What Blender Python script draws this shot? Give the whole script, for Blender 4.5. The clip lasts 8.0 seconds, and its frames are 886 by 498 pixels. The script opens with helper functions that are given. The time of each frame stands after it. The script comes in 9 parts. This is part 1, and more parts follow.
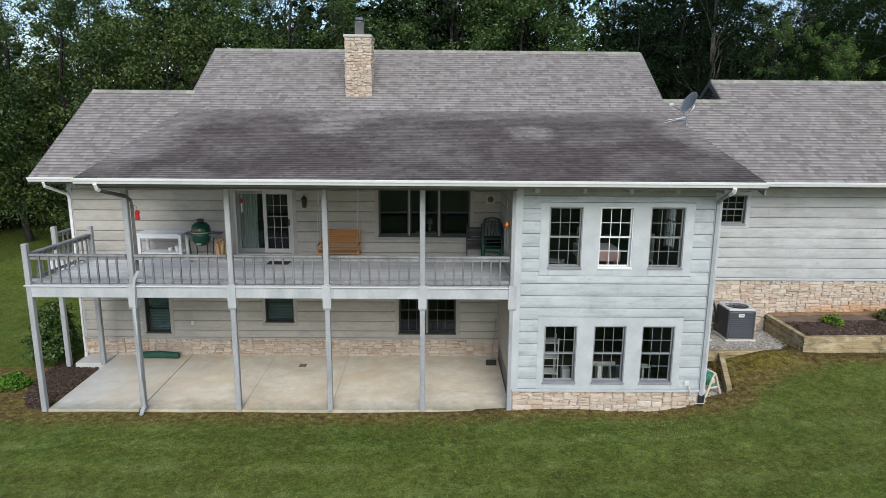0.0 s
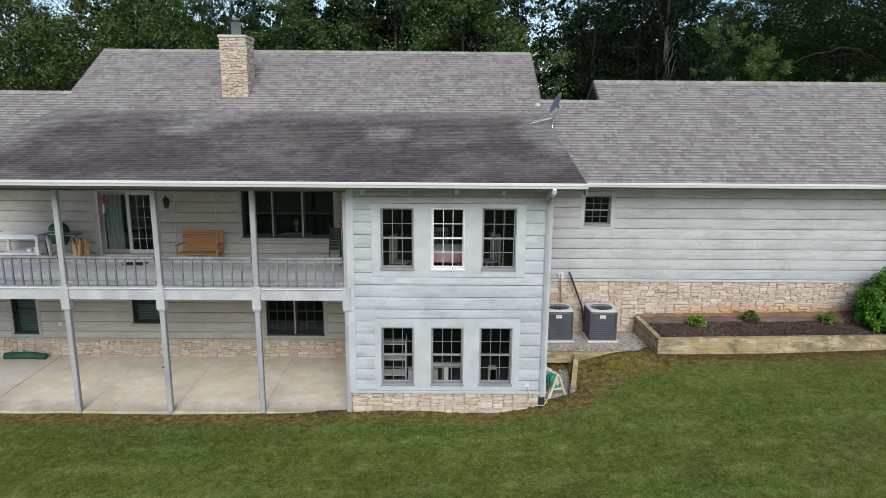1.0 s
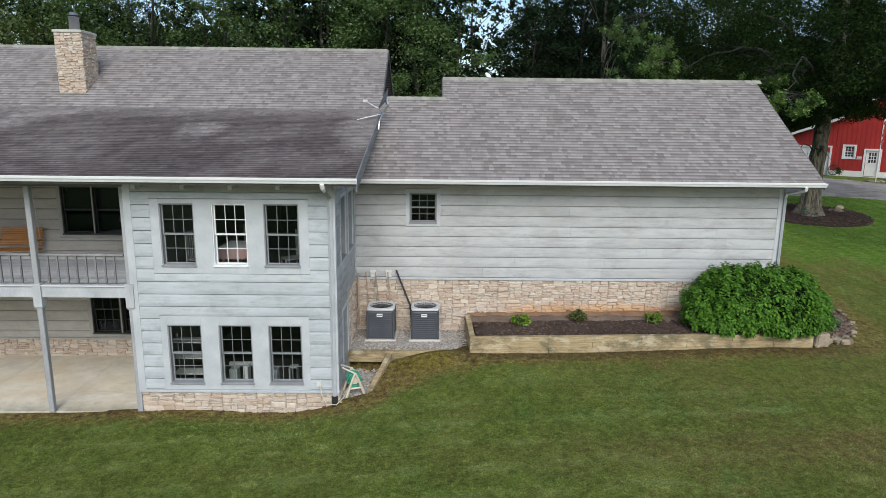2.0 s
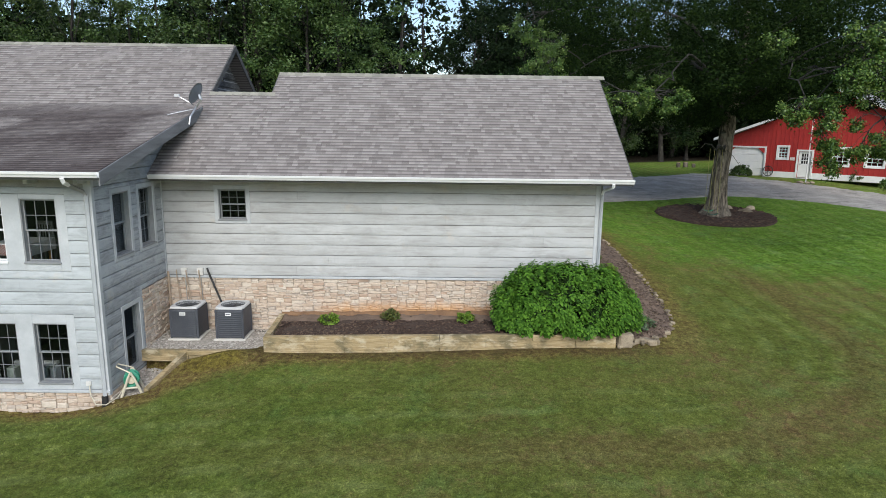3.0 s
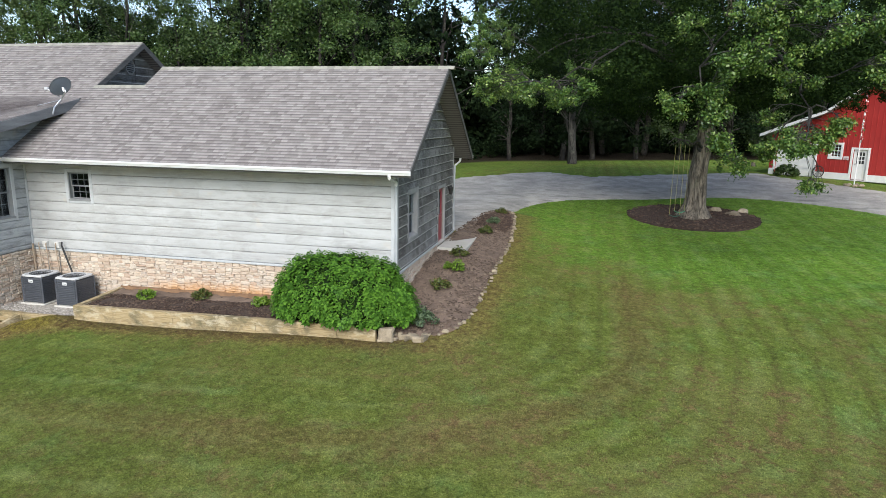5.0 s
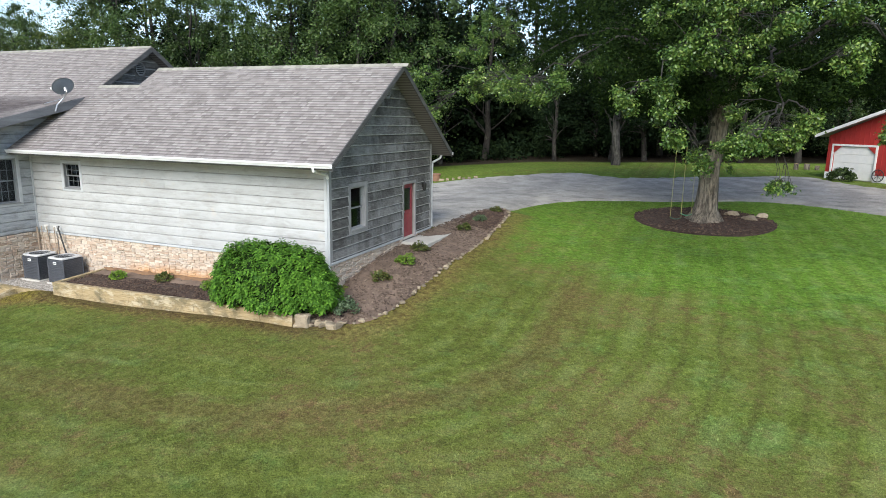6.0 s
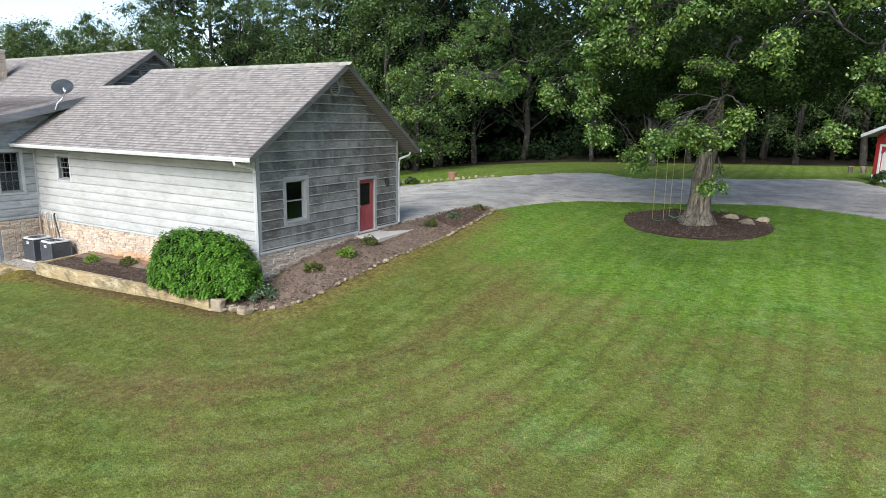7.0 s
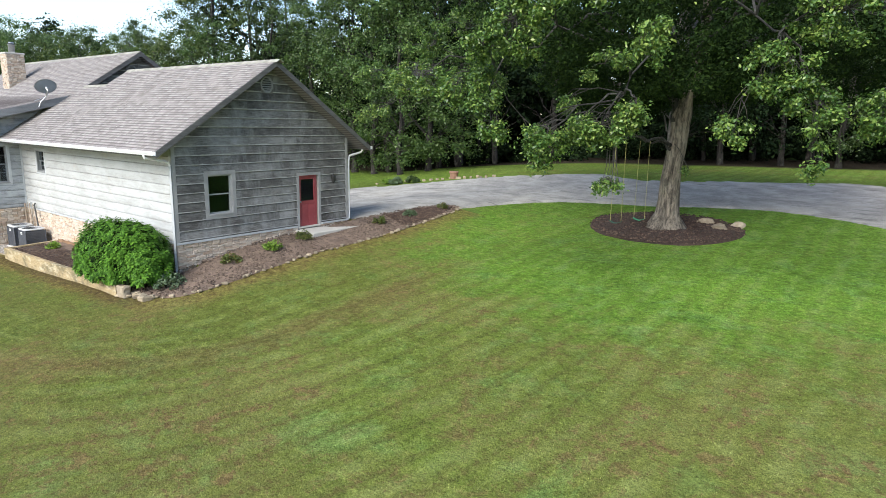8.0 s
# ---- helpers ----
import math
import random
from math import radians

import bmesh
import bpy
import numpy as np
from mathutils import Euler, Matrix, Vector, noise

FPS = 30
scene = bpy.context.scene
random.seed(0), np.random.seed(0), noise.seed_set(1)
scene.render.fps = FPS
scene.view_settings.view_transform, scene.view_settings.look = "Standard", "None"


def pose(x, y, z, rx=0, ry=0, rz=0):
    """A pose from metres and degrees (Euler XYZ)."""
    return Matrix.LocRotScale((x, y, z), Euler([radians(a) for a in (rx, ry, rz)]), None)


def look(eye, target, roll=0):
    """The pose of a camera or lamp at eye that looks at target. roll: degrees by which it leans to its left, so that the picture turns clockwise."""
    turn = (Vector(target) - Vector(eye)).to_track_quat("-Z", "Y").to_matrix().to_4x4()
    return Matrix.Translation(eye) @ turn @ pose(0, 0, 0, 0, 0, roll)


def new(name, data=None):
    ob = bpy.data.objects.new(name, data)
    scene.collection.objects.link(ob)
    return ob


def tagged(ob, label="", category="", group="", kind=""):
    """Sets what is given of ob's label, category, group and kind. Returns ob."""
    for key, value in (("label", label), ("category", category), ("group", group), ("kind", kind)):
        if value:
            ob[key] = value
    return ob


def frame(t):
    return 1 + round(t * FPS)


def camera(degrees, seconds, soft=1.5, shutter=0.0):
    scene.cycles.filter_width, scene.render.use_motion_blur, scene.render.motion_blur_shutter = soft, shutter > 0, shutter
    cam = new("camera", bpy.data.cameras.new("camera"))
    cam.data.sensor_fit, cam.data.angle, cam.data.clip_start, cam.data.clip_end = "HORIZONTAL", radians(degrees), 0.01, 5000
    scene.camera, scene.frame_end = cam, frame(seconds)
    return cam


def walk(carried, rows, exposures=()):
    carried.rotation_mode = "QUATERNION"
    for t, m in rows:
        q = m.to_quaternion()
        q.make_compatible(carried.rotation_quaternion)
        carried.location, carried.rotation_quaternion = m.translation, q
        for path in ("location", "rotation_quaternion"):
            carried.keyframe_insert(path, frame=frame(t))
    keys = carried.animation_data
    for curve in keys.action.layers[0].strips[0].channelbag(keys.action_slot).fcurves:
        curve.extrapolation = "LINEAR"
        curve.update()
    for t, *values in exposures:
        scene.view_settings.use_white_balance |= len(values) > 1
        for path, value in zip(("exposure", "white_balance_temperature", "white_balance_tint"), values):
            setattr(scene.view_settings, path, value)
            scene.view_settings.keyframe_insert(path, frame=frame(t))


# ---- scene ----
cam = camera(70.7, 8.0, 0.65)
EXPOSURES = [(0.0, 0.53, 6470, 11), (1.5, 0.49, 6470, 11), (3.5, 0.75, 6550, 11), (4.5, 0.94, 6560, 11), (6.0, 1.18, 6580, 11), (7.0, 1.32, 6600, 11), (8.0, 1.44, 6600, 11)]
PATH = [
    (0, (0.448, -0.222, 7.518), (0.466, 1.738, 7.120), 0.44),
    (0.5, (2.319, -0.222, 7.551), (2.332, 1.738, 7.154), 0.44),
    (1, (4.410, -0.195, 7.563), (4.424, 1.765, 7.165), 0.44),
    (1.5, (6.757, -0.134, 7.518), (6.779, 1.826, 7.123), 0.60),
    (3, (14.779, 0.275, 7.274), (14.79, 2.238, 6.893), 0.7),
    (3.5, (17.277, 0.45, 7.276), (17.243, 2.412, 6.892), 0.8),
    (4, (19.682, 0.661, 7.295), (19.56, 2.619, 6.905), 0.8),
    (4.5, (22.02, 0.926, 7.297), (21.745, 2.867, 6.899), 0.9),
    (6, (28.885, 2.353, 7.157), (28.16, 4.174, 6.757), 1.0),
    (6.5, (31.18, 3.191, 7.123), (30.321, 4.952, 6.724), 1.1),
    (7, (33.533, 4.281, 7.106), (32.548, 5.974, 6.704), 1.0),
    (7.5, (35.808, 5.681, 7.071), (34.704, 7.299, 6.668), 1.0),
    (8, (37.933, 7.415, 7.024), (36.732, 8.963, 6.623), 1.1),
]
walk(cam, [(t, look(eye, target, roll)) for t, eye, target, roll in PATH], exposures=EXPOSURES)

# ---- daylight: hazy sun from the south ----
SUN_TO = Vector((0.10, -0.77, 0.62)).normalized()
world = bpy.data.worlds.new("sky")
scene.world = world
world.use_nodes = True
wn, wl = world.node_tree.nodes, world.node_tree.links
wn.clear()
sky = wn.new("ShaderNodeTexSky")
sky.sky_type = 'NISHITA'
sky.sun_disc = False
sky.sun_elevation = math.asin(SUN_TO.z)
sky.sun_rotation = math.atan2(SUN_TO.x, SUN_TO.y)
sky.air_density, sky.dust_density, sky.ozone_density = 1.0, 1.2, 1.5
wbg = wn.new("ShaderNodeBackground")
wbg.inputs["Strength"].default_value = 0.125
wout = wn.new("ShaderNodeOutputWorld")
wl.new(sky.outputs[0], wbg.inputs["Color"])
wl.new(wbg.outputs[0], wout.inputs["Surface"])

sun_data = bpy.data.lights.new("sun", "SUN")
sun_data.energy, sun_data.angle, sun_data.color = 2.0, radians(40), (0.98, 0.985, 0.95)
sun = new("sun", sun_data)
sun.matrix_world = look((0, 0, 40), Vector((0, 0, 40)) - SUN_TO)

# ---- materials ----
def node_mat(name):
    m = bpy.data.materials.new(name)
    m.use_nodes = True
    nt = m.node_tree
    nt.nodes.clear()
    out = nt.nodes.new("ShaderNodeOutputMaterial")
    bsdf = nt.nodes.new("ShaderNodeBsdfPrincipled")
    nt.links.new(bsdf.outputs[0], out.inputs["Surface"])
    return m, nt, bsdf


def nd(nt, kind, **inputs):
    n = nt.nodes.new(kind)
    for k, v in inputs.items():
        n.inputs[k.replace("_", " ")].default_value = v
    return n


def link(nt, a, b):
    nt.links.new(a, b)


def pos(nt, sx=1.0, sy=1.0, sz=1.0, local=False):
    """World position (or the object's own), scaled per axis."""
    if local:
        src = nt.nodes.new("ShaderNodeTexCoord").outputs["Object"]
    else:
        src = nt.nodes.new("ShaderNodeNewGeometry").outputs["Position"]
    mp = nd(nt, "ShaderNodeMapping")
    mp.inputs["Scale"].default_value = (sx, sy, sz)
    link(nt, src, mp.inputs["Vector"])
    return mp.outputs[0]


def noise_tex(nt, vec, scale, detail=4.0, rough=0.55, dist=0.0):
    n = nd(nt, "ShaderNodeTexNoise", Scale=scale, Detail=detail, Roughness=rough, Distortion=dist)
    link(nt, vec, n.inputs["Vector"])
    return n.outputs["Fac"]


def ramp(nt, fac, stops):
    r = nt.nodes.new("ShaderNodeValToRGB")
    els = r.color_ramp.elements
    while len(els) < len(stops):
        els.new(0.5)
    for e, (p, c) in zip(els, stops):
        e.position = p
        e.color = (*c, 1) if len(c) == 3 else c
    link(nt, fac, r.inputs[0])
    return r.outputs[0]


def mix(nt, fac, a, b, kind="MIX"):
    n = nt.nodes.new("ShaderNodeMix")
    n.data_type, n.blend_type = 'RGBA', kind
    n.clamp_factor = True
    for s, v in ((n.inputs[0], fac), (n.inputs[6], a), (n.inputs[7], b)):
        if hasattr(v, "is_linked"):
            link(nt, v, s)
        else:
            s.default_value = v if isinstance(v, float) else (*v, 1)
    return n.outputs[2]


def maths(nt, op, a, b=0.0):
    n = nt.nodes.new("ShaderNodeMath")
    n.operation = op
    for s, v in ((n.inputs[0], a), (n.inputs[1], b)):
        if hasattr(v, "is_linked"):
            link(nt, v, s)
        else:
            s.default_value = v
    return n.outputs[0]


def bump(nt, bsdf, height, strength=0.3, dist=0.01):
    b = nd(nt, "ShaderNodeBump", Strength=strength, Distance=dist)
    link(nt, height, b.inputs["Height"])
    link(nt, b.outputs[0], bsdf.inputs["Normal"])


def grey(v):
    return (v, v, v)


def basic(name, dark, light, scale=6.0, rough=0.7, metal=0.0, fine=60.0, bump_strength=0.15, vary=0.0, spec=0.5, stretch=(1, 1, 1)):
    """Two-scale mottled surface between two colours; vary: per-object brightness change."""
    m, nt, b = node_mat(name)
    v = pos(nt, *stretch)
    big, small = noise_tex(nt, v, scale), noise_tex(nt, v, fine, 3.0)
    f = maths(nt, "ADD", maths(nt, "MULTIPLY", big, 0.65), maths(nt, "MULTIPLY", small, 0.35))
    col = ramp(nt, f, [(0.3, dark), (0.7, light)])
    if vary:
        rnd = nt.nodes.new("ShaderNodeObjectInfo").outputs["Random"]
        k = maths(nt, "ADD", maths(nt, "MULTIPLY", rnd, 2 * vary), 1 - vary)
        cc = nt.nodes.new("ShaderNodeCombineColor")
        for i in range(3):
            link(nt, k, cc.inputs[i])
        col = mix(nt, 1.0, col, cc.outputs[0], "MULTIPLY")
    link(nt, col, b.inputs["Base Color"])
    b.inputs["Roughness"].default_value = rough
    b.inputs["Metallic"].default_value = metal
    b.inputs["Specular IOR Level"].default_value = spec
    if bump_strength:
        bump(nt, b, small, bump_strength)
    return m


def leaf_mat(name, stops, trans=0.35, rough=0.45, gloss=0.35):
    """Leaves: hue by island, let some light through."""
    m, nt, b = node_mat(name)
    isl = nt.nodes.new("ShaderNodeNewGeometry").outputs["Random Per Island"]
    big = noise_tex(nt, pos(nt), 0.35, 2.0)
    f = maths(nt, "ADD", maths(nt, "MULTIPLY", isl, 0.6), maths(nt, "MULTIPLY", big, 0.4))
    col = ramp(nt, f, stops)
    link(nt, col, b.inputs["Base Color"])
    b.inputs["Roughness"].default_value = rough
    b.inputs["Specular IOR Level"].default_value = gloss
    t = nt.nodes.new("ShaderNodeBsdfTranslucent")
    link(nt, mix(nt, 1.0, col, (1.0, 1.15, 0.6), "MULTIPLY"), t.inputs["Color"])
    ms = nd(nt, "ShaderNodeMixShader", Fac=trans)
    link(nt, b.outputs[0], ms.inputs[1])
    link(nt, t.outputs[0], ms.inputs[2])
    out = [n for n in nt.nodes if n.type == 'OUTPUT_MATERIAL'][0]
    link(nt, ms.outputs[0], out.inputs["Surface"])
    return m


COURSE_Z = 3.08                                   # where the courses of the garage siding start


def bare_siding_mat():
    """Boards whose paint has mostly weathered away: grey wood, pale lower edges, chalky runs; the dark tone holds gable
    shade too.
    """
    m, nt, b = node_mat("bare_weathered_shaded_siding")
    rnd = nt.nodes.new("ShaderNodeObjectInfo").outputs["Random"]
    v = pos(nt)
    grain = noise_tex(nt, pos(nt, 1.2, 1.2, 26.0), 2.2, 5.0, 0.7)
    runs = noise_tex(nt, pos(nt, 1.5, 1.5, 0.55), 1.3, 7.0, 0.72, 0.5)
    patchy = noise_tex(nt, pos(nt, 1.0, 1.0, 1.8), 0.9, 6.0, 0.7, 0.4)
    f = maths(nt, "ADD", maths(nt, "ADD", maths(nt, "MULTIPLY", grain, 0.45), maths(nt, "MULTIPLY", patchy, 0.45)), maths(nt, "MULTIPLY", rnd, 0.10))
    col = ramp(nt, f, [(0.38, (0.040, 0.038, 0.036)), (0.5, (0.118, 0.115, 0.109)), (0.60, (0.235, 0.233, 0.225))])
    # a paler, uneven band along the lower lip of each course
    sep = nt.nodes.new("ShaderNodeSeparateXYZ")
    link(nt, v, sep.inputs[0])
    course = maths(nt, "FRACT", maths(nt, "DIVIDE", maths(nt, "SUBTRACT", sep.outputs[2], COURSE_Z), 0.30))
    lip = ramp(nt, maths(nt, "ADD", course, maths(nt, "MULTIPLY", maths(nt, "SUBTRACT", noise_tex(nt, v, 5.0, 4.0, 0.7), 0.5), 0.25)), [(0.07, grey(1.0)), (0.15, grey(0.0))])
    col = mix(nt, maths(nt, "MULTIPLY", lip, 0.82), col, (0.50, 0.50, 0.485))
    chalk = ramp(nt, maths(nt, "ADD", maths(nt, "MULTIPLY", runs, 0.75), maths(nt, "MULTIPLY", noise_tex(nt, v, 0.6, 3.0), 0.25)), [(0.49, grey(0.0)), (0.66, grey(1.0))])
    col = mix(nt, maths(nt, "MULTIPLY", chalk, 0.48), col, (0.36, 0.37, 0.375))
    link(nt, col, b.inputs["Base Color"])
    b.inputs["Roughness"].default_value = 0.9
    bump(nt, b, grain, 0.3)
    return m


def siding_mat(name, lo, mid, hi, stain, amount):
    m, nt, b = node_mat(name)
    rnd = nt.nodes.new("ShaderNodeObjectInfo").outputs["Random"]
    v = pos(nt)
    big = noise_tex(nt, v, 0.7, 5.0, 0.6)
    streak = noise_tex(nt, pos(nt, 0.7, 0.7, 14.0), 2.0, 4.0)
    drip = noise_tex(nt, pos(nt, 5.0, 5.0, 0.35), 1.3, 5.0, 0.65)
    f = maths(nt, "ADD", maths(nt, "MULTIPLY", big, 0.75), maths(nt, "MULTIPLY", rnd, 0.16))
    base = ramp(nt, f, [(0.2, lo), (0.5, mid), (0.8, hi)])
    blot = noise_tex(nt, pos(nt, 1.0, 1.0, 2.6), 1.5, 7.0, 0.72, 0.6)
    grime = ramp(nt, maths(nt, "ADD", maths(nt, "MULTIPLY", blot, 0.7), maths(nt, "MULTIPLY", streak, 0.3)), [(0.46, grey(0.0)), (0.64, grey(1.0))])
    grime = maths(nt, "MAXIMUM", grime, ramp(nt, drip, [(0.60, grey(0.0)), (0.78, grey(0.7))]))
    col = mix(nt, maths(nt, "MULTIPLY", grime, amount), base, stain)
    tan = ramp(nt, noise_tex(nt, v, 1.7, 3.0), [(0.62, grey(0.0)), (0.76, grey(1.0))])
    col = mix(nt, maths(nt, "MULTIPLY", tan, 0.32), col, (0.52, 0.43, 0.31))
    link(nt, col, b.inputs["Base Color"])
    b.inputs["Roughness"].default_value = 0.75
    bump(nt, b, noise_tex(nt, pos(nt, 2, 2, 30), 6.0), 0.12)
    return m


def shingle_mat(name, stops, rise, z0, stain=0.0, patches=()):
    """Laminated shingles: tone by tab, a dark band at the top of each course, granules, algae."""
    m, nt, b = node_mat(name)
    isl = nt.nodes.new("ShaderNodeNewGeometry").outputs["Random Per Island"]
    obr = nt.nodes.new("ShaderNodeObjectInfo").outputs["Random"]
    v = pos(nt)
    sep = nt.nodes.new("ShaderNodeSeparateXYZ")
    link(nt, v, sep.inputs[0])
    r = maths(nt, "FRACT", maths(nt, "ADD", isl, obr))
    gran = noise_tex(nt, v, 55.0, 3.0, 0.75)
    f = maths(nt, "ADD", maths(nt, "MULTIPLY", r, 0.46), maths(nt, "MULTIPLY", gran, 0.54))
    col = ramp(nt, f, stops)
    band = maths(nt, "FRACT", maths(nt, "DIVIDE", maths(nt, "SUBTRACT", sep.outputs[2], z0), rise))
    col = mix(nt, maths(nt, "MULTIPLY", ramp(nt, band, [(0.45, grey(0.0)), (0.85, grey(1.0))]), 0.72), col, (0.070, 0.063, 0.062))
    big = noise_tex(nt, v, 0.5, 5.0, 0.65)
    col = mix(nt, maths(nt, "MULTIPLY", ramp(nt, big, [(0.4, grey(0.0)), (0.75, grey(1.0))]), 0.16), col, (0.11, 0.095, 0.09))
    if stain:
        fac = ramp(nt, noise_tex(nt, pos(nt, 0.5, 0.5, 0.5), 1.0, 6.0, 0.65, 0.4), [(0.32, grey(0.55)), (0.56, grey(1.0))])
        for (px, py, wx, wy) in patches:
            dx = maths(nt, "DIVIDE", maths(nt, "SUBTRACT", sep.outputs[0], px), wx)
            dy = maths(nt, "DIVIDE", maths(nt, "SUBTRACT", sep.outputs[1], py), wy)
            d2 = maths(nt, "ADD", maths(nt, "MULTIPLY", dx, dx), maths(nt, "MULTIPLY", dy, dy))
            edge = maths(nt, "ADD", d2, maths(nt, "MULTIPLY", maths(nt, "SUBTRACT", noise_tex(nt, v, 1.6, 5.0, 0.7), 0.5), 2.2))
            fac = maths(nt, "MULTIPLY", fac, ramp(nt, edge, [(0.1, grey(0.25)), (1.0, grey(1.0))]))
        upper = maths(nt, "ADD", sep.outputs[1], maths(nt, "MULTIPLY", maths(nt, "SUBTRACT", big, 0.5), 2.5))
        top = nd(nt, "ShaderNodeMapRange", From_Min=18.3, From_Max=19.7, To_Min=1.0, To_Max=0.35)
        link(nt, upper, top.inputs["Value"])
        fac = maths(nt, "MULTIPLY", fac, top.outputs[0])
        col = mix(nt, maths(nt, "MULTIPLY", fac, stain), col, mix(nt, 1.0, col, (0.22, 0.19, 0.20), "MULTIPLY"))
    link(nt, col, b.inputs["Base Color"])
    b.inputs["Roughness"].default_value = 0.9
    b.inputs["Specular IOR Level"].default_value = 0.2
    bump(nt, b, gran, 0.5)
    return m


WORN = 6.9                                        # where the mower has worn its track round the house


def turf(nt):
    """Colour of the lawn: lush near the oak, mower rings round the garage corner, dry and worn spots. Returns colour and fine noise."""
    v = pos(nt)
    sep = nt.nodes.new("ShaderNodeSeparateXYZ")
    link(nt, v, sep.inputs[0])
    X, Y = sep.outputs[0], sep.outputs[1]
    big = noise_tex(nt, v, 0.17, 4.0, 0.6)
    mid = noise_tex(nt, v, 1.1, 6.0, 0.72)
    tuft = noise_tex(nt, v, 6.5, 5.0, 0.75)
    fine = noise_tex(nt, v, 24.0, 4.0, 0.8)
    f = maths(nt, "ADD", maths(nt, "MULTIPLY", big, 0.20), maths(nt, "ADD", maths(nt, "MULTIPLY", mid, 0.25), maths(nt, "MULTIPLY", tuft, 0.55)))
    green = ramp(nt, f, [(0.36, (0.076, 0.090, 0.016)), (0.46, (0.108, 0.137, 0.024)), (0.54, (0.150, 0.184, 0.036)), (0.66, (0.240, 0.272, 0.066))])
    dx = maths(nt, "DIVIDE", maths(nt, "SUBTRACT", X, 31.0), 14.0)
    dy = maths(nt, "DIVIDE", maths(nt, "SUBTRACT", Y, 33.0), 12.2)
    d2 = maths(nt, "ADD", maths(nt, "MULTIPLY", dx, dx), maths(nt, "MULTIPLY", dy, dy))
    d2 = maths(nt, "ADD", d2, maths(nt, "MULTIPLY", maths(nt, "SUBTRACT", mid, 0.5), 1.2))
    d2 = maths(nt, "ADD", d2, maths(nt, "MULTIPLY", maths(nt, "SUBTRACT", big, 0.5), 1.6))
    lush = ramp(nt, d2, [(0.45, grey(1.0)), (1.1, grey(0.0))])
    beyond = nd(nt, "ShaderNodeMapRange", From_Min=36.0, From_Max=40.0, To_Min=0.0, To_Max=0.55)
    link(nt, Y, beyond.inputs["Value"])
    lush = maths(nt, "MAXIMUM", lush, beyond.outputs[0])
    rich = ramp(nt, f, [(0.38, (0.064, 0.134, 0.015)), (0.5, (0.124, 0.252, 0.028)), (0.62, (0.208, 0.390, 0.050))])
    col = mix(nt, maths(nt, "MULTIPLY", lush, 0.9), green, rich)
    # better soil to the east: thicker, greener grass
    east_side = nd(nt, "ShaderNodeMapRange", From_Min=22.0, From_Max=27.5, To_Min=0.0, To_Max=0.85)
    link(nt, maths(nt, "ADD", X, maths(nt, "MULTIPLY", maths(nt, "SUBTRACT", mid, 0.5), 7.0)), east_side.inputs["Value"])
    col = mix(nt, maths(nt, "MULTIPLY", east_side.outputs[0], maths(nt, "SUBTRACT", 1.0, lush)), col, mix(nt, 1.0, col, (0.99, 1.13, 0.97), "MULTIPLY"))
    # clover: cooler, mint green
    clover = ramp(nt, noise_tex(nt, v, 0.75, 5.0, 0.7, 0.5), [(0.52, grey(0.0)), (0.64, grey(1.0))])
    mint = mix(nt, east_side.outputs[0], ramp(nt, tuft, [(0.35, (0.055, 0.115, 0.025)), (0.65, (0.135, 0.245, 0.060))]), ramp(nt, tuft, [(0.35, (0.090, 0.180, 0.042)), (0.65, (0.200, 0.370, 0.105))]))
    col = mix(nt, maths(nt, "MULTIPLY", clover, 0.55), col, mint)
    # thick dark tussocks and thin pale ones, a hand or two across
    tus = noise_tex(nt, v, 3.4, 5.0, 0.66, 0.3)
    col = mix(nt, maths(nt, "MULTIPLY", ramp(nt, tus, [(0.36, grey(1.0)), (0.46, grey(0.0))]), 0.38), col, (0.050, 0.075, 0.012))
    col = mix(nt, maths(nt, "MULTIPLY", ramp(nt, tus, [(0.56, grey(0.0)), (0.68, grey(1.0))]), 0.38), col, (0.27, 0.31, 0.075))
    speck = noise_tex(nt, v, 11.0, 3.0, 0.6)
    col = mix(nt, maths(nt, "MULTIPLY", ramp(nt, speck, [(0.34, grey(1.0)), (0.42, grey(0.0))]), 0.45), col, (0.034, 0.052, 0.010))
    # the west side grows thicker and darker
    wside = nd(nt, "ShaderNodeMapRange", From_Min=12.0, From_Max=24.0, To_Min=0.5, To_Max=0.0)
    link(nt, maths(nt, "ADD", X, maths(nt, "MULTIPLY", mid, 5.0)), wside.inputs["Value"])
    col = mix(nt, wside.outputs[0], col, ramp(nt, f, [(0.38, (0.040, 0.066, 0.010)), (0.5, (0.080, 0.130, 0.019)), (0.62, (0.145, 0.205, 0.036))]))
    # mower rings
    mx = maths(nt, "MAXIMUM", maths(nt, "SUBTRACT", X, 19.5), 0.0)
    my = maths(nt, "MAXIMUM", maths(nt, "SUBTRACT", 17.5, Y), 0.0)
    dist = maths(nt, "SQRT", maths(nt, "ADD", maths(nt, "MULTIPLY", mx, mx), maths(nt, "MULTIPLY", my, my)))
    wob = maths(nt, "ADD", dist, maths(nt, "MULTIPLY", maths(nt, "SUBTRACT", big, 0.5), 0.9))
    wave = maths(nt, "SINE", maths(nt, "SUBTRACT", maths(nt, "MULTIPLY", wob, 7.6), 1.57))
    tread = maths(nt, "POWER", maths(nt, "MAXIMUM", wave, 0.0), 3.0)
    line = ramp(nt, maths(nt, "ADD", maths(nt, "MULTIPLY", tread, 0.40), maths(nt, "ADD", maths(nt, "MULTIPLY", mid, 0.45), maths(nt, "MULTIPLY", tus, 0.45))), [(0.54, grey(0.0)), (0.82, grey(1.0))])
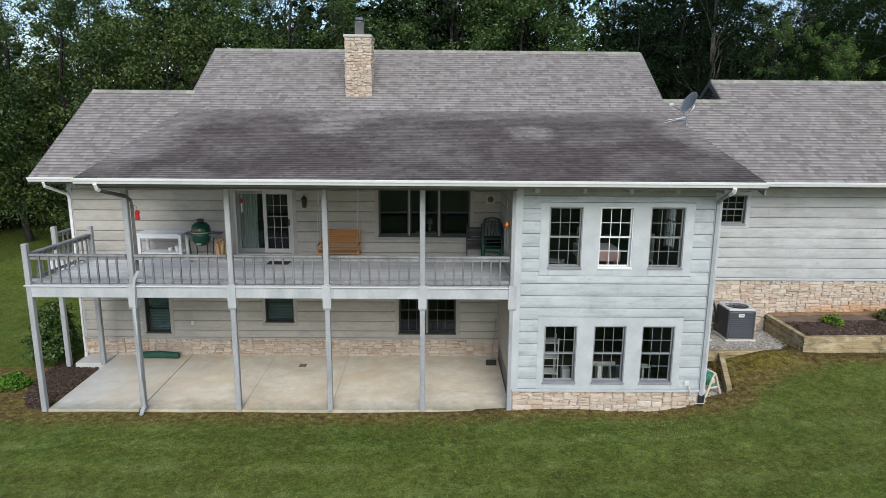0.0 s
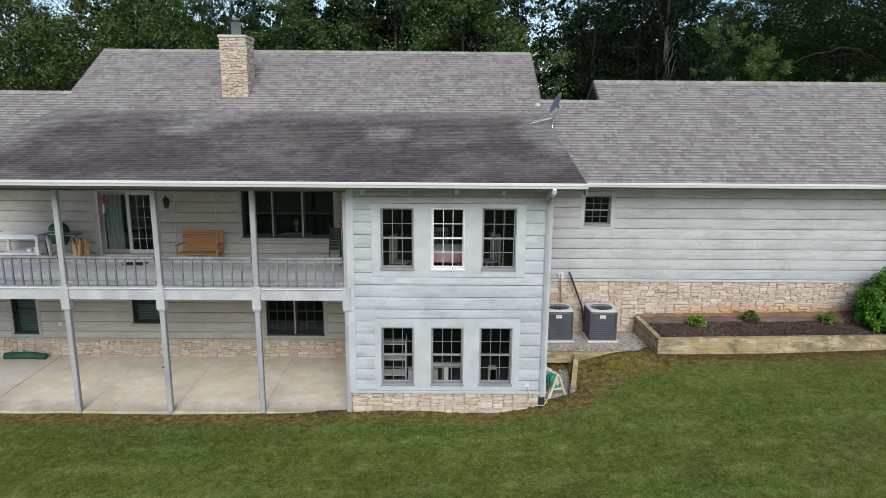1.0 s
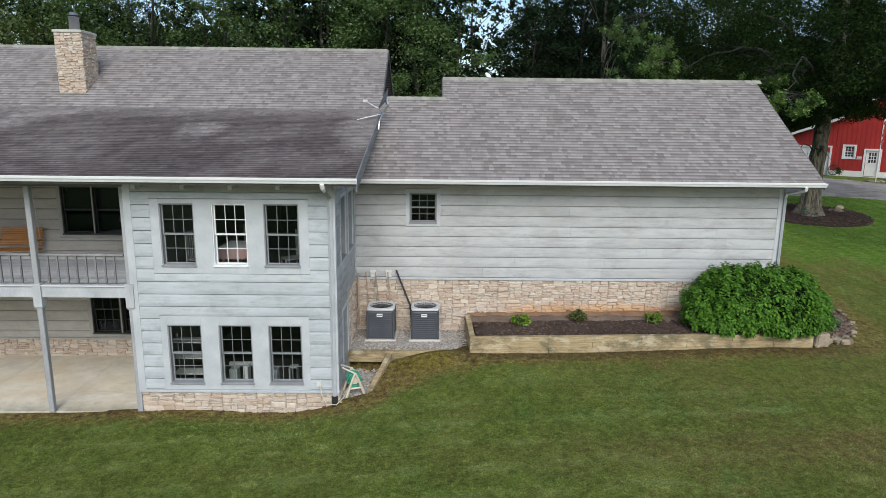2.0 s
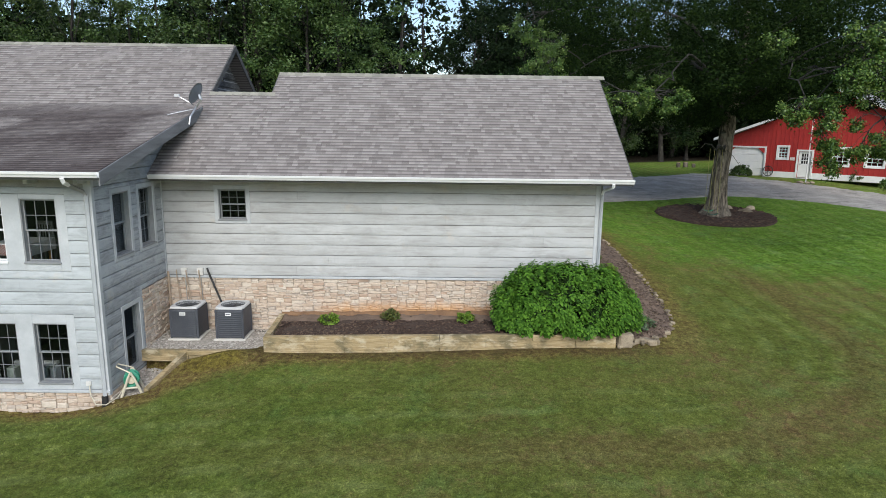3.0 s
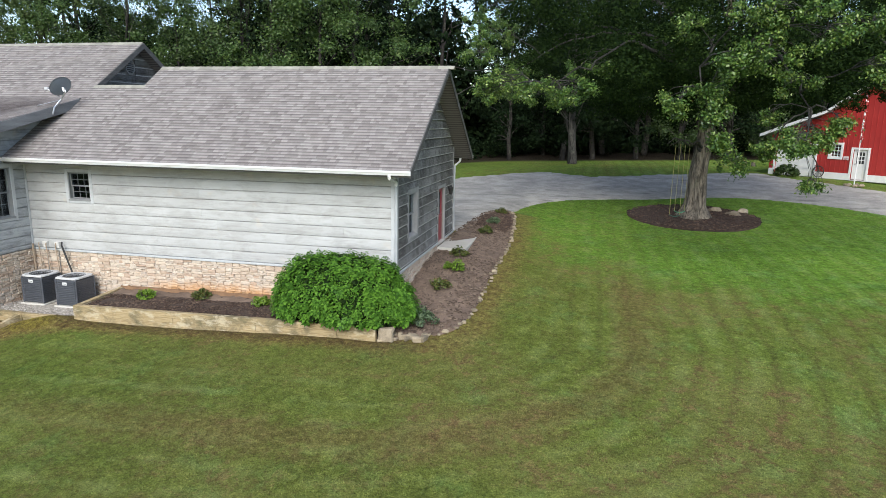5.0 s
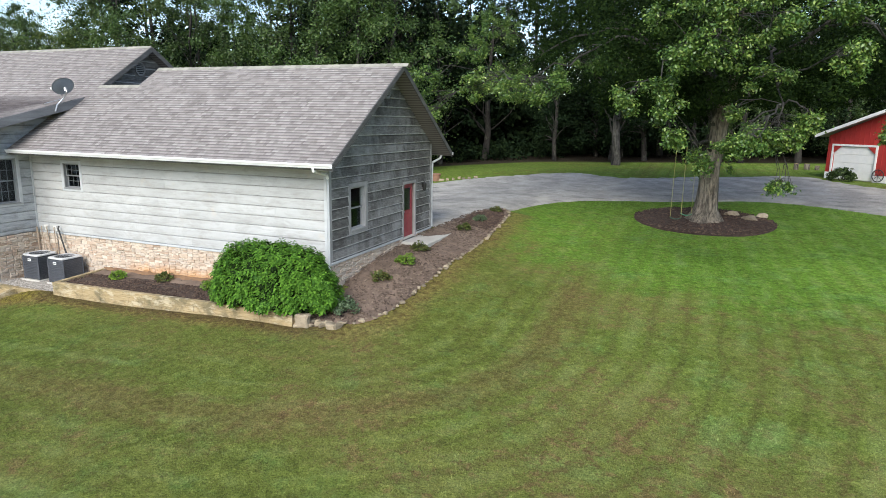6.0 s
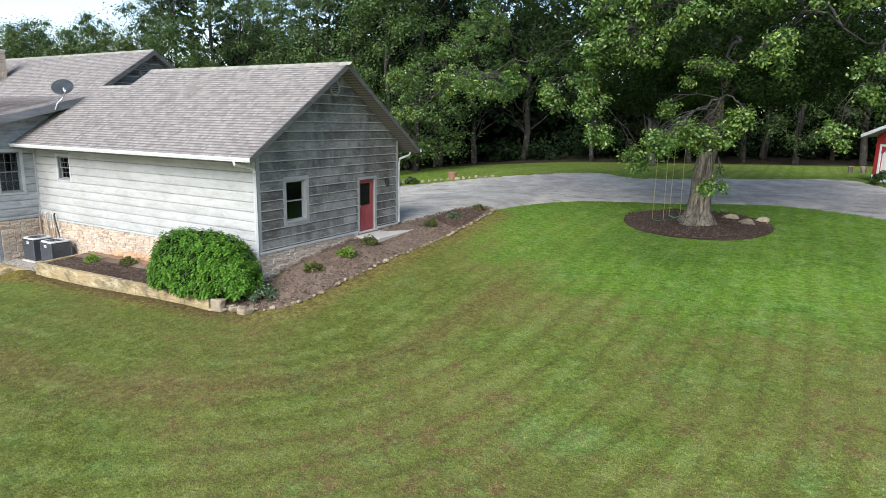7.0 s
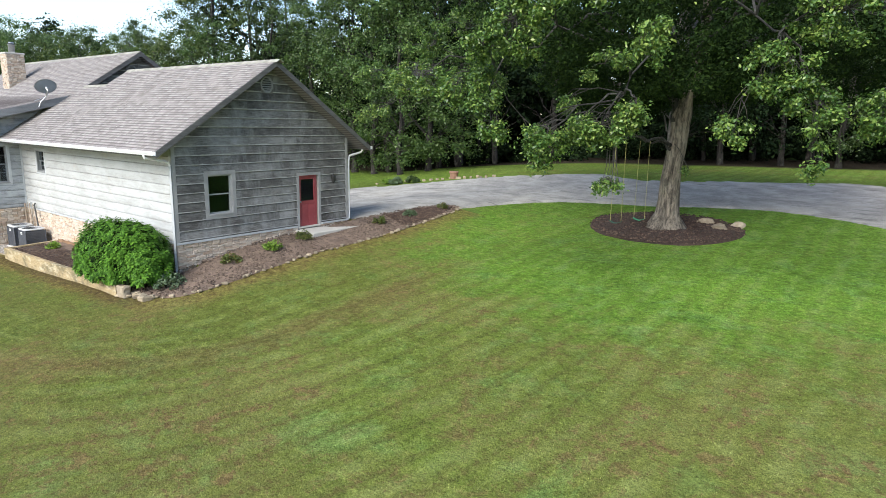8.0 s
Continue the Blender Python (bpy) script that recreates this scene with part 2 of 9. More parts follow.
    bend = nd(nt, "ShaderNodeMapRange", From_Min=21.5, From_Max=25.5, To_Min=0.22, To_Max=1.0)
    link(nt, X, bend.inputs["Value"])
    line = maths(nt, "MULTIPLY", line, bend.outputs[0])
    near = nd(nt, "ShaderNodeMapRange", From_Min=2.5, From_Max=5.0, To_Min=0.15, To_Max=1.0)
    link(nt, dist, near.inputs["Value"])
    far = nd(nt, "ShaderNodeMapRange", From_Min=13.0, From_Max=19.0, To_Min=1.0, To_Max=0.25)
    link(nt, dist, far.inputs["Value"])
    line = maths(nt, "MULTIPLY", maths(nt, "MULTIPLY", line, near.outputs[0]), far.outputs[0])
    col = mix(nt, maths(nt, "MULTIPLY", line, maths(nt, "SUBTRACT", 0.52, maths(nt, "MULTIPLY", lush, 0.34))), col, ramp(nt, tuft, [(0.35, (0.050, 0.062, 0.013)), (0.65, (0.115, 0.135, 0.032))]))
    pale = ramp(nt, maths(nt, "ADD", maths(nt, "MULTIPLY", wave, -0.12), mid), [(0.54, grey(0.0)), (0.74, grey(1.0))])
    col = mix(nt, maths(nt, "MULTIPLY", maths(nt, "MULTIPLY", pale, near.outputs[0]), 0.30), col, (0.27, 0.33, 0.12))
    # dry straw and bare spots
    dryness = ramp(nt, noise_tex(nt, v, 0.22, 4.0, 0.6, 0.4), [(0.38, grey(0.15)), (0.60, grey(1.0))])
    parched = nd(nt, "ShaderNodeMapRange", From_Min=9.0, From_Max=19.0, To_Min=0.18, To_Max=1.0)
    link(nt, X, parched.inputs["Value"])
    dryness = maths(nt, "MULTIPLY", dryness, parched.outputs[0])
    col = mix(nt, maths(nt, "MULTIPLY", dryness, maths(nt, "SUBTRACT", 0.38, maths(nt, "MULTIPLY", lush, 0.34))), col, (0.205, 0.165, 0.062))
    bare = ramp(nt, noise_tex(nt, v, 1.9, 7.0, 0.78, 0.3), [(0.53, grey(0.0)), (0.59, grey(1.0))])
    thin = maths(nt, "MULTIPLY", maths(nt, "MULTIPLY", bare, dryness), maths(nt, "SUBTRACT", 0.9, maths(nt, "MULTIPLY", lush, 0.65)))
    col = mix(nt, thin, col, ramp(nt, tuft, [(0.35, (0.105, 0.068, 0.028)), (0.65, (0.24, 0.168, 0.074))]))
    scuff = ramp(nt, maths(nt, "ADD", noise_tex(nt, v, 8.0, 3.0, 0.6), maths(nt, "MULTIPLY", tread, 0.07)), [(0.60, grey(0.0)), (0.66, grey(1.0))])
    scuff = maths(nt, "MULTIPLY", scuff, maths(nt, "MULTIPLY", dryness, maths(nt, "SUBTRACT", 0.6, maths(nt, "MULTIPLY", lush, 0.55))))
    col = mix(nt, scuff, col, (0.12, 0.085, 0.034))
    out = maths(nt, "DIVIDE", maths(nt, "SUBTRACT", maths(nt, "ADD", wob, maths(nt, "MULTIPLY", mid, 1.2)), WORN), 0.75)
    worn = ramp(nt, maths(nt, "ADD", maths(nt, "MULTIPLY", out, out), maths(nt, "MULTIPLY", maths(nt, "SUBTRACT", tus, 0.5), 3.5)), [(0.1, grey(1.0)), (1.3, grey(0.0))])
    col = mix(nt, maths(nt, "MULTIPLY", worn, maths(nt, "SUBTRACT", maths(nt, "MULTIPLY", parched.outputs[0], 0.50), maths(nt, "MULTIPLY", lush, 0.42))), col, ramp(nt, tuft, [(0.35, (0.085, 0.058, 0.022)), (0.65, (0.215, 0.155, 0.062))]))
    # leaf litter under the wood, darkened for the canopy's shade
    west = maths(nt, "ADD", maths(nt, "MULTIPLY", X, 0.62), 49.0)
    east_edge = maths(nt, "MAXIMUM", maths(nt, "ADD", maths(nt, "MULTIPLY", X, 0.52), 45.5), 47.5)
    deep = maths(nt, "SUBTRACT", Y, maths(nt, "MINIMUM", west, east_edge))
    deep = maths(nt, "ADD", deep, maths(nt, "MULTIPLY", mid, 2.0))
    litter = nd(nt, "ShaderNodeMapRange", From_Min=-1.0, From_Max=1.0)
    link(nt, deep, litter.inputs["Value"])
    col = mix(nt, litter.outputs[0], col, ramp(nt, mid, [(0.3, (0.022, 0.018, 0.012)), (0.7, (0.05, 0.040, 0.027))]))
    # worn soil along the foundation, the planter and the side bed
    front = nt.nodes.new("ShaderNodeMapRange")
    front.interpolation_type = 'SMOOTHSTEP'
    for k, val in (("From Min", 7.2), ("From Max", 10.0), ("To Min", 14.15), ("To Max", 15.6)):
        front.inputs[k].default_value = val
    link(nt, X, front.inputs["Value"])
    away = maths(nt, "SUBTRACT", front.outputs[0], Y)
    rough = maths(nt, "SUBTRACT", noise_tex(nt, v, 1.7, 5.0, 0.7), 0.5)
    away = maths(nt, "ADD", away, maths(nt, "MULTIPLY", rough, 1.3))
    bank = nd(nt, "ShaderNodeMapRange", From_Min=9.5, From_Max=13.0, To_Min=0.25, To_Max=0.0)
    link(nt, X, bank.inputs["Value"])
    away = maths(nt, "SUBTRACT", away, maths(nt, "MULTIPLY", bank.outputs[0], maths(nt, "GREATER_THAN", X, 6.9)))
    east = maths(nt, "MULTIPLY", maths(nt, "LESS_THAN", maths(nt, "ADD", X, maths(nt, "MULTIPLY", mid, 2.0)), 20.8), maths(nt, "LESS_THAN", Y, 17.0))
    soil = maths(nt, "MULTIPLY", ramp(nt, away, [(0.22, grey(1.0)), (0.80, grey(0.0))]), east)
    bx = maths(nt, "MAXIMUM", maths(nt, "SUBTRACT", X, 20.4), 0.0)
    by = maths(nt, "MAXIMUM", maths(nt, "SUBTRACT", 17.0, Y), 0.0)
    bd = maths(nt, "SQRT", maths(nt, "ADD", maths(nt, "MULTIPLY", bx, bx), maths(nt, "MULTIPLY", by, by)))
    bd = maths(nt, "ADD", bd, maths(nt, "MULTIPLY", rough, 1.1))
    side = maths(nt, "MULTIPLY", ramp(nt, maths(nt, "MULTIPLY", bd, 0.4), [(0.58, grey(1.0)), (0.82, grey(0.0))]), maths(nt, "LESS_THAN", Y, 30.5))
    side = maths(nt, "MULTIPLY", side, maths(nt, "GREATER_THAN", X, 19.8))
    soil = maths(nt, "MAXIMUM", soil, maths(nt, "MULTIPLY", side, 0.75))
    col = mix(nt, maths(nt, "MULTIPLY", soil, 0.88), col, ramp(nt, tuft, [(0.34, (0.060, 0.042, 0.018)), (0.46, (0.165, 0.100, 0.042)), (0.56, (0.20, 0.17, 0.050)), (0.66, (0.36, 0.24, 0.11))]))
    # darker soil strip along the planter's foot, moss on the bank by the condensers
    foot = nd(nt, "ShaderNodeMapRange", From_Min=15.05, From_Max=15.45, To_Min=0.0, To_Max=0.55)
    link(nt, maths(nt, "ADD", Y, maths(nt, "MULTIPLY", rough, 0.9)), foot.inputs["Value"])
    ends = nd(nt, "ShaderNodeMapRange", From_Min=19.6, From_Max=20.8, To_Min=1.0, To_Max=0.0)
    link(nt, X, ends.inputs["Value"])
    begin = nd(nt, "ShaderNodeMapRange", From_Min=9.2, From_Max=10.4)
    link(nt, X, begin.inputs["Value"])
    strip = maths(nt, "MULTIPLY", maths(nt, "MULTIPLY", foot.outputs[0], begin.outputs[0]), maths(nt, "MULTIPLY", ends.outputs[0], maths(nt, "LESS_THAN", Y, 16.6)))
    col = mix(nt, strip, col, (0.050, 0.038, 0.020))
    qx = maths(nt, "DIVIDE", maths(nt, "SUBTRACT", X, 9.0), 0.9)
    qy = maths(nt, "DIVIDE", maths(nt, "SUBTRACT", Y, 15.35), 0.55)
    q2 = maths(nt, "ADD", maths(nt, "ADD", maths(nt, "MULTIPLY", qx, qx), maths(nt, "MULTIPLY", qy, qy)), maths(nt, "MULTIPLY", rough, 2.4))
    col = mix(nt, maths(nt, "MULTIPLY", ramp(nt, q2, [(0.3, grey(1.0)), (1.2, grey(0.0))]), 0.7), col, ramp(nt, tuft, [(0.35, (0.07, 0.055, 0.015)), (0.6, (0.24, 0.20, 0.035))]))
    return col, fine, tuft


def lawn_mat():
    m, nt, b = node_mat("lawn_turf")
    col, fine, tuft = turf(nt)
    pits = ramp(nt, fine, [(0.36, grey(0.62)), (0.50, grey(1.0)), (0.64, grey(1.32))])
    link(nt, mix(nt, 1.0, col, pits, "MULTIPLY"), b.inputs["Base Color"])
    b.inputs["Roughness"].default_value = 0.95
    b.inputs["Specular IOR Level"].default_value = 0.1
    bump(nt, b, maths(nt, "ADD", fine, maths(nt, "MULTIPLY", tuft, 1.5)), 0.9, 0.06)
    return m


def grass_mat():
    """Blades take the turf's colour, each lighter or darker."""
    m, nt, b = node_mat("grass_blades")
    col, fine, tuft = turf(nt)
    isl = nt.nodes.new("ShaderNodeNewGeometry").outputs["Random Per Island"]
    k = maths(nt, "ADD", maths(nt, "MULTIPLY", isl, 0.35), maths(nt, "MULTIPLY", tuft, 0.65))
    col = mix(nt, 1.0, col, ramp(nt, k, [(0.30, grey(0.65)), (0.5, grey(1.15)), (0.72, grey(1.5))]), "MULTIPLY")
    link(nt, col, b.inputs["Base Color"])
    b.inputs["Roughness"].default_value = 0.7
    b.inputs["Specular IOR Level"].default_value = 0.25
    return m


def timber_mat():
    """Treated timber gone blotchy: tan heartwood, grey-green damp, pale bleached runs."""
    m, nt, b = node_mat("treated_landscape_timber")
    grain = noise_tex(nt, pos(nt, 0.7, 3.0, 16.0), 2.5, 5.0, 0.7)
    col = ramp(nt, grain, [(0.3, (0.19, 0.135, 0.065)), (0.5, (0.335, 0.255, 0.135)), (0.7, (0.46, 0.37, 0.22))])
    damp = ramp(nt, noise_tex(nt, pos(nt, 1.0, 1.0, 1.6), 1.5, 6.0, 0.7, 0.5), [(0.46, grey(0.0)), (0.62, grey(1.0))])
    col = mix(nt, maths(nt, "MULTIPLY", damp, 0.8), col, (0.115, 0.100, 0.055))
    bleach = ramp(nt, noise_tex(nt, pos(nt, 1.0, 1.0, 2.2), 2.3, 5.0, 0.7), [(0.52, grey(0.0)), (0.64, grey(1.0))])
    col = mix(nt, maths(nt, "MULTIPLY", bleach, 0.65), col, (0.52, 0.455, 0.325))
    link(nt, col, b.inputs["Base Color"])
    b.inputs["Roughness"].default_value = 0.9
    bump(nt, b, grain, 0.5, 0.02)
    return m


def glass_mat():
    m, nt, b = node_mat("window_glass")
    nt.nodes.remove(b)
    out = [n for n in nt.nodes if n.type == 'OUTPUT_MATERIAL'][0]
    tr = nd(nt, "ShaderNodeBsdfTransparent", Color=(0.90, 0.93, 0.93, 1))
    gl = nd(nt, "ShaderNodeBsdfGlossy", Roughness=0.02, Color=(0.6, 0.75, 0.95, 1))
    lw = nd(nt, "ShaderNodeLayerWeight", Blend=0.5)
    fr = maths(nt, "ADD", maths(nt, "MULTIPLY", maths(nt, "POWER", lw.outputs["Facing"], 4.0), 0.28), 0.025)
    ms = nt.nodes.new("ShaderNodeMixShader")
    link(nt, fr, ms.inputs[0])
    link(nt, tr.outputs[0], ms.inputs[1])
    link(nt, gl.outputs[0], ms.inputs[2])
    link(nt, ms.outputs[0], out.inputs["Surface"])
    return m


def concrete_mat():
    """Patio concrete: buff, with rusty clay stains, damp grey areas and fine speckle."""
    m, nt, b = node_mat("patio_concrete")
    v = pos(nt)
    fine = noise_tex(nt, v, 40.0, 3.0, 0.7)
    mid = noise_tex(nt, v, 2.2, 6.0, 0.7)
    col = ramp(nt, maths(nt, "ADD", maths(nt, "MULTIPLY", mid, 0.7), maths(nt, "MULTIPLY", fine, 0.3)), [(0.35, (0.52, 0.47, 0.37)), (0.65, (0.71, 0.66, 0.55))])
    sep = nt.nodes.new("ShaderNodeSeparateXYZ")
    link(nt, v, sep.inputs[0])
    west = nd(nt, "ShaderNodeMapRange", From_Min=-4.0, From_Max=-8.5, To_Min=0.0, To_Max=0.75)
    link(nt, maths(nt, "ADD", sep.outputs[0], maths(nt, "MULTIPLY", mid, 3.0)), west.inputs["Value"])
    col = mix(nt, west.outputs[0], col, (0.46, 0.48, 0.48))
    rust = ramp(nt, noise_tex(nt, v, 0.42, 5.0, 0.65, 0.6), [(0.48, grey(0.0)), (0.68, grey(1.0))])
    col = mix(nt, maths(nt, "MULTIPLY", rust, 0.6), col, (0.55, 0.41, 0.25))
    damp = ramp(nt, noise_tex(nt, pos(nt, 0.7, 1.4, 1.0), 0.8, 6.0, 0.7, 0.8), [(0.55, grey(0.0)), (0.72, grey(1.0))])
    col = mix(nt, maths(nt, "MULTIPLY", damp, 0.4), col, (0.30, 0.29, 0.25))
    # moss and soil creeping in from the lawn
    rim = nd(nt, "ShaderNodeMapRange", From_Min=14.15, From_Max=14.75, To_Min=1.0, To_Max=0.0)
    link(nt, maths(nt, "ADD", sep.outputs[1], maths(nt, "MULTIPLY", maths(nt, "SUBTRACT", mid, 0.5), 1.0)), rim.inputs["Value"])
    col = mix(nt, maths(nt, "MULTIPLY", rim.outputs[0], 0.55), col, (0.17, 0.165, 0.10))
    link(nt, col, b.inputs["Base Color"])
    b.inputs["Roughness"].default_value = 0.85
    bump(nt, b, fine, 0.25, 0.01)
    return m


def asphalt_mat():
    """Old asphalt: pale worn aggregate, dark smears of sealer, sandy drifts."""
    m, nt, b = node_mat("old_asphalt_drive")
    v = pos(nt)
    fine = noise_tex(nt, v, 30.0, 4.0, 0.75)
    mid = noise_tex(nt, v, 0.8, 6.0, 0.7)
    col = ramp(nt, maths(nt, "ADD", maths(nt, "MULTIPLY", mid, 0.6), maths(nt, "MULTIPLY", fine, 0.4)), [(0.36, (0.19, 0.18, 0.16)), (0.5, (0.31, 0.297, 0.268)), (0.64, (0.46, 0.442, 0.40))])
    smear = ramp(nt, noise_tex(nt, pos(nt, 0.35, 1.6, 1.0), 1.3, 7.0, 0.75, 0.6), [(0.54, grey(0.0)), (0.63, grey(1.0))])
    col = mix(nt, maths(nt, "MULTIPLY", smear, 0.7), col, (0.100, 0.096, 0.090))
    sand = ramp(nt, noise_tex(nt, v, 0.45, 4.0, 0.65, 0.5), [(0.52, grey(0.0)), (0.68, grey(1.0))])
    col = mix(nt, maths(nt, "MULTIPLY", sand, 0.6), col, (0.46, 0.43, 0.37))
    spot = ramp(nt, noise_tex(nt, v, 5.5, 3.0, 0.6), [(0.66, grey(0.0)), (0.72, grey(1.0))])
    col = mix(nt, maths(nt, "MULTIPLY", spot, 0.55), col, (0.07, 0.066, 0.06))
    link(nt, col, b.inputs["Base Color"])
    b.inputs["Roughness"].default_value = 0.9
    bump(nt, b, fine, 0.5, 0.02)
    return m


def clay_splash(nt, col):
    """Orange clay splashed up the foundation behind the planter."""
    v = pos(nt)
    sep = nt.nodes.new("ShaderNodeSeparateXYZ")
    link(nt, v, sep.inputs[0])
    edge = maths(nt, "ADD", sep.outputs[2], maths(nt, "MULTIPLY", maths(nt, "SUBTRACT", noise_tex(nt, v, 2.2, 5.0, 0.7), 0.5), 0.7))
    low = nd(nt, "ShaderNodeMapRange", From_Min=2.06, From_Max=2.40, To_Min=0.85, To_Max=0.0)
    link(nt, edge, low.inputs["Value"])
    dx = maths(nt, "DIVIDE", maths(nt, "SUBTRACT", sep.outputs[0], 14.6), 3.4)
    span = ramp(nt, maths(nt, "MULTIPLY", dx, dx), [(0.5, grey(1.0)), (1.0, grey(0.0))])
    fac = maths(nt, "MULTIPLY", maths(nt, "MULTIPLY", low.outputs[0], span), maths(nt, "LESS_THAN", sep.outputs[1], 17.9))
    return mix(nt, fac, col, (0.50, 0.27, 0.105))


def mortar_mat():
    m, nt, b = node_mat("sandy_mortar")
    v = pos(nt)
    n = maths(nt, "ADD", maths(nt, "MULTIPLY", noise_tex(nt, v, 8.0), 0.65), maths(nt, "MULTIPLY", noise_tex(nt, v, 60.0, 3.0), 0.35))
    link(nt, clay_splash(nt, ramp(nt, n, [(0.3, (0.27, 0.235, 0.195)), (0.7, (0.40, 0.355, 0.30))])), b.inputs["Base Color"])
    b.inputs["Roughness"].default_value = 0.95
    bump(nt, b, n, 0.2)
    return m


def stone_mat():
    m, nt, b = node_mat("tan_fieldstone")
    rnd = nt.nodes.new("ShaderNodeObjectInfo").outputs["Random"]
    isl = nt.nodes.new("ShaderNodeNewGeometry").outputs["Random Per Island"]
    v = pos(nt)
    r = maths(nt, "FRACT", maths(nt, "ADD", rnd, isl))
    col = ramp(nt, r, [(0.0, (0.41, 0.30, 0.225)), (0.18, (0.48, 0.385, 0.30)), (0.4, (0.55, 0.46, 0.37)), (0.6, (0.45, 0.39, 0.33)), (0.8, (0.60, 0.53, 0.44)), (1.0, (0.46, 0.365, 0.29))])
    n = noise_tex(nt, v, 14.0, 6.0, 0.7)
    col = mix(nt, ramp(nt, n, [(0.4, grey(0.0)), (0.8, grey(0.45))]), col, (0.26, 0.19, 0.13))
    link(nt, clay_splash(nt, col), b.inputs["Base Color"])
    b.inputs["Roughness"].default_value = 0.9
    bump(nt, b, n, 0.6, 0.02)
    return m


def bark_mat(name, dark, light):
    m, nt, b = node_mat(name)
    n = noise_tex(nt, pos(nt, 7, 7, 1.2), 1.6, 6.0, 0.7)
    lich = noise_tex(nt, pos(nt), 2.5, 4.0)
    col = ramp(nt, n, [(0.35, dark), (0.65, light)])
    col = mix(nt, ramp(nt, lich, [(0.55, grey(0.0)), (0.8, grey(0.5))]), col, (0.22, 0.23, 0.17))
    wet = ramp(nt, noise_tex(nt, pos(nt, 1.6, 1.6, 0.6), 1.1, 6.0, 0.7, 0.6), [(0.50, grey(0.0)), (0.62, grey(1.0))])
    col = mix(nt, maths(nt, "MULTIPLY", wet, 0.75), col, (dark[0] * 0.6, dark[1] * 0.6, dark[2] * 0.6))
    link(nt, col, b.inputs["Base Color"])
    b.inputs["Roughness"].default_value = 0.95
    bump(nt, b, n, 1.0, 0.09)
    return m


M = {}
M["siding"] = siding_mat("bleached_painted_siding", (0.335, 0.36, 0.37), (0.42, 0.452, 0.465), (0.50, 0.536, 0.548), (0.235, 0.255, 0.26), 0.66)
M["siding_tan"] = siding_mat("sheltered_tan_siding", (0.33, 0.31, 0.272), (0.41, 0.39, 0.347), (0.485, 0.465, 0.42), (0.24, 0.225, 0.195), 0.5)
M["siding_warm"] = siding_mat("sunned_cream_siding", (0.335, 0.340, 0.335), (0.415, 0.425, 0.422), (0.495, 0.508, 0.508), (0.255, 0.250, 0.235), 0.62)
M["bar_grey"] = basic("dark_grey_glazing_bars", (0.10, 0.11, 0.115), (0.17, 0.18, 0.185), 3.0, 0.5, bump_strength=0.02)
# sunroom's east wall: weather blotches, with its shade mixed into the tones
M["siding_worn_shade"] = siding_mat("stained_shaded_siding", (0.25, 0.268, 0.28), (0.36, 0.385, 0.40), (0.48, 0.51, 0.525), (0.145, 0.155, 0.165), 0.85)
M["siding_bare"] = bare_siding_mat()
M["trim_bare"] = basic("weathered_trim_boards", (0.22, 0.22, 0.215), (0.36, 0.36, 0.355), 2.5, 0.8)
M["trim"] = basic("weathered_grey_trim_paint", (0.34, 0.362, 0.374), (0.485, 0.508, 0.518), 2.5, 0.65, stretch=(1, 1, 1))
M["trim_porch"] = basic("sheltered_tan_trim", (0.27, 0.26, 0.235), (0.40, 0.385, 0.35), 2.5, 0.75)
M["baluster"] = basic("bare_grey_baluster", (0.075, 0.075, 0.076), (0.23, 0.231, 0.233), 3.0, 0.8, stretch=(1, 1, 0.5))
M["trim_deck"] = basic("weathered_deck_paint", (0.30, 0.315, 0.325), (0.48, 0.495, 0.50), 3.0, 0.75, fine=40, stretch=(1, 1, 0.4))
M["post"] = basic("weathered_post_paint", (0.22, 0.225, 0.23), (0.38, 0.385, 0.39), 3.0, 0.75, fine=40, stretch=(1, 1, 0.4))
M["door_paint"] = basic("dull_cream_door_paint", (0.40, 0.395, 0.37), (0.52, 0.51, 0.48), 3.0, 0.5, bump_strength=0.02)
# header beam colour, darkened for the shade under the eaves
M["header"] = basic("header_paint_eave_shade", (0.09, 0.088, 0.082), (0.16, 0.155, 0.148), 2.0, 0.8)
M["white"] = basic("white_gutter_paint", (0.66, 0.67, 0.67), (0.80, 0.80, 0.79), 3.0, 0.4, bump_strength=0.03)
M["vinyl"] = basic("white_vinyl_sash", (0.60, 0.62, 0.62), (0.74, 0.75, 0.74), 3.0, 0.4, bump_strength=0.02)
M["grey_sash"] = basic("grey_sash_paint", (0.17, 0.18, 0.185), (0.27, 0.28, 0.285), 3.0, 0.5, bump_strength=0.02)
M["worn_sash"] = basic("worn_pale_sash", (0.24, 0.245, 0.245), (0.38, 0.385, 0.385), 3.0, 0.6, bump_strength=0.02)
M["dark_sash"] = basic("dark_bronze_sash", (0.020, 0.022, 0.022), (0.045, 0.047, 0.045), 3.0, 0.4, bump_strength=0.02)
M["sheath"] = basic("wall_sheathing", (0.16, 0.15, 0.135), (0.24, 0.23, 0.21), 3.0, 0.9)
M["fascia"] = basic("weathered_grey_fascia", (0.055, 0.054, 0.053), (0.14, 0.138, 0.134), 2.0, 0.8, stretch=(1, 1, 5))
M["rake_worn"] = basic("peeling_rake_paint", (0.085, 0.088, 0.092), (0.235, 0.242, 0.247), 1.6, 0.8, stretch=(1, 0.5, 4))
SH = [(0.15, (0.135, 0.121, 0.117)), (0.4, (0.224, 0.207, 0.201)), (0.6, (0.264, 0.247, 0.240)), (0.85, (0.345, 0.327, 0.317))]
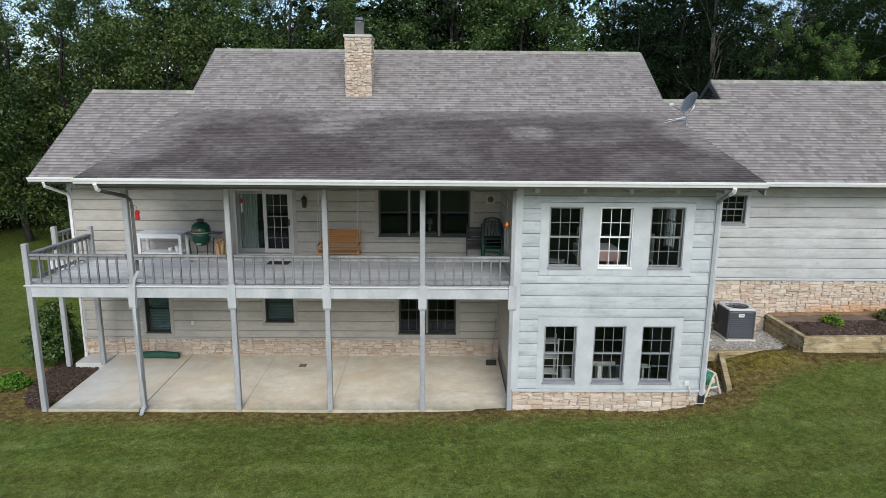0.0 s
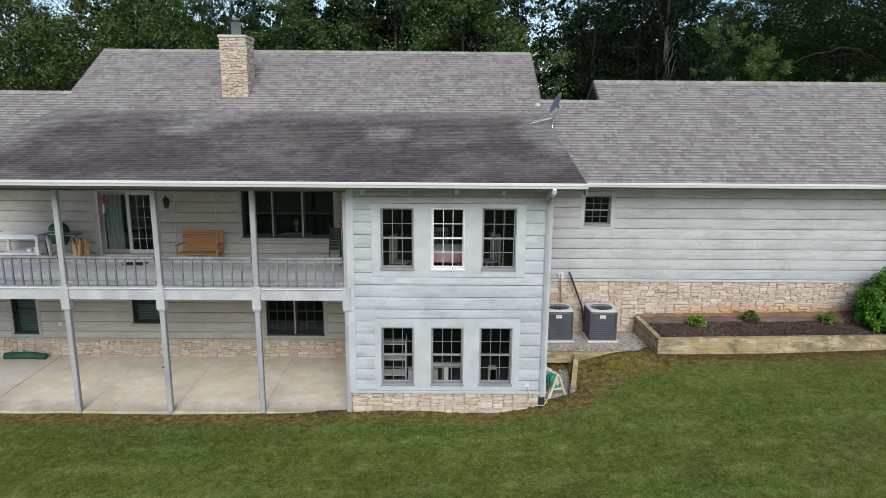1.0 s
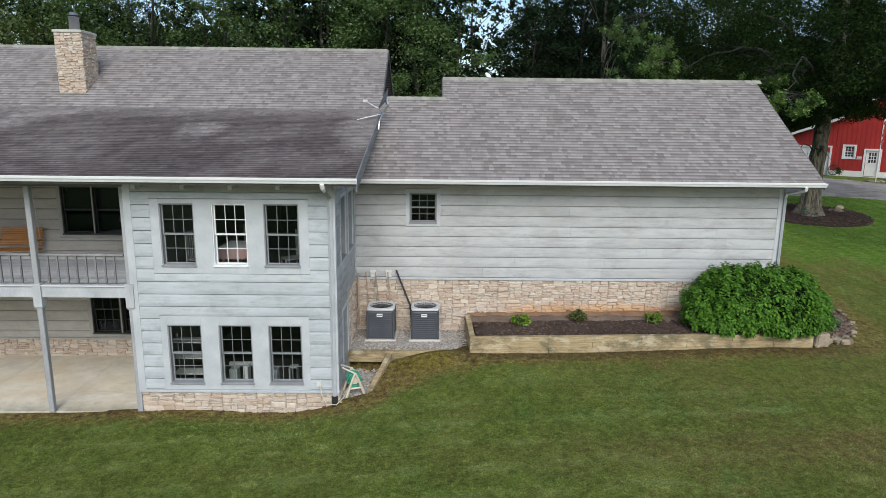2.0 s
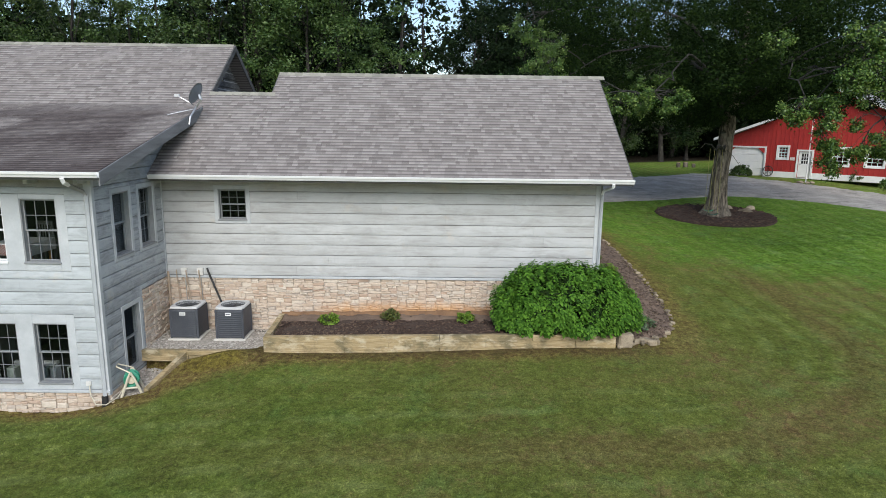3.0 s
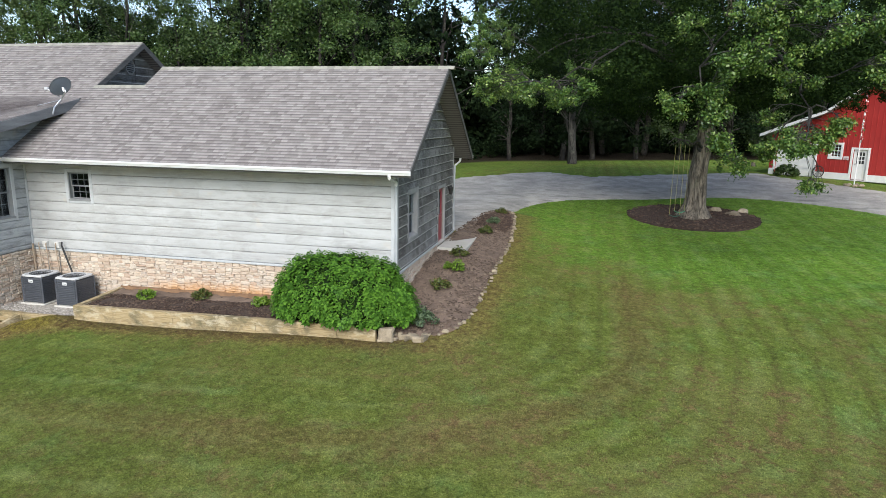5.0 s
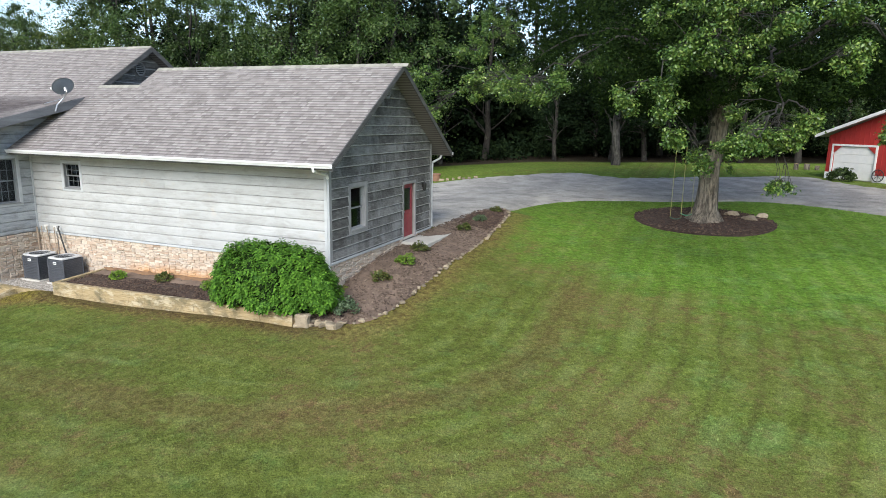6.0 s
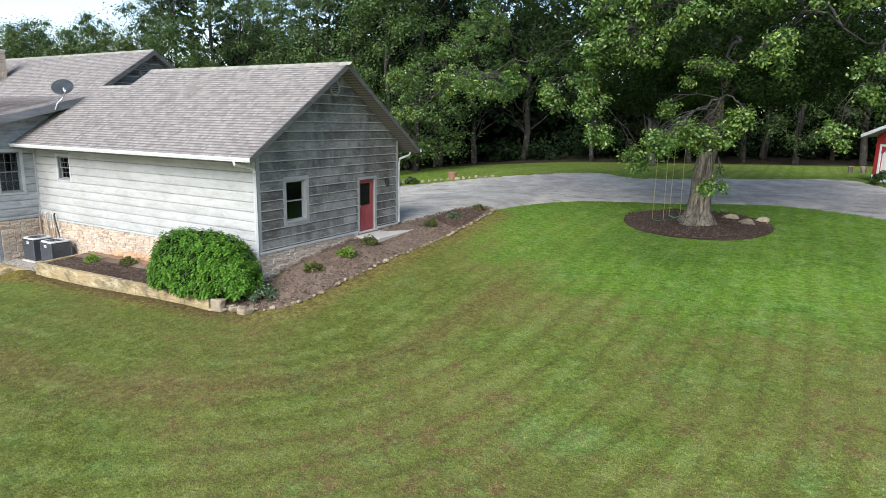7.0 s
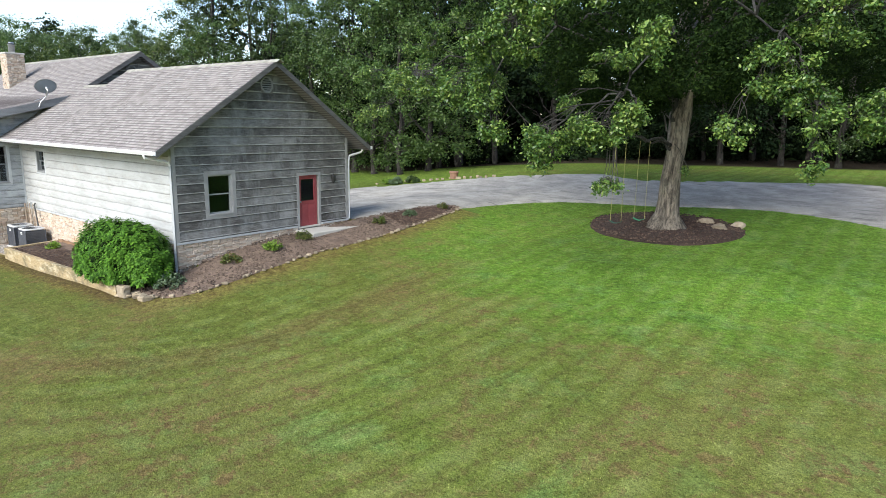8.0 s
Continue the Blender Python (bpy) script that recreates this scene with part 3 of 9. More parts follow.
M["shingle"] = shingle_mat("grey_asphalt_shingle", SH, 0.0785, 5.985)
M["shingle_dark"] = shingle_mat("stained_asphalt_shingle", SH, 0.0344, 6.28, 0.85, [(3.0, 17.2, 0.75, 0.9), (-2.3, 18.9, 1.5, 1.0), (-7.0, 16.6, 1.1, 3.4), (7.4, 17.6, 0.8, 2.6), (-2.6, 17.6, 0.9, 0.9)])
M["ridge"] = basic("lichened_ridge_shingle", (0.19, 0.185, 0.155), (0.31, 0.30, 0.25), 2.0, 0.9, fine=40, vary=0.2)
M["stone"] = stone_mat()
M["mortar"] = mortar_mat()
M["concrete"] = concrete_mat()
M["concrete_grey"] = basic("step_concrete", (0.38, 0.37, 0.33), (0.52, 0.50, 0.46), 1.5, 0.85)
M["glass"] = glass_mat()
# rooms and chairs behind glass: low indoor light is in their colours
M["room"] = basic("interior_plaster_dimmed", (0.075, 0.068, 0.062), (0.115, 0.103, 0.094), 1.5, 0.9)
M["room_dark"] = basic("unlit_room_tone", (0.035, 0.030, 0.026), (0.06, 0.052, 0.045), 1.5, 0.9)
M["dim_white"] = basic("white_paint_dimmed", (0.20, 0.20, 0.195), (0.29, 0.29, 0.28), 3.0, 0.6, bump_strength=0.02)
M["deck_grey"] = basic("grey_deck_paint", (0.45, 0.46, 0.475), (0.60, 0.61, 0.62), 2.0, 0.7, vary=0.12, stretch=(1, 6, 1))
M["rail"] = basic("weathered_grey_rail", (0.12, 0.12, 0.12), (0.29, 0.292, 0.292), 3.0, 0.8, stretch=(1, 1, 0.5))
M["timber"] = timber_mat()
M["mulch"] = basic("dark_bark_mulch", (0.022, 0.014, 0.010), (0.075, 0.048, 0.034), 9.0, 0.95, fine=45, bump_strength=1.0)
M["mulch_old"] = basic("faded_bark_mulch", (0.075, 0.052, 0.038), (0.205, 0.146, 0.108), 2.2, 0.95, fine=45, bump_strength=1.0)
M["gravel"] = basic("grey_gravel", (0.20, 0.18, 0.15), (0.42, 0.39, 0.34), 12.0, 0.95, fine=60, bump_strength=1.0)
M["clay"] = basic("red_clay_soil", (0.10, 0.055, 0.032), (0.27, 0.16, 0.085), 1.5, 0.95, fine=30, bump_strength=0.6)
M["asphalt"] = asphalt_mat()
M["lawn"] = lawn_mat()
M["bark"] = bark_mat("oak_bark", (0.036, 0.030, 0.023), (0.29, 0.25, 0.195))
# old, forest and limb bark: darker copies with the canopy's shade in the colour
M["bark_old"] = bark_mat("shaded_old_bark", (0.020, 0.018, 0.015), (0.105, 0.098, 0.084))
M["bark_far"] = bark_mat("forest_bark_shaded", (0.014, 0.012, 0.010), (0.046, 0.041, 0.035))
M["bark_limb"] = bark_mat("oak_limb_bark_shaded", (0.016, 0.015, 0.013), (0.060, 0.057, 0.050))
M["oak_leaf"] = leaf_mat("oak_leaves", [(0.15, (0.020, 0.052, 0.013)), (0.42, (0.060, 0.125, 0.026)), (0.66, (0.130, 0.215, 0.046)), (0.88, (0.29, 0.36, 0.095))], 0.20, 0.32)
# leaves of the deep wood, darkened to stand for its shade
M["leaf_dark"] = leaf_mat("shade_dark_leaves", [(0.1, (0.005, 0.012, 0.006)), (0.5, (0.010, 0.021, 0.008)), (0.9, (0.021, 0.037, 0.012))], 0.1, 0.7, 0.08)
# shaded copy of the oak leaves, for the insides of crowns
M["oak_shade"] = leaf_mat("oak_leaves_shaded", [(0.1, (0.007, 0.016, 0.005)), (0.5, (0.013, 0.027, 0.007)), (0.9, (0.030, 0.054, 0.011))], 0.08, 0.8, 0.05)
M["leaf_a"] = leaf_mat("forest_leaves_dark", [(0.1, (0.018, 0.038, 0.012)), (0.5, (0.044, 0.080, 0.022)), (0.9, (0.090, 0.130, 0.036))], 0.25)
M["leaf_b"] = leaf_mat("forest_leaves_olive", [(0.1, (0.030, 0.052, 0.013)), (0.5, (0.066, 0.104, 0.024)), (0.9, (0.135, 0.160, 0.040))], 0.25)
M["leaf_c"] = leaf_mat("forest_leaves_bright", [(0.1, (0.024, 0.054, 0.014)), (0.5, (0.060, 0.112, 0.028)), (0.9, (0.125, 0.180, 0.050))], 0.25)
M["bush_leaf"] = leaf_mat("shrub_leaves", [(0.1, (0.024, 0.072, 0.010)), (0.5, (0.080, 0.190, 0.022)), (0.9, (0.175, 0.350, 0.044))], 0.2, 0.5, 0.15)
M["lime_leaf"] = leaf_mat("lime_leaves", [(0.1, (0.06, 0.12, 0.015)), (0.9, (0.20, 0.32, 0.04))], 0.3)
M["rust_leaf"] = leaf_mat("bronze_leaves", [(0.1, (0.06, 0.06, 0.018)), (0.6, (0.09, 0.13, 0.03)), (0.95, (0.16, 0.08, 0.03))], 0.25)
M["grey_leaf"] = leaf_mat("grey_green_leaves", [(0.1, (0.05, 0.085, 0.045)), (0.9, (0.16, 0.22, 0.12))], 0.25)
M["grass"] = grass_mat()
M["rock"] = basic("tan_garden_rock", (0.17, 0.135, 0.09), (0.38, 0.32, 0.235), 3.0, 0.9, fine=30, bump_strength=0.6, vary=0.35)
M["red"] = basic("barn_red_metal", (0.30, 0.022, 0.020), (0.40, 0.035, 0.030), 0.8, 0.5, bump_strength=0.05)
M["barn_roof"] = basic("grey_metal_roof", (0.26, 0.26, 0.26), (0.36, 0.36, 0.36), 0.8, 0.45, metal=0.3)
M["door_red"] = basic("faded_red_door", (0.21, 0.034, 0.043), (0.31, 0.066, 0.073), 2.5, 0.5, bump_strength=0.05)
M["ac"] = basic("slate_grey_steel", (0.060, 0.066, 0.080), (0.094, 0.102, 0.118), 3.0, 0.45, metal=0.2, bump_strength=0.03)
M["ac_top"] = basic("light_grey_steel", (0.42, 0.43, 0.44), (0.56, 0.57, 0.57), 3.0, 0.45, bump_strength=0.03)
M["black"] = basic("black_metal", (0.010, 0.010, 0.010), (0.028, 0.028, 0.028), 5.0, 0.5, bump_strength=0.03)
M["green_ceramic"] = basic("glossy_green_ceramic", (0.006, 0.045, 0.026), (0.012, 0.075, 0.042), 5.0, 0.22, bump_strength=0.25)
M["green_plastic"] = basic("green_plastic", (0.005, 0.16, 0.075), (0.010, 0.24, 0.11), 5.0, 0.4, bump_strength=0.02)
M["green_hose"] = basic("green_hose", (0.02, 0.20, 0.12), (0.05, 0.33, 0.21), 5.0, 0.4, bump_strength=0.02)
M["beige_plastic"] = basic("beige_plastic", (0.44, 0.40, 0.30), (0.56, 0.52, 0.41), 5.0, 0.5, bump_strength=0.02)
M["dark_green"] = basic("dark_green_cloth", (0.008, 0.045, 0.028), (0.016, 0.085, 0.055), 5.0, 0.7)
M["cedar"] = basic("honey_cedar_slats", (0.32, 0.135, 0.034), (0.54, 0.26, 0.075), 3.0, 0.55, vary=0.12, stretch=(0.6, 4, 4))
M["firewood"] = basic("split_firewood", (0.30, 0.18, 0.085), (0.55, 0.37, 0.20), 4.0, 0.85, vary=0.2)
M["table_white"] = basic("white_plastic_bench", (0.68, 0.69, 0.68), (0.80, 0.80, 0.78), 3.0, 0.5, bump_strength=0.02)
M["copper"] = basic("copper_orange_metal", (0.50, 0.14, 0.03), (0.66, 0.24, 0.06), 5.0, 0.35, metal=0.5)
M["red_paint"] = basic("bright_red_paint", (0.45, 0.015, 0.015), (0.60, 0.03, 0.03), 5.0, 0.4, bump_strength=0.02)
M["steel"] = basic("galvanised_steel", (0.38, 0.39, 0.40), (0.55, 0.56, 0.57), 6.0, 0.35, metal=0.9, bump_strength=0.05)
M["dish"] = basic("grey_dish_enamel", (0.24, 0.27, 0.29), (0.33, 0.36, 0.38), 3.0, 0.4, bump_strength=0.02)
M["yellow_rope"] = basic("yellow_rope", (0.20, 0.19, 0.06), (0.30, 0.28, 0.09), 9.0, 0.7)
M["terracotta"] = basic("terracotta_clay", (0.22, 0.115, 0.075), (0.31, 0.175, 0.12), 6.0, 0.8)
M["blind"] = basic("dark_green_blind", (0.05, 0.085, 0.085), (0.085, 0.13, 0.13), 4.0, 0.6, bump_strength=0.02)
M["curtain"] = basic("pale_curtain_cloth", (0.24, 0.27, 0.24), (0.36, 0.40, 0.36), 4.0, 0.9, stretch=(6, 6, 0.5))
M["cloth_white"] = basic("white_tablecloth", (0.62, 0.60, 0.58), (0.74, 0.72, 0.70), 4.0, 0.9)
M["cloth_red"] = basic("dark_red_check", (0.28, 0.03, 0.03), (0.38, 0.06, 0.05), 4.0, 0.9)
M["pvc"] = basic("grey_white_conduit", (0.50, 0.50, 0.47), (0.64, 0.63, 0.60), 4.0, 0.5, bump_strength=0.02)
M["insul"] = basic("tan_pipe", (0.26, 0.20, 0.14), (0.40, 0.32, 0.24), 6.0, 0.7)
M["black_green"] = basic("blackish_green_plastic", (0.006, 0.022, 0.017), (0.012, 0.04, 0.03), 5.0, 0.4, bump_strength=0.02)

# ---- building tools ----
rng = random.Random(7)


def part(name, bm, material, parent=None, label="", smooth=False):
    """Links a bmesh as one mesh object under its thing."""
    me = bpy.data.meshes.new(name)
    bm.to_mesh(me)
    bm.free()
    me.materials.append(material)
    if smooth:
        for p in me.polygons:
            p.use_smooth = True
    ob = new(name, me)
    if parent:
        ob.parent = parent
    if label:
        ob["label"] = label
    return ob


def piece(name, me, parent, m):
    """One more object on a shared mesh."""
    ob = new(name, me)
    ob.parent = parent
    ob.matrix_basis = m
    return ob


def thing(name, label, category, group="", at=(0, 0, 0), rz=0.0):
    ob = new(name)
    ob.empty_display_size = 0.2
    ob.matrix_basis = pose(*at, 0, 0, rz)
    return tagged(ob, label, category, group)


def mesh_np(name, verts, faces, material, smooth=False):
    """Fast mesh from arrays; all faces have the same number of corners."""
    me = bpy.data.meshes.new(name)
    n, k = faces.shape
    me.vertices.add(len(verts))
    me.vertices.foreach_set("co", np.asarray(verts, dtype=np.float32).ravel())
    me.loops.add(n * k)
    me.loops.foreach_set("vertex_index", faces.astype(np.int32).ravel())
    me.polygons.add(n)
    me.polygons.foreach_set("loop_start", np.arange(0, n * k, k, dtype=np.int32))
    me.update(calc_edges=True)
    me.materials.append(material)
    if smooth:
        me.polygons.foreach_set("use_smooth", np.ones(n, dtype=bool))
    return me


def hexa(bm, lo, hi):
    """Eight corners: four below (counter-clockwise), four above."""
    a = [bm.verts.new(p) for p in (*lo, *hi)]
    for f in ((3, 2, 1, 0), (4, 5, 6, 7), (0, 1, 5, 4), (1, 2, 6, 5), (2, 3, 7, 6), (3, 0, 4, 7)):
        bm.faces.new([a[i] for i in f])
    return a


def box(bm, x0, y0, z0, x1, y1, z1):
    return hexa(bm, ((x0, y0, z0), (x1, y0, z0), (x1, y1, z0), (x0, y1, z0)), ((x0, y0, z1), (x1, y0, z1), (x1, y1, z1), (x0, y1, z1)))


def soften(bm, width=0.01, segments=1):
    bmesh.ops.bevel(bm, geom=list(bm.edges), offset=width, segments=segments, affect='EDGES', profile=0.6)
    return bm


def bbox(x0, y0, z0, x1, y1, z1, bevel=0.008, segments=1):
    bm = bmesh.new()
    box(bm, x0, y0, z0, x1, y1, z1)
    if bevel:
        soften(bm, bevel, segments)
    return bm


def tube(bm, pts, radii, seg=8, caps=True):
    """A tapered tube along a line of points."""
    pts = [Vector(p) for p in pts]
    if not isinstance(radii, (list, tuple)):
        radii = [radii] * len(pts)
    rings = []
    for i, p in enumerate(pts):
        d = (pts[min(i + 1, len(pts) - 1)] - pts[max(i - 1, 0)]).normalized()
        a = d.cross(Vector((0, 0, 1)))
        if a.length < 1e-3:
            a = Vector((1, 0, 0))
        a.normalize()
        b = d.cross(a).normalized()
        rings.append([bm.verts.new(p + radii[i] * (math.cos(2 * math.pi * j / seg) * a + math.sin(2 * math.pi * j / seg) * b)) for j in range(seg)])
    for r, s in zip(rings, rings[1:]):
        for j in range(seg):
            bm.faces.new((r[j], r[(j + 1) % seg], s[(j + 1) % seg], s[j]))
    if caps:
        bm.faces.new(rings[0][::-1])
        bm.faces.new(rings[-1])
    return bm


def tubes(*runs, seg=8):
    bm = bmesh.new()
    for pts, r in runs:
        tube(bm, pts, r, seg)
    return bm


def lathe(bm, profile, seg=20, centre=(0, 0, 0)):
    """Turned shape from (radius, height) pairs."""
    cx, cy, cz = centre
    rings = [[bm.verts.new((cx + r * math.cos(2 * math.pi * j / seg), cy + r * math.sin(2 * math.pi * j / seg), cz + h)) for j in range(seg)] for r, h in profile]
    for r, s in zip(rings, rings[1:]):
        for j in range(seg):
            bm.faces.new((r[j], r[(j + 1) % seg], s[(j + 1) % seg], s[j]))
    bm.faces.new(rings[0][::-1])
    bm.faces.new(rings[-1])
    return bm


def sm(t):
    t = max(0.0, min(1.0, t))
    return t * t * (3 - 2 * t)


def gz(x, y):
    """Height of the ground: rises to the east and towards the drive, with a bank by the garage."""
    z = 0.43 + 1.05 * sm((x + 2) / 21)
    if y < 12:
        z += 0.08 * (max(y, -4) - 12)
    else:
        late = 5.0 * (1 - sm((x - 1) / 7))
        z += 0.064 * max(0.0, min(y, 33) - 12 - late)
        if y > 33:
            z += 0.095 * (min(y, 45) - 33)
        if y > 45:
            z += 0.01 * (min(y, 90) - 45)
    z += 0.62 * math.exp(-((x - 19) / 3.6) ** 2) * sm((y - 14.5) / 7) * (1 - sm((y - 28) / 12))
    z += 0.17 * math.exp(-((x - 10.5) / 2) ** 2 - ((y - 15.5) / 1.5) ** 2)
    z += 0.20 * math.exp(-((x - 9.3) / 0.9) ** 2 - ((y - 15.5) / 0.45) ** 2)
    z -= 0.30 * math.exp(-((x - 6.0) / 1.5) ** 2 - ((y - 14.0) / 0.9) ** 2)
    return z


class Face:
    """A wall's own frame: u along it, v up, d outwards."""

    def __init__(self, origin, u, n):
        self.o, self.u, self.n = Vector(origin), Vector(u), Vector(n)

    def at(self, u, v, d=0.0):
        return self.o + self.u * u + Vector((0, 0, v)) + self.n * d

    def block(self, bm, u0, u1, v0, v1, d0, d1, t0=None, t1=None):
        """A block; t0, t1: its ends along the top where they differ from the bottom."""
        t0, t1 = (u0 if t0 is None else t0), (u1 if t1 is None else t1)
        lo = [self.at(u0, v0, d1), self.at(u1, v0, d1), self.at(u1, v0, d0), self.at(u0, v0, d0)]
        hi = [self.at(t0, v1, d1), self.at(t1, v1, d1), self.at(t1, v1, d0), self.at(t0, v1, d0)]
        if self.u.cross(Vector((0, 0, 1))).dot(self.n) < 0:
            lo, hi = lo[::-1], hi[::-1]
        hexa(bm, lo, hi)
        return bm

    def made(self, u0, u1, v0, v1, d0, d1, bevel=0.006):
        bm = bmesh.new()
        self.block(bm, u0, u1, v0, v1, d0, d1)
        return soften(bm, bevel) if bevel else bm


def minus(rect, holes):
    """A rectangle (u0, u1, v0, v1) less some others."""
    out = [rect]
    for a0, a1, b0, b1 in holes:
        nxt = []
        for u0, u1, v0, v1 in out:
            if a1 <= u0 or a0 >= u1 or b1 <= v0 or b0 >= v1:
                nxt.append((u0, u1, v0, v1))
                continue
            if a0 > u0:
                nxt.append((u0, a0, v0, v1))
            if a1 < u1:
                nxt.append((a1, u1, v0, v1))
            m0, m1 = max(u0, a0), min(u1, a1)
            if b0 > v0:
                nxt.append((m0, m1, v0, b0))
            if b1 < v1:
                nxt.append((m0, m1, b1, v1))
        out = nxt
    return [r for r in out if r[1] - r[0] > 0.015 and r[3] - r[2] > 0.015]


def board_mesh(F, u0, u1, v0, v1, t0=None, t1=None, lap=0.0):
    """One siding board with a rounded face and a shadow groove at its lower edge."""
    t0, t1 = (u0 if t0 is None else t0), (u1 if t1 is None else t1)
    h = v1 - v0
    g = min(0.010, h * 0.08)
    prof = [(g * 0.4, 0.0), (g * 0.4, 0.020 + lap), (g, 0.040 + lap), (h * 0.3, 0.047 + lap * 0.4), (h * 0.8, 0.040 - lap * 0.5), (h - g, 0.032 - lap), (h, 0.010), (h, 0.0)]
    bm = bmesh.new()
    a, b = [], []
    for v, d in prof:
        k = v / h
        a.append(bm.verts.new(F.at(u0 + (t0 - u0) * k, v0 + v, d)))
        b.append(bm.verts.new(F.at(u1 + (t1 - u1) * k, v0 + v, d)))
    for i in range(len(prof) - 1):
        bm.faces.new((a[i], a[i + 1], b[i + 1], b[i]))
    bm.faces.new(a[::-1])
    bm.faces.new(b)
    bmesh.ops.recalc_face_normals(bm, faces=bm.faces)
    return bm


def side_boards(wall, F, u0, u1, v0, v1, holes=(), course=0.30, origin=None, limit=None, seed=1, material="siding", lap=0.0):
    """Courses of siding over a wall; limit(v) gives the (u0, u1) left under a gable."""
    r = random.Random(seed)
    v = v0 if origin is None else origin + math.floor((v0 - origin) / course) * course
    while v < v1 - 0.02:
        a, b = max(v, v0), min(v + course, v1)
        w0, w1 = (u0, u1) if limit is None else limit(a)
        x0, x1 = (u0, u1) if limit is None else limit(b)
        if w1 - w0 > 0.06:
            cuts = [w0]
            while cuts[-1] + 4.9 < w1:
                cuts.append(cuts[-1] + r.uniform(2.6, 4.88))
            if w1 - cuts[-1] < 0.5 and len(cuts) > 1:
                cuts.pop()
            cuts.append(w1)
            for i, (c0, c1) in enumerate(zip(cuts, cuts[1:])):
                rects = minus((c0, c1 - (0.003 if i < len(cuts) - 2 else 0), a, b), holes)
                for q in rects:
                    t0 = x0 if limit and q[0] == w0 else None
                    t1 = x1 if limit and q[1] == w1 else None
                    if t0 is not None and t0 > q[1] - 0.02:
                        t0 = q[1] - 0.02
                    if t1 is not None and t1 < q[0] + 0.02:
                        t1 = q[0] + 0.02
                    part("board", board_mesh(F, q[0], q[1], q[2] + 0.002, q[3] - 0.004, t0, t1, lap), M[material], wall)
        v += course


def stone_variants(count=10):
    """Rough veneer stones of unit size, to be shared."""
    out = []
    r = random.Random(11)
    for i in range(count):
        bm = bmesh.new()
        k = r.choice((5, 6, 6, 7))
        ring = []
        corners = [(-0.5, -0.5), (0.5, -0.5), (0.5, 0.5), (-0.5, 0.5)]
        pts = []
        for j, (a, b) in enumerate(corners):
            pts.append((a + r.uniform(-0.02, 0.09) * (1 if a < 0 else -1), b + r.uniform(-0.02, 0.11) * (1 if b < 0 else -1)))
            if j < k - 4:
                c, d = corners[(j + 1) % 4]
                pts.append(((a + c) / 2 + r.uniform(-0.07, 0.07), (b + d) / 2 + r.uniform(-0.07, 0.07)))
        base = [bm.verts.new((x, y, 0)) for x, y in pts]
        mid = [bm.verts.new((x * 0.985, y * 0.985, 0.7 + r.uniform(-0.12, 0.12))) for x, y in pts]
        top = [bm.verts.new((x * 0.80, y * 0.74, 1.0 + r.uniform(-0.18, 0.18))) for x, y in pts]
        for lo, hi in ((base, mid), (mid, top)):
            for j in range(len(pts)):
                bm.faces.new((lo[j], lo[(j + 1) % len(pts)], hi[(j + 1) % len(pts)], hi[j]))
        bm.faces.new(top)
        me = bpy.data.meshes.new("stone")
        bm.to_mesh(me)
        bm.free()
        me.materials.append(M["stone"])
        out.append(me)
    return out


STONES = stone_variants()


def lay_stones(wall, F, u0, u1, v0, v1, holes=(), size=1.0, seed=3, floor_at=None):
    """Irregular ledgestone: a bed of mortar, then blocks of random size, each split into one to four stones."""
    r = random.Random(seed)
    turn = Matrix((F.u, Vector((0, 0, 1)), F.n)).transposed().to_4x4()
    part("mortar_bed", F.made(u0, u1, v0, v1, 0.002, 0.02, 0), M["mortar"], wall)

    def split(q, depth):
        a, b, c, d = q
        w, h = b - a, d - c
        if depth > 8 or (w < r.uniform(0.22, 0.55) * size and h < r.uniform(0.075, 0.20) * size):
            return [q]
        if w / h > r.uniform(2.0, 4.6):
            m = a + w * r.uniform(0.34, 0.66)
            return split((a, m, c, d), depth + 1) + split((m, b, c, d), depth + 1)
        m = c + h * r.uniform(0.32, 0.68)
        return split((a, b, c, m), depth + 1) + split((a, b, m, d), depth + 1)

    blocks = []
    u = u0
    while u < u1 - 1e-6:
        w = r.uniform(0.7, 1.5) * size
        if u1 - u - w < 0.4:
            w = u1 - u
        blocks += split((u, u + w, v0, v1), 0)
        u += w
    for q in blocks:
        if q[1] - q[0] < 0.05 or q[3] - q[2] < 0.03:
            continue
        if floor_at and q[3] < floor_at(0.5 * (q[0] + q[1])) + 0.01:
            continue
        grow = r.uniform(-0.004, 0.012)
        m = Matrix.Translation(F.at((q[0] + q[1]) / 2, (q[2] + q[3]) / 2, 0.004)) @ turn @ Matrix.Rotation(r.uniform(-0.09, 0.09), 4, 'Z')
        m = m @ Matrix.Diagonal((q[1] - q[0] + grow, q[3] - q[2] + grow, r.uniform(0.030, 0.066), 1))
        piece("stone", r.choice(STONES), wall, m)


def shingle_arrays(origin, U, S, N, rects, exposure=0.142, seed=5):
    """Tabs of laminated shingle over rectangles (u0, u1, s0, s1) of a slope."""
    r = random.Random(seed)
    V, Fc = [], []
    for u0, u1, s0, s1 in rects:
        s = s0
        while s < s1 - 0.01:
            e = min(exposure, s1 - s)
            u = u0 - r.uniform(0, 0.3)
            while u < u1:
                w = r.choice((0.08, 0.11, 0.15, 0.20, 0.26))
                a, b = max(u, u0), min(u + w, u1)
                if b - a > 0.01:
                    lift = r.choice((0.012, 0.014, 0.019))
                    k = len(V)
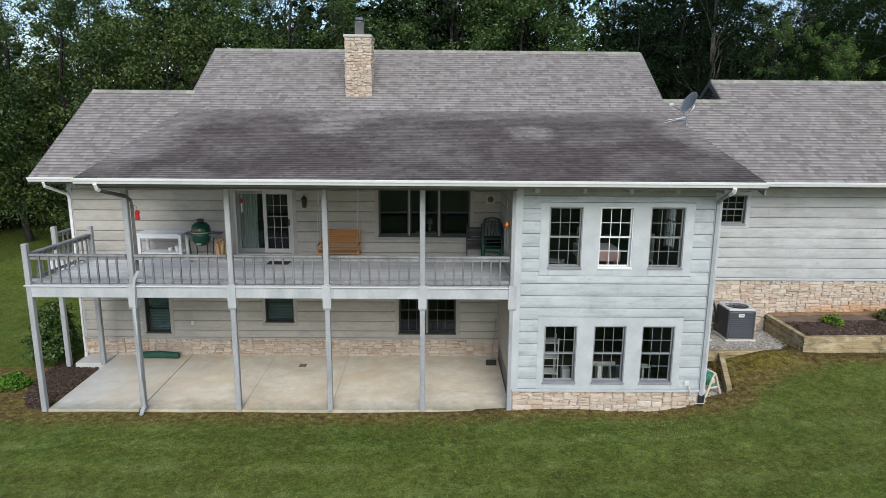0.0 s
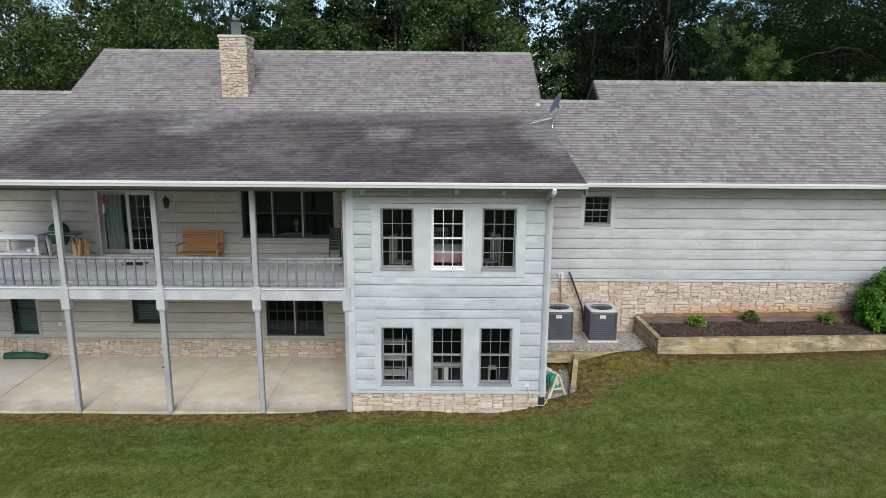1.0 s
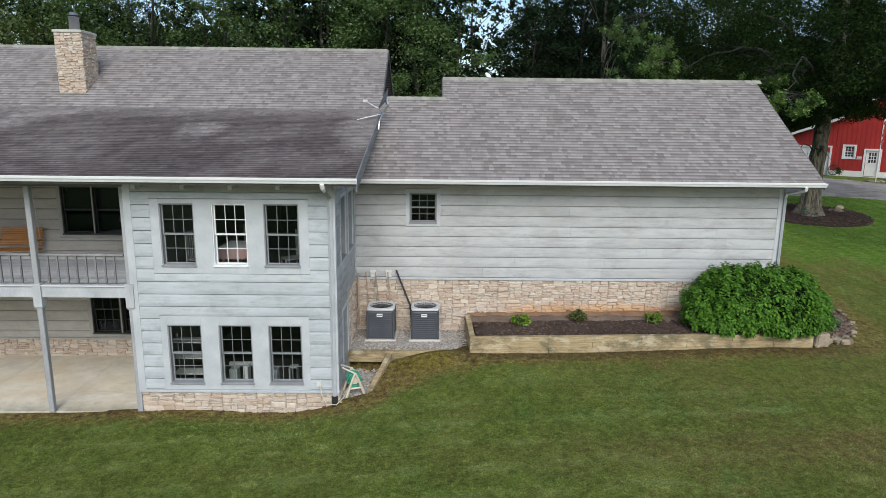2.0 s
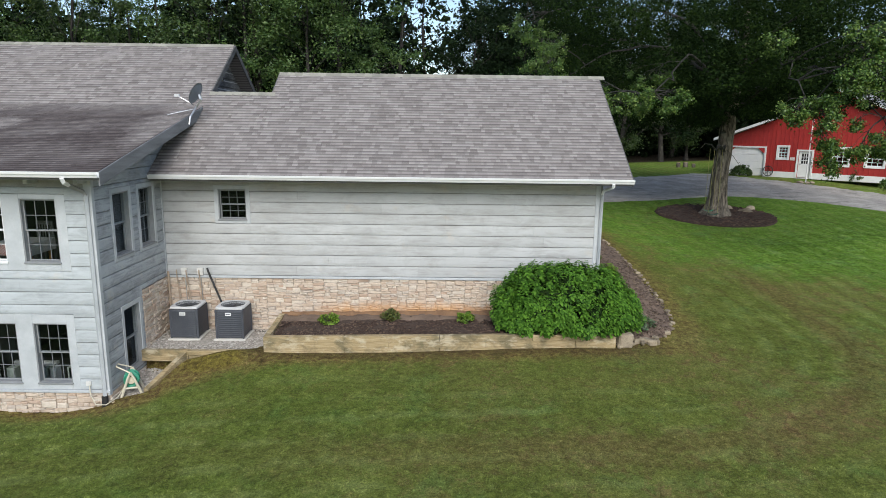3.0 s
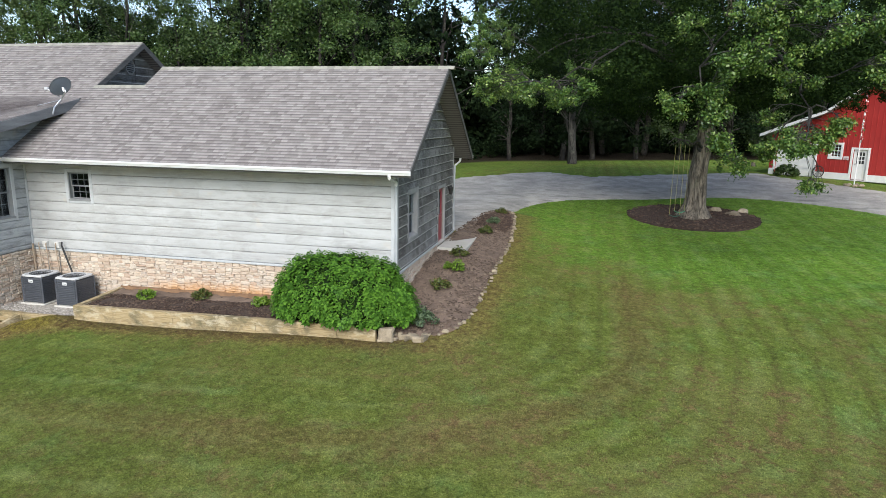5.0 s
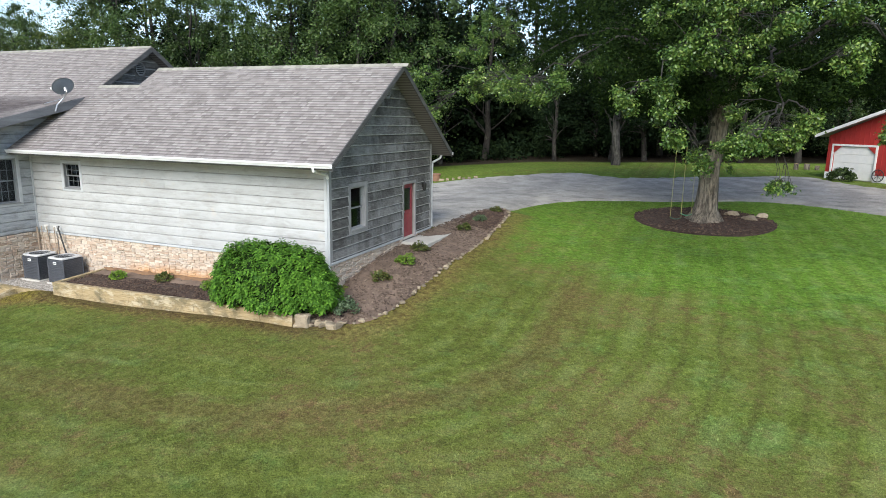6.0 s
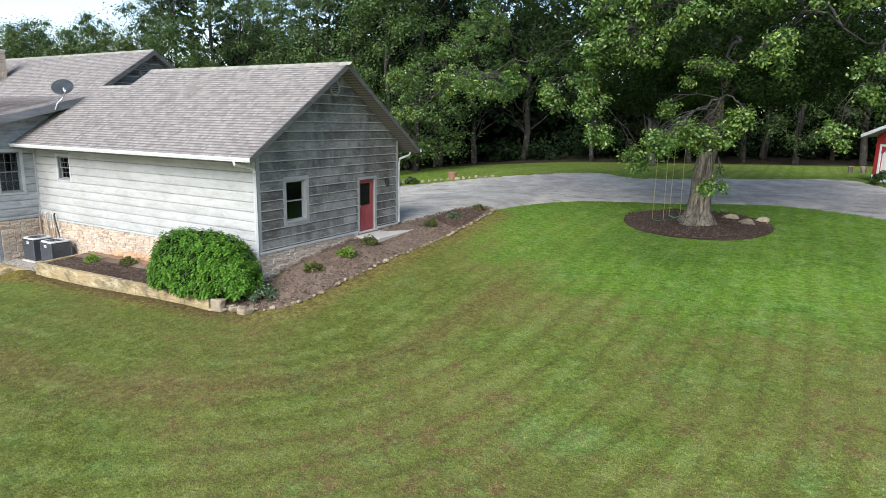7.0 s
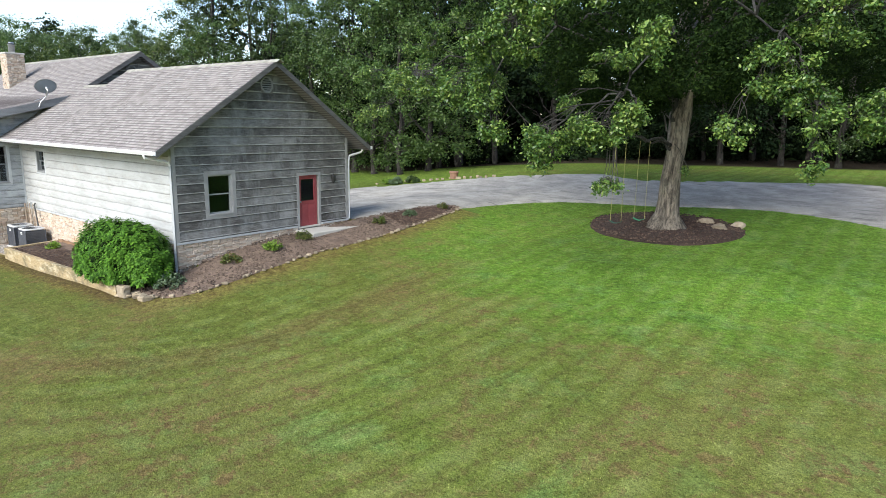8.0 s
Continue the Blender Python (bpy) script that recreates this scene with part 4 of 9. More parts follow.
                    for (uu, sv, dv) in ((a, s, 0.002), (b, s, 0.002), (b, s, lift), (a, s, lift), (b, s + e + 0.004, 0.004), (a, s + e + 0.004, 0.004)):
                        V.append(origin + U * uu + S * sv + N * dv)
                    Fc += [(k, k + 1, k + 2, k + 3), (k + 3, k + 2, k + 4, k + 5)]
                u += w
            s += exposure
    return np.array([tuple(v) for v in V]), np.array(Fc)

# ---- the ground ----
HOUSE_RECTS = [(-9.25, 6.9, 14.35, 29.0, 0.25), (6.5, 19.0, 17.9, 25.2, 0.6), (6.9, 9.9, 15.75, 18.2, 1.2), (6.9, 7.95, 14.25, 16.0, 0.62), (10.6, 19.3, 15.75, 18.2, 1.0), (20.3, 21.0, 16.5, 16.6, 9)]


def ground_z(x, y):
    """The lawn's surface, dipping under the slabs and the house."""
    z = gz(x, y)
    for x0, x1, y0, y1, low in HOUSE_RECTS:
        if x0 < x < x1 and y0 < y < y1:
            z = min(z, low)
    z += 0.025 * noise.noise(Vector((x * 0.35, y * 0.35, 3.0))) + 0.010 * noise.noise(Vector((x * 1.3, y * 1.3, 9.0)))
    return z


def axis_steps(lo, hi, fine_lo, fine_hi, fine, grow=1.35):
    mid = list(np.arange(fine_lo, fine_hi + 1e-6, fine))
    out, s, v = [], fine, fine_hi
    while v < hi:
        s *= grow
        v += s
        out.append(min(v, hi))
    left, s, v = [], fine, fine_lo
    while v > lo:
        s *= grow
        v -= s
        left.append(max(v, lo))
    return left[::-1] + mid + out


def build_ground():
    xs = axis_steps(-1500, 1500, -14, 46, 0.25)
    ys = axis_steps(-1500, 1500, 7, 48, 0.25)
    nx, ny = len(xs), len(ys)
    V = np.array([(x, y, ground_z(x, y)) for y in ys for x in xs])
    i = np.arange(nx - 1)[None, :] + np.arange(ny - 1)[:, None] * nx
    Fc = np.stack([i, i + 1, i + 1 + nx, i + nx], -1).reshape(-1, 4)
    ob = new("ground", mesh_np("ground", V, Fc, M["lawn"], True))
    return tagged(ob, "mown green lawn with brownish worn patches, sloping gently", "lawn", kind="structure")


build_ground()


def smooth_loop(ctrl, per=8):
    """A closed Catmull-Rom loop through a few control points."""
    out = []
    n = len(ctrl)
    for i in range(n):
        p0, p1, p2, p3 = (Vector((*ctrl[(i + k - 1) % n], 0)) for k in range(4))
        for j in range(per):
            t = j / per
            q = 0.5 * ((2 * p1) + (p2 - p0) * t + (2 * p0 - 5 * p1 + 4 * p2 - p3) * t * t + (3 * p1 - p0 - 3 * p2 + p3) * t ** 3)
            out.append((q.x, q.y))
    return out


def inside(x, y, loop):
    c = False
    for (x0, y0), (x1, y1) in zip(loop, loop[1:] + loop[:1]):
        if (y0 > y) != (y1 > y) and x < (x1 - x0) * (y - y0) / (y1 - y0) + x0:
            c = not c
    return c


def patch(name, loop, lift, material, label, category, step=0.25, height=ground_z, rough=0.0, kind="structure"):
    """A sheet of other ground laid on the lawn, inside a loop."""
    bm = bmesh.new()
    xs = [p[0] for p in loop]
    ys = [p[1] for p in loop]
    vs = [bm.verts.new((x, y, 0)) for x, y in loop]
    es = [bm.edges.new((vs[i], vs[(i + 1) % len(vs)])) for i in range(len(vs))]
    bmesh.ops.triangle_fill(bm, use_beauty=True, edges=es)
    x = min(xs) + step
    while x < max(xs):
        bmesh.ops.bisect_plane(bm, geom=list(bm.verts) + list(bm.edges) + list(bm.faces), plane_co=(x, 0, 0), plane_no=(1, 0, 0))
        x += step
    y = min(ys) + step
    while y < max(ys):
        bmesh.ops.bisect_plane(bm, geom=list(bm.verts) + list(bm.edges) + list(bm.faces), plane_co=(0, y, 0), plane_no=(0, 1, 0))
        y += step
    for v in bm.verts:
        v.co.z = height(v.co.x, v.co.y) + lift + rough * noise.noise(Vector((v.co.x * 3.1, v.co.y * 3.1, 1.0)))
        if v.is_boundary:
            v.co.z -= lift + 0.01
    bmesh.ops.recalc_face_normals(bm, faces=bm.faces)
    if sum(f.normal.z for f in bm.faces) < 0:
        bmesh.ops.reverse_faces(bm, faces=bm.faces)
    ob = part(name, bm, material, None, smooth=True)
    return tagged(ob, label, category, kind=kind)


DRIVE = smooth_loop([(19.4, 25.4), (20.2, 28.6), (21.1, 30.9), (21.7, 33.6), (23.0, 35.4), (25.0, 36.5), (28.0, 37.2), (31.3, 38.3), (34.0, 38.2), (37.3, 36.8), (41.0, 33.2), (48, 26), (53, 28), (46, 35.5), (43.0, 39.6), (39.8, 43.0), (37.0, 45.6), (36.0, 48.0), (34.0, 48.6), (31.5, 46.6), (27.8, 44.6), (24.5, 43.6), (21.4, 44.4), (18.2, 42.9), (14.9, 40.8), (12.0, 38.2), (8, 35.8), (6, 31), (8, 26)], 5)
patch("road", DRIVE, 0.05, M["asphalt"], "old grey asphalt driveway with dark streaks, curving round the lawn", "driveway", 0.5)
BED = smooth_loop([(19.3, 15.7), (20.3, 16.0), (21.2, 16.7), (21.5, 18.4), (21.55, 21), (21.6, 24), (21.5, 27), (21.2, 29.6), (20.7, 30.7), (19.9, 29.4), (19.5, 26.5), (19.25, 24), (19.2, 20), (19.2, 17.4)], 5)
patch("mulch_bed", BED, 0.06, M["mulch_old"], "faded bark mulch bed along the garage wall", "flower bed", 0.4, rough=0.02)
RING = [(29.45 + 3.05 * math.cos(a) * (1 + 0.03 * math.sin(3 * a)), 33.15 + 2.75 * math.sin(a)) for a in np.linspace(0, 2 * math.pi, 40, endpoint=False)]
patch("mulch_ring", RING, 0.07, M["mulch"], "round bed of dark bark mulch under the oak", "flower bed", 0.4, rough=0.02)
LEFTBED = smooth_loop([(-9.3, 14.5), (-9.2, 16.7), (-10.0, 17.0), (-10.5, 17.6), (-10.7, 16.6), (-10.4, 15.4), (-9.9, 14.5)], 5)
patch("mulch_bed", LEFTBED, 0.05, M["mulch"], "dark mulch bed beside the patio and deck posts", "flower bed", 0.4, rough=0.02)

# ---- the house ----
PITCH = 0.664
EAVE_Y, EAVE_Z = 16.82, 5.985
SHED_Y0, SHED_Z0, SHED_Y1 = 13.40, 6.28, 19.60
SHED_K = (EAVE_Z + PITCH * (SHED_Y1 - EAVE_Y) - SHED_Z0) / (SHED_Y1 - SHED_Y0)
COURSE0 = 3.18

house = thing("house", "weathered pale grey sided two-storey house with stone base and shingle roof", "house")
SOUTH = Face((0, 17.66, 0), (1, 0, 0), (0, -1, 0))
SUNF = Face((0, 14.157, 0), (1, 0, 0), (0, -1, 0))
SUNE = Face((7.0, 0, 0), (0, 1, 0), (1, 0, 0))
SUNW = Face((2.31, 0, 0), (0, -1, 0), (-1, 0, 0))
GARE = Face((19.25, 0, 0), (0, 1, 0), (1, 0, 0))


def roof_z(y):
    return EAVE_Z + PITCH * (y - EAVE_Y)


def shed_z(y):
    return SHED_Z0 + SHED_K * (y - SHED_Y0)


def wall_core(name, F, rects, holes, material, thick=0.16):
    """The wall itself, with its openings cut through."""
    u0, u1, v0, v1 = rects[0]
    us = sorted({u0, u1, *(h[k] for h in holes for k in (0, 1))})
    vs = sorted({v0, v1, *(h[k] for h in holes for k in (2, 3))})

    def solid(i, j):
        if not (0 <= i < len(us) - 1 and 0 <= j < len(vs) - 1):
            return False
        a, b = (us[i] + us[i + 1]) / 2, (vs[j] + vs[j + 1]) / 2
        return not any(h[0] < a < h[1] and h[2] < b < h[3] for h in holes)

    bm = bmesh.new()
    made = {}

    def vert(i, j, d):
        if (i, j, d) not in made:
            made[i, j, d] = bm.verts.new(F.at(us[i], vs[j], -thick if d else 0.0))
        return made[i, j, d]

    for i in range(len(us) - 1):
        for j in range(len(vs) - 1):
            if not solid(i, j):
                continue
            for d in (0, 1):
                bm.faces.new([vert(i, j, d), vert(i + 1, j, d), vert(i + 1, j + 1, d), vert(i, j + 1, d)])
            for (di, dj, p, q) in ((-1, 0, (i, j), (i, j + 1)), (1, 0, (i + 1, j), (i + 1, j + 1)), (0, -1, (i, j), (i + 1, j)), (0, 1, (i, j + 1), (i + 1, j + 1))):
                if not solid(i + di, j + dj):
                    bm.faces.new([vert(*p, 0), vert(*q, 0), vert(*q, 1), vert(*p, 1)])
    bmesh.ops.recalc_face_normals(bm, faces=bm.faces)
    return part(name, bm, material, house)


def surround(F, rect, holes, d=0.052, boards="trim"):
    """Flat boards framing a group of windows, each a part."""
    for q in minus(rect, holes):
        part("surround_board", F.made(*q, 0.0, d, 0.004), M[boards], house)


def window(F, u0, u1, v0, v1, sash="grey_sash", grid=(3, 2), casing=0.0, raised=0.0, blind=False, casing_mat="trim"):
    """A double-hung window: jamb, casing, two sashes with bars and panes."""
    bar = "bar_grey" if sash == "grey_sash" else sash
    bm = bmesh.new()
    j = 0.022
    for a in ((u0, u0 + j, v0, v1), (u1 - j, u1, v0, v1), (u0 + j, u1 - j, v0, v0 + j), (u0 + j, u1 - j, v1 - j, v1)):
        F.block(bm, *a, -0.14, 0.03)
    win = part("window", bm, M[sash], house)
    if casing:
        c = casing
        bm = bmesh.new()
        for a in ((u0 - c, u0, v0 - c, v1 + c), (u1, u1 + c, v0 - c, v1 + c), (u0, u1, v1, v1 + c), (u0, u1, v0 - c, v0)):
            F.block(bm, *a, 0.0, 0.052)
        part("casing", soften(bm, 0.006), M[casing_mat], win)
    part("sill", F.made(u0 - 0.02, u1 + 0.02, v0 - 0.03, v0 + 0.012, -0.02, 0.075), M[sash], win)
    a0, a1, b0, b1 = u0 + j, u1 - j, v0 + j, v1 - j
    mid = (b0 + b1) / 2
    halves = [(mid - 0.02, b1, -0.045), (b0 + raised, mid + 0.02 + raised, -0.085)]
    for s0, s1, d in halves:
        s1 = min(s1, b1)
        w = 0.03
        bm = bmesh.new()
        for a in ((a0, a0 + w, s0, s1), (a1 - w, a1, s0, s1), (a0 + w, a1 - w, s0, s0 + w), (a0 + w, a1 - w, s1 - w, s1)):
            F.block(bm, *a, d - 0.035, d)
        part("sash", soften(bm, 0.004), M[sash], win)
        nu, nv = grid
        for i in range(1, nu):
            x = a0 + w + (a1 - a0 - 2 * w) * i / nu
            part("glazing_bar", F.made(x - 0.008, x + 0.008, s0 + w, s1 - w, d - 0.03, d - 0.012, 0), M[bar], win)
        for i in range(1, nv):
            x = s0 + w + (s1 - s0 - 2 * w) * i / nv
            part("glazing_bar", F.made(a0 + w, a1 - w, x - 0.008, x + 0.008, d - 0.029, d - 0.013, 0), M[bar], win)
        g = part("pane", F.made(a0 + w, a1 - w, s0 + w, s1 - w, d - 0.024, d - 0.019, 0), M["glass"], win)
        g.visible_shadow = False
    if blind:
        bm = bmesh.new()
        v = b0 + 0.01
        while v < b1:
            F.block(bm, a0, a1, v, v + 0.042, -0.17, -0.155)
            v += 0.05
        part("blind", bm, M["blind"], win)
    return win


# openings
UP = [(3.05, 3.83), (4.24, 5.02), (5.42, 6.22)]
LO = [(3.04, 3.83), (4.24, 5.02), (5.41, 6.20)]
up_holes = [(a, b, 4.17, 5.62) for a, b in UP]
lo_holes = [(a, b, 1.28, 2.73) for a, b in LO]
east_holes = [(14.98, 15.76, 4.13, 5.66), (16.28, 17.06, 4.13, 5.66), (15.06, 15.86, 1.14, 2.78)]
porch_holes = [(-5.40, -3.72, 3.70, 5.62), (-1.25, 1.39, 4.27, 5.63), (-8.20, -7.48, 1.31, 2.70), (-4.64, -3.81, 1.66, 2.75), (-0.69, 1.01, 1.31, 2.72)]
gar_holes = [(8.60, 9.37, 4.68, 5.53)]
side_holes = [(18.82, 19.72, 3.84, 5.14), (22.56, 23.50, 2.97, 4.92)]

# sunroom front
w = wall_core("wall", SUNF, [(2.31, 7.0, 0.2, 6.30)], up_holes + lo_holes, M["sheath"])
trim_up, trim_lo = (2.84, 6.44, 3.98, 5.72), (2.88, 6.38, 1.12, 2.95)
side_boards(w, SUNF, 2.43, 6.88, 1.12, 5.88, [trim_up, trim_lo], origin=COURSE0, seed=2)
# added darker board, mostly for the eave's shadow on the wall top
part("frieze_board", SUNF.made(2.43, 6.88, 5.885, 6.26, 0.0, 0.046), M["trim_bare"], house)
surround(SUNF, trim_up, up_holes, 0.046)
surround(SUNF, trim_lo, lo_holes, 0.046)
part("corner_board", SUNF.made(2.29, 2.43, 1.10, 6.26, 0.0, 0.055), M["trim"], house)
part("corner_board", SUNF.made(6.88, 7.05, 1.10, 6.26, 0.0, 0.055), M["trim"], house)
part("water_table", SUNF.made(2.29, 7.07, 1.05, 1.115, 0.0, 0.085), M["trim"], house)
lay_stones(w, SUNF, 2.31, 7.02, 0.36, 1.05, size=0.92, seed=21)
for i, (a, b) in enumerate(UP):
    window(SUNF, a, b, 4.17, 5.62, "vinyl" if i == 1 else "grey_sash", raised=0.0)
for a, b in LO:
    window(SUNF, a, b, 1.28, 2.73)
for x in (2.69, 3.76, 4.81, 5.86, 6.93):
    part("rafter_tail", SUNF.made(x - 0.05, x + 0.05, 5.98, 6.12, 0.05, 0.42, 0.01), M["trim"], house)
# sunroom east and west walls
w = wall_core("wall", SUNE, [(14.157, 17.66, 0.2, 6.30)], east_holes, M["sheath"])
for (a, b, c, d) in east_holes:
    window(SUNE, a, b, c, d, casing=0.11, grid=(3, 2) if a > 16 else (1, 1), sash="grey_sash")
side_boards(w, SUNE, 14.20, 17.60, 1.0, 6.36, [(a - 0.11, b + 0.11, c - 0.11, d + 0.11) for a, b, c, d in east_holes] + [(16.06, 17.7, 0.5, 3.04)], origin=COURSE0, seed=4, material="siding_worn_shade")
part("corner_board", SUNE.made(14.10, 14.22, 0.98, 6.40, 0.0, 0.055), M["trim"], house)
part("corner_board", SUNE.made(17.56, 17.63, 3.04, 5.95, 0.0, 0.055), M["trim"], house)
lay_stones(w, SUNE, 16.08, 17.64, 1.40, 3.02, size=0.9, seed=22)
lay_stones(w, SUNE, 14.14, 16.08, 0.4, 1.0, seed=23)
bm = bmesh.new()
bm2 = [SUNE.at(14.157, 6.28), SUNE.at(18.9, 6.28), SUNE.at(18.9, 7.42)]
for d in (-0.1, 0.0):
    bm.faces.new([bm.verts.new(p + SUNE.n * d) for p in (bm2 if d == 0 else bm2[::-1])])
w = part("wall", bm, M["sheath"], house)
side_boards(w, SUNE, 14.2, 18.6, 6.28, 7.3, origin=COURSE0, limit=lambda v: (max(14.2, 13.4 + (v + 0.2 - SHED_Z0) / SHED_K), 18.6), seed=6, material="siding_worn_shade")
w = wall_core("wall", SUNW, [(-17.66, -14.157, 0.2, 6.35)], [], M["sheath"])
side_boards(w, SUNW, -17.60, -14.2, 1.15, 6.3, [(-14.5, -14.157, 3.2, 3.7)], origin=COURSE0, seed=7, material="siding_tan")
part("corner_board", SUNW.made(-14.22, -14.10, 1.1, 6.3, 0.0, 0.05), M["trim"], house)

# porch wall, two storeys
w = wall_core("wall", SOUTH, [(-10.1, 2.31, 0.2, 6.45)], porch_holes, M["sheath"])
cas = [(a - 0.11, b + 0.11, c - (0.0 if i == 0 else 0.11), d + 0.11) for i, (a, b, c, d) in enumerate(porch_holes)]
side_boards(w, SOUTH, -9.98, 2.31, 1.16, 6.4, cas, origin=COURSE0, seed=8, material="siding_tan")
part("corner_board", SOUTH.made(-10.12, -9.98, 1.14, 6.4, 0.0, 0.055), M["trim"], house)
part("water_table", SOUTH.made(-10.12, 2.3, 1.115, 1.17, 0.0, 0.085), M["trim_porch"], house)
lay_stones(w, SOUTH, -10.1, 2.31, 0.42, 1.115, size=0.95, seed=24)
window(SOUTH, -1.25, -0.38, 4.27, 5.63, "dark_sash", grid=(1, 1))
window(SOUTH, -0.36, 0.48, 4.27, 5.63, "dark_sash", grid=(1, 1))
window(SOUTH, 0.50, 1.39, 4.27, 5.63, "dark_sash", grid=(1, 1))
surround(SOUTH, (-1.36, 1.50, 4.16, 5.74), [porch_holes[1]], boards="trim_porch")
for x in (-0.37, 0.49):
    part("mullion", SOUTH.made(x - 0.02, x + 0.02, 4.27, 5.63, -0.14, 0.04, 0.004), M["trim_porch"], house)
window(SOUTH, -8.20, -7.48, 1.31, 2.70, "dark_sash", grid=(1, 1), casing=0.11, blind=True, casing_mat="trim_porch")
window(SOUTH, -4.64, -3.81, 1.66, 2.75, "dark_sash", grid=(1, 1), casing=0.11, blind=True, casing_mat="trim_porch")
window(SOUTH, -0.69, 0.13, 1.31, 2.72, "dark_sash", grid=(3, 2))
window(SOUTH, 0.17, 1.01, 1.31, 2.72, "dark_sash", grid=(3, 2))
surround(SOUTH, (-0.80, 1.12, 1.20, 2.83), [porch_holes[4]], boards="trim_porch")
part("mullion", SOUTH.made(0.13, 0.17, 1.31, 2.72, -0.14, 0.045, 0.004), M["trim_porch"], house)


def patio_door():
    """A two-leaf glazed patio door: one leaf plain and slid open, one with bars."""
    u0, u1, v0, v1 = porch_holes[0]
    bm = bmesh.new()
    for a in ((u0, u0 + 0.06, v0, v1), (u1 - 0.06, u1, v0, v1), (u0, u1, v1 - 0.06, v1)):
        SOUTH.block(bm, *a, -0.15, 0.05)
    SOUTH.block(bm, u0, u1, v0 - 0.02, v0 + 0.03, -0.15, 0.07)
    door = part("door", bm, M["door_paint"], house, "cream double patio door, one leaf with a barred grid")
    mid = (u0 + u1) / 2
    for k, (a, b, d) in enumerate(((u0 + 0.06, mid + 0.03, -0.10), (mid - 0.03, u1 - 0.06, -0.04))):
        bm = bmesh.new()
        s = 0.10 if k else 0.07
        for q in ((a, a + s, v0 + 0.04, v1 - 0.07), (b - s, b, v0 + 0.04, v1 - 0.07), (a + s, b - s, v0 + 0.04, v0 + 0.16), (a + s, b - s, v1 - 0.17, v1 - 0.07)):
            SOUTH.block(bm, *q, d - 0.04, d)
        part("leaf", soften(bm, 0.004), M["door_paint" if k else "grey_sash"], door)
        g = part("pane", SOUTH.made(a + s, b - s, v0 + 0.16, v1 - 0.17, d - 0.026, d - 0.02, 0), M["glass"], door)
        g.visible_shadow = False
        if k == 0:
            continue
        for i in range(1, 3):
            x = a + s + (b - a - 2 * s) * i / 3
            part("glazing_bar", SOUTH.made(x - 0.006, x + 0.006, v0 + 0.16, v1 - 0.17, d - 0.016, d - 0.004, 0), M["door_paint"], door)
        for i in range(1, 5):
            z = v0 + 0.16 + (v1 - v0 - 0.33) * i / 5
            part("glazing_bar", SOUTH.made(a + s, b - s, z - 0.006, z + 0.006, d - 0.017, d - 0.005, 0), M["door_paint"], door)
    part("handle", SOUTH.made(u1 - 0.14, u1 - 0.11, 4.55, 4.75, -0.03, 0.03), M["black"], door, "black pull handle")
    bm = bmesh.new()
    n = 26
    a = [bm.verts.new(SOUTH.at(u0 + 0.1 + 0.5 * i / n, 3.8, -0.24 + 0.03 * math.sin(i * 1.5))) for i in range(n + 1)]
    b = [bm.verts.new(SOUTH.at(u0 + 0.1 + 0.5 * i / n, 5.5, -0.24 + 0.03 * math.sin(i * 1.5))) for i in range(n + 1)]
    for i in range(n):
        bm.faces.new((a[i], a[i + 1], b[i + 1], b[i]))
    part("curtain", bm, M["curtain"], door, "pale green curtain drawn aside")
    bm = bmesh.new()
    for q in minus((u0 - 0.11, u1 + 0.11, v0, v1 + 0.11), [porch_holes[0]]):
        SOUTH.block(bm, *q, 0.0, 0.052)
    part("casing", bm, M["trim_porch"], door)


patio_door()

# garage south wall
w = wall_core("wall", SOUTH, [(7.0, 19.25, 0.8, 6.45)], gar_holes, M["sheath"])
a, b, c, d = gar_holes[0]
window(SOUTH, a, b, c, d, casing=0.11, grid=(3, 2), sash="grey_sash")
side_boards(w, SOUTH, 7.06, 19.12, 3.08, 6.42, [(a - 0.11, b + 0.11, c - 0.11, d + 0.11)], origin=COURSE0 - 0.1, seed=9, material="siding_warm")
part("water_table", SOUTH.made(7.02, 19.27, 3.01, 3.075, 0.0, 0.085), M["trim"], house)
part("corner_board", SOUTH.made(19.12, 19.30, 3.05, 6.3, 0.0, 0.055), M["trim"], house)
lay_stones(w, SOUTH, 7.02, 19.25, 1.45, 3.01, size=0.9, seed=25)

# garage gable end
GR_Y, GR_Z = 21.28, EAVE_Z + PITCH * (21.28 - EAVE_Y)
w = wall_core("wall", GARE, [(17.66, 25.0, 1.2, 6.3)], side_holes, M["sheath"])
bm = bmesh.new()
tri = [GARE.at(17.66, 6.3), GARE.at(25.0, 6.3), GARE.at(GR_Y, GR_Z - 0.12)]
hexa_lo = [bm.verts.new(p) for p in tri]
hexa_hi = [bm.verts.new(p - GARE.n * 0.16) for p in tri]
bm.faces.new(hexa_lo)
bm.faces.new(hexa_hi[::-1])
part("wall", bm, M["sheath"], house)


def gable_limit(v):
    top = GR_Z - 0.13
    if v < 6.3:
        return (17.72, 24.94)
    half = max(0.0, (top - v) / PITCH)
    return (max(17.72, GR_Y - half), min(24.94, GR_Y + half))


side_boards(w, GARE, 17.72, 24.94, 3.05, GR_Z - 0.2, [(18.68, 19.86, 3.70, 5.28), (22.45, 23.61, 2.9, 5.03), (GR_Y - 0.26, GR_Y + 0.26, 7.86, 8.44)], origin=COURSE0 - 0.1, limit=gable_limit, seed=10, material="siding_bare", lap=0.015)
window(GARE, 18.82, 19.72, 3.84, 5.14, casing=0.14, grid=(1, 1), sash="worn_sash", casing_mat="trim_bare")
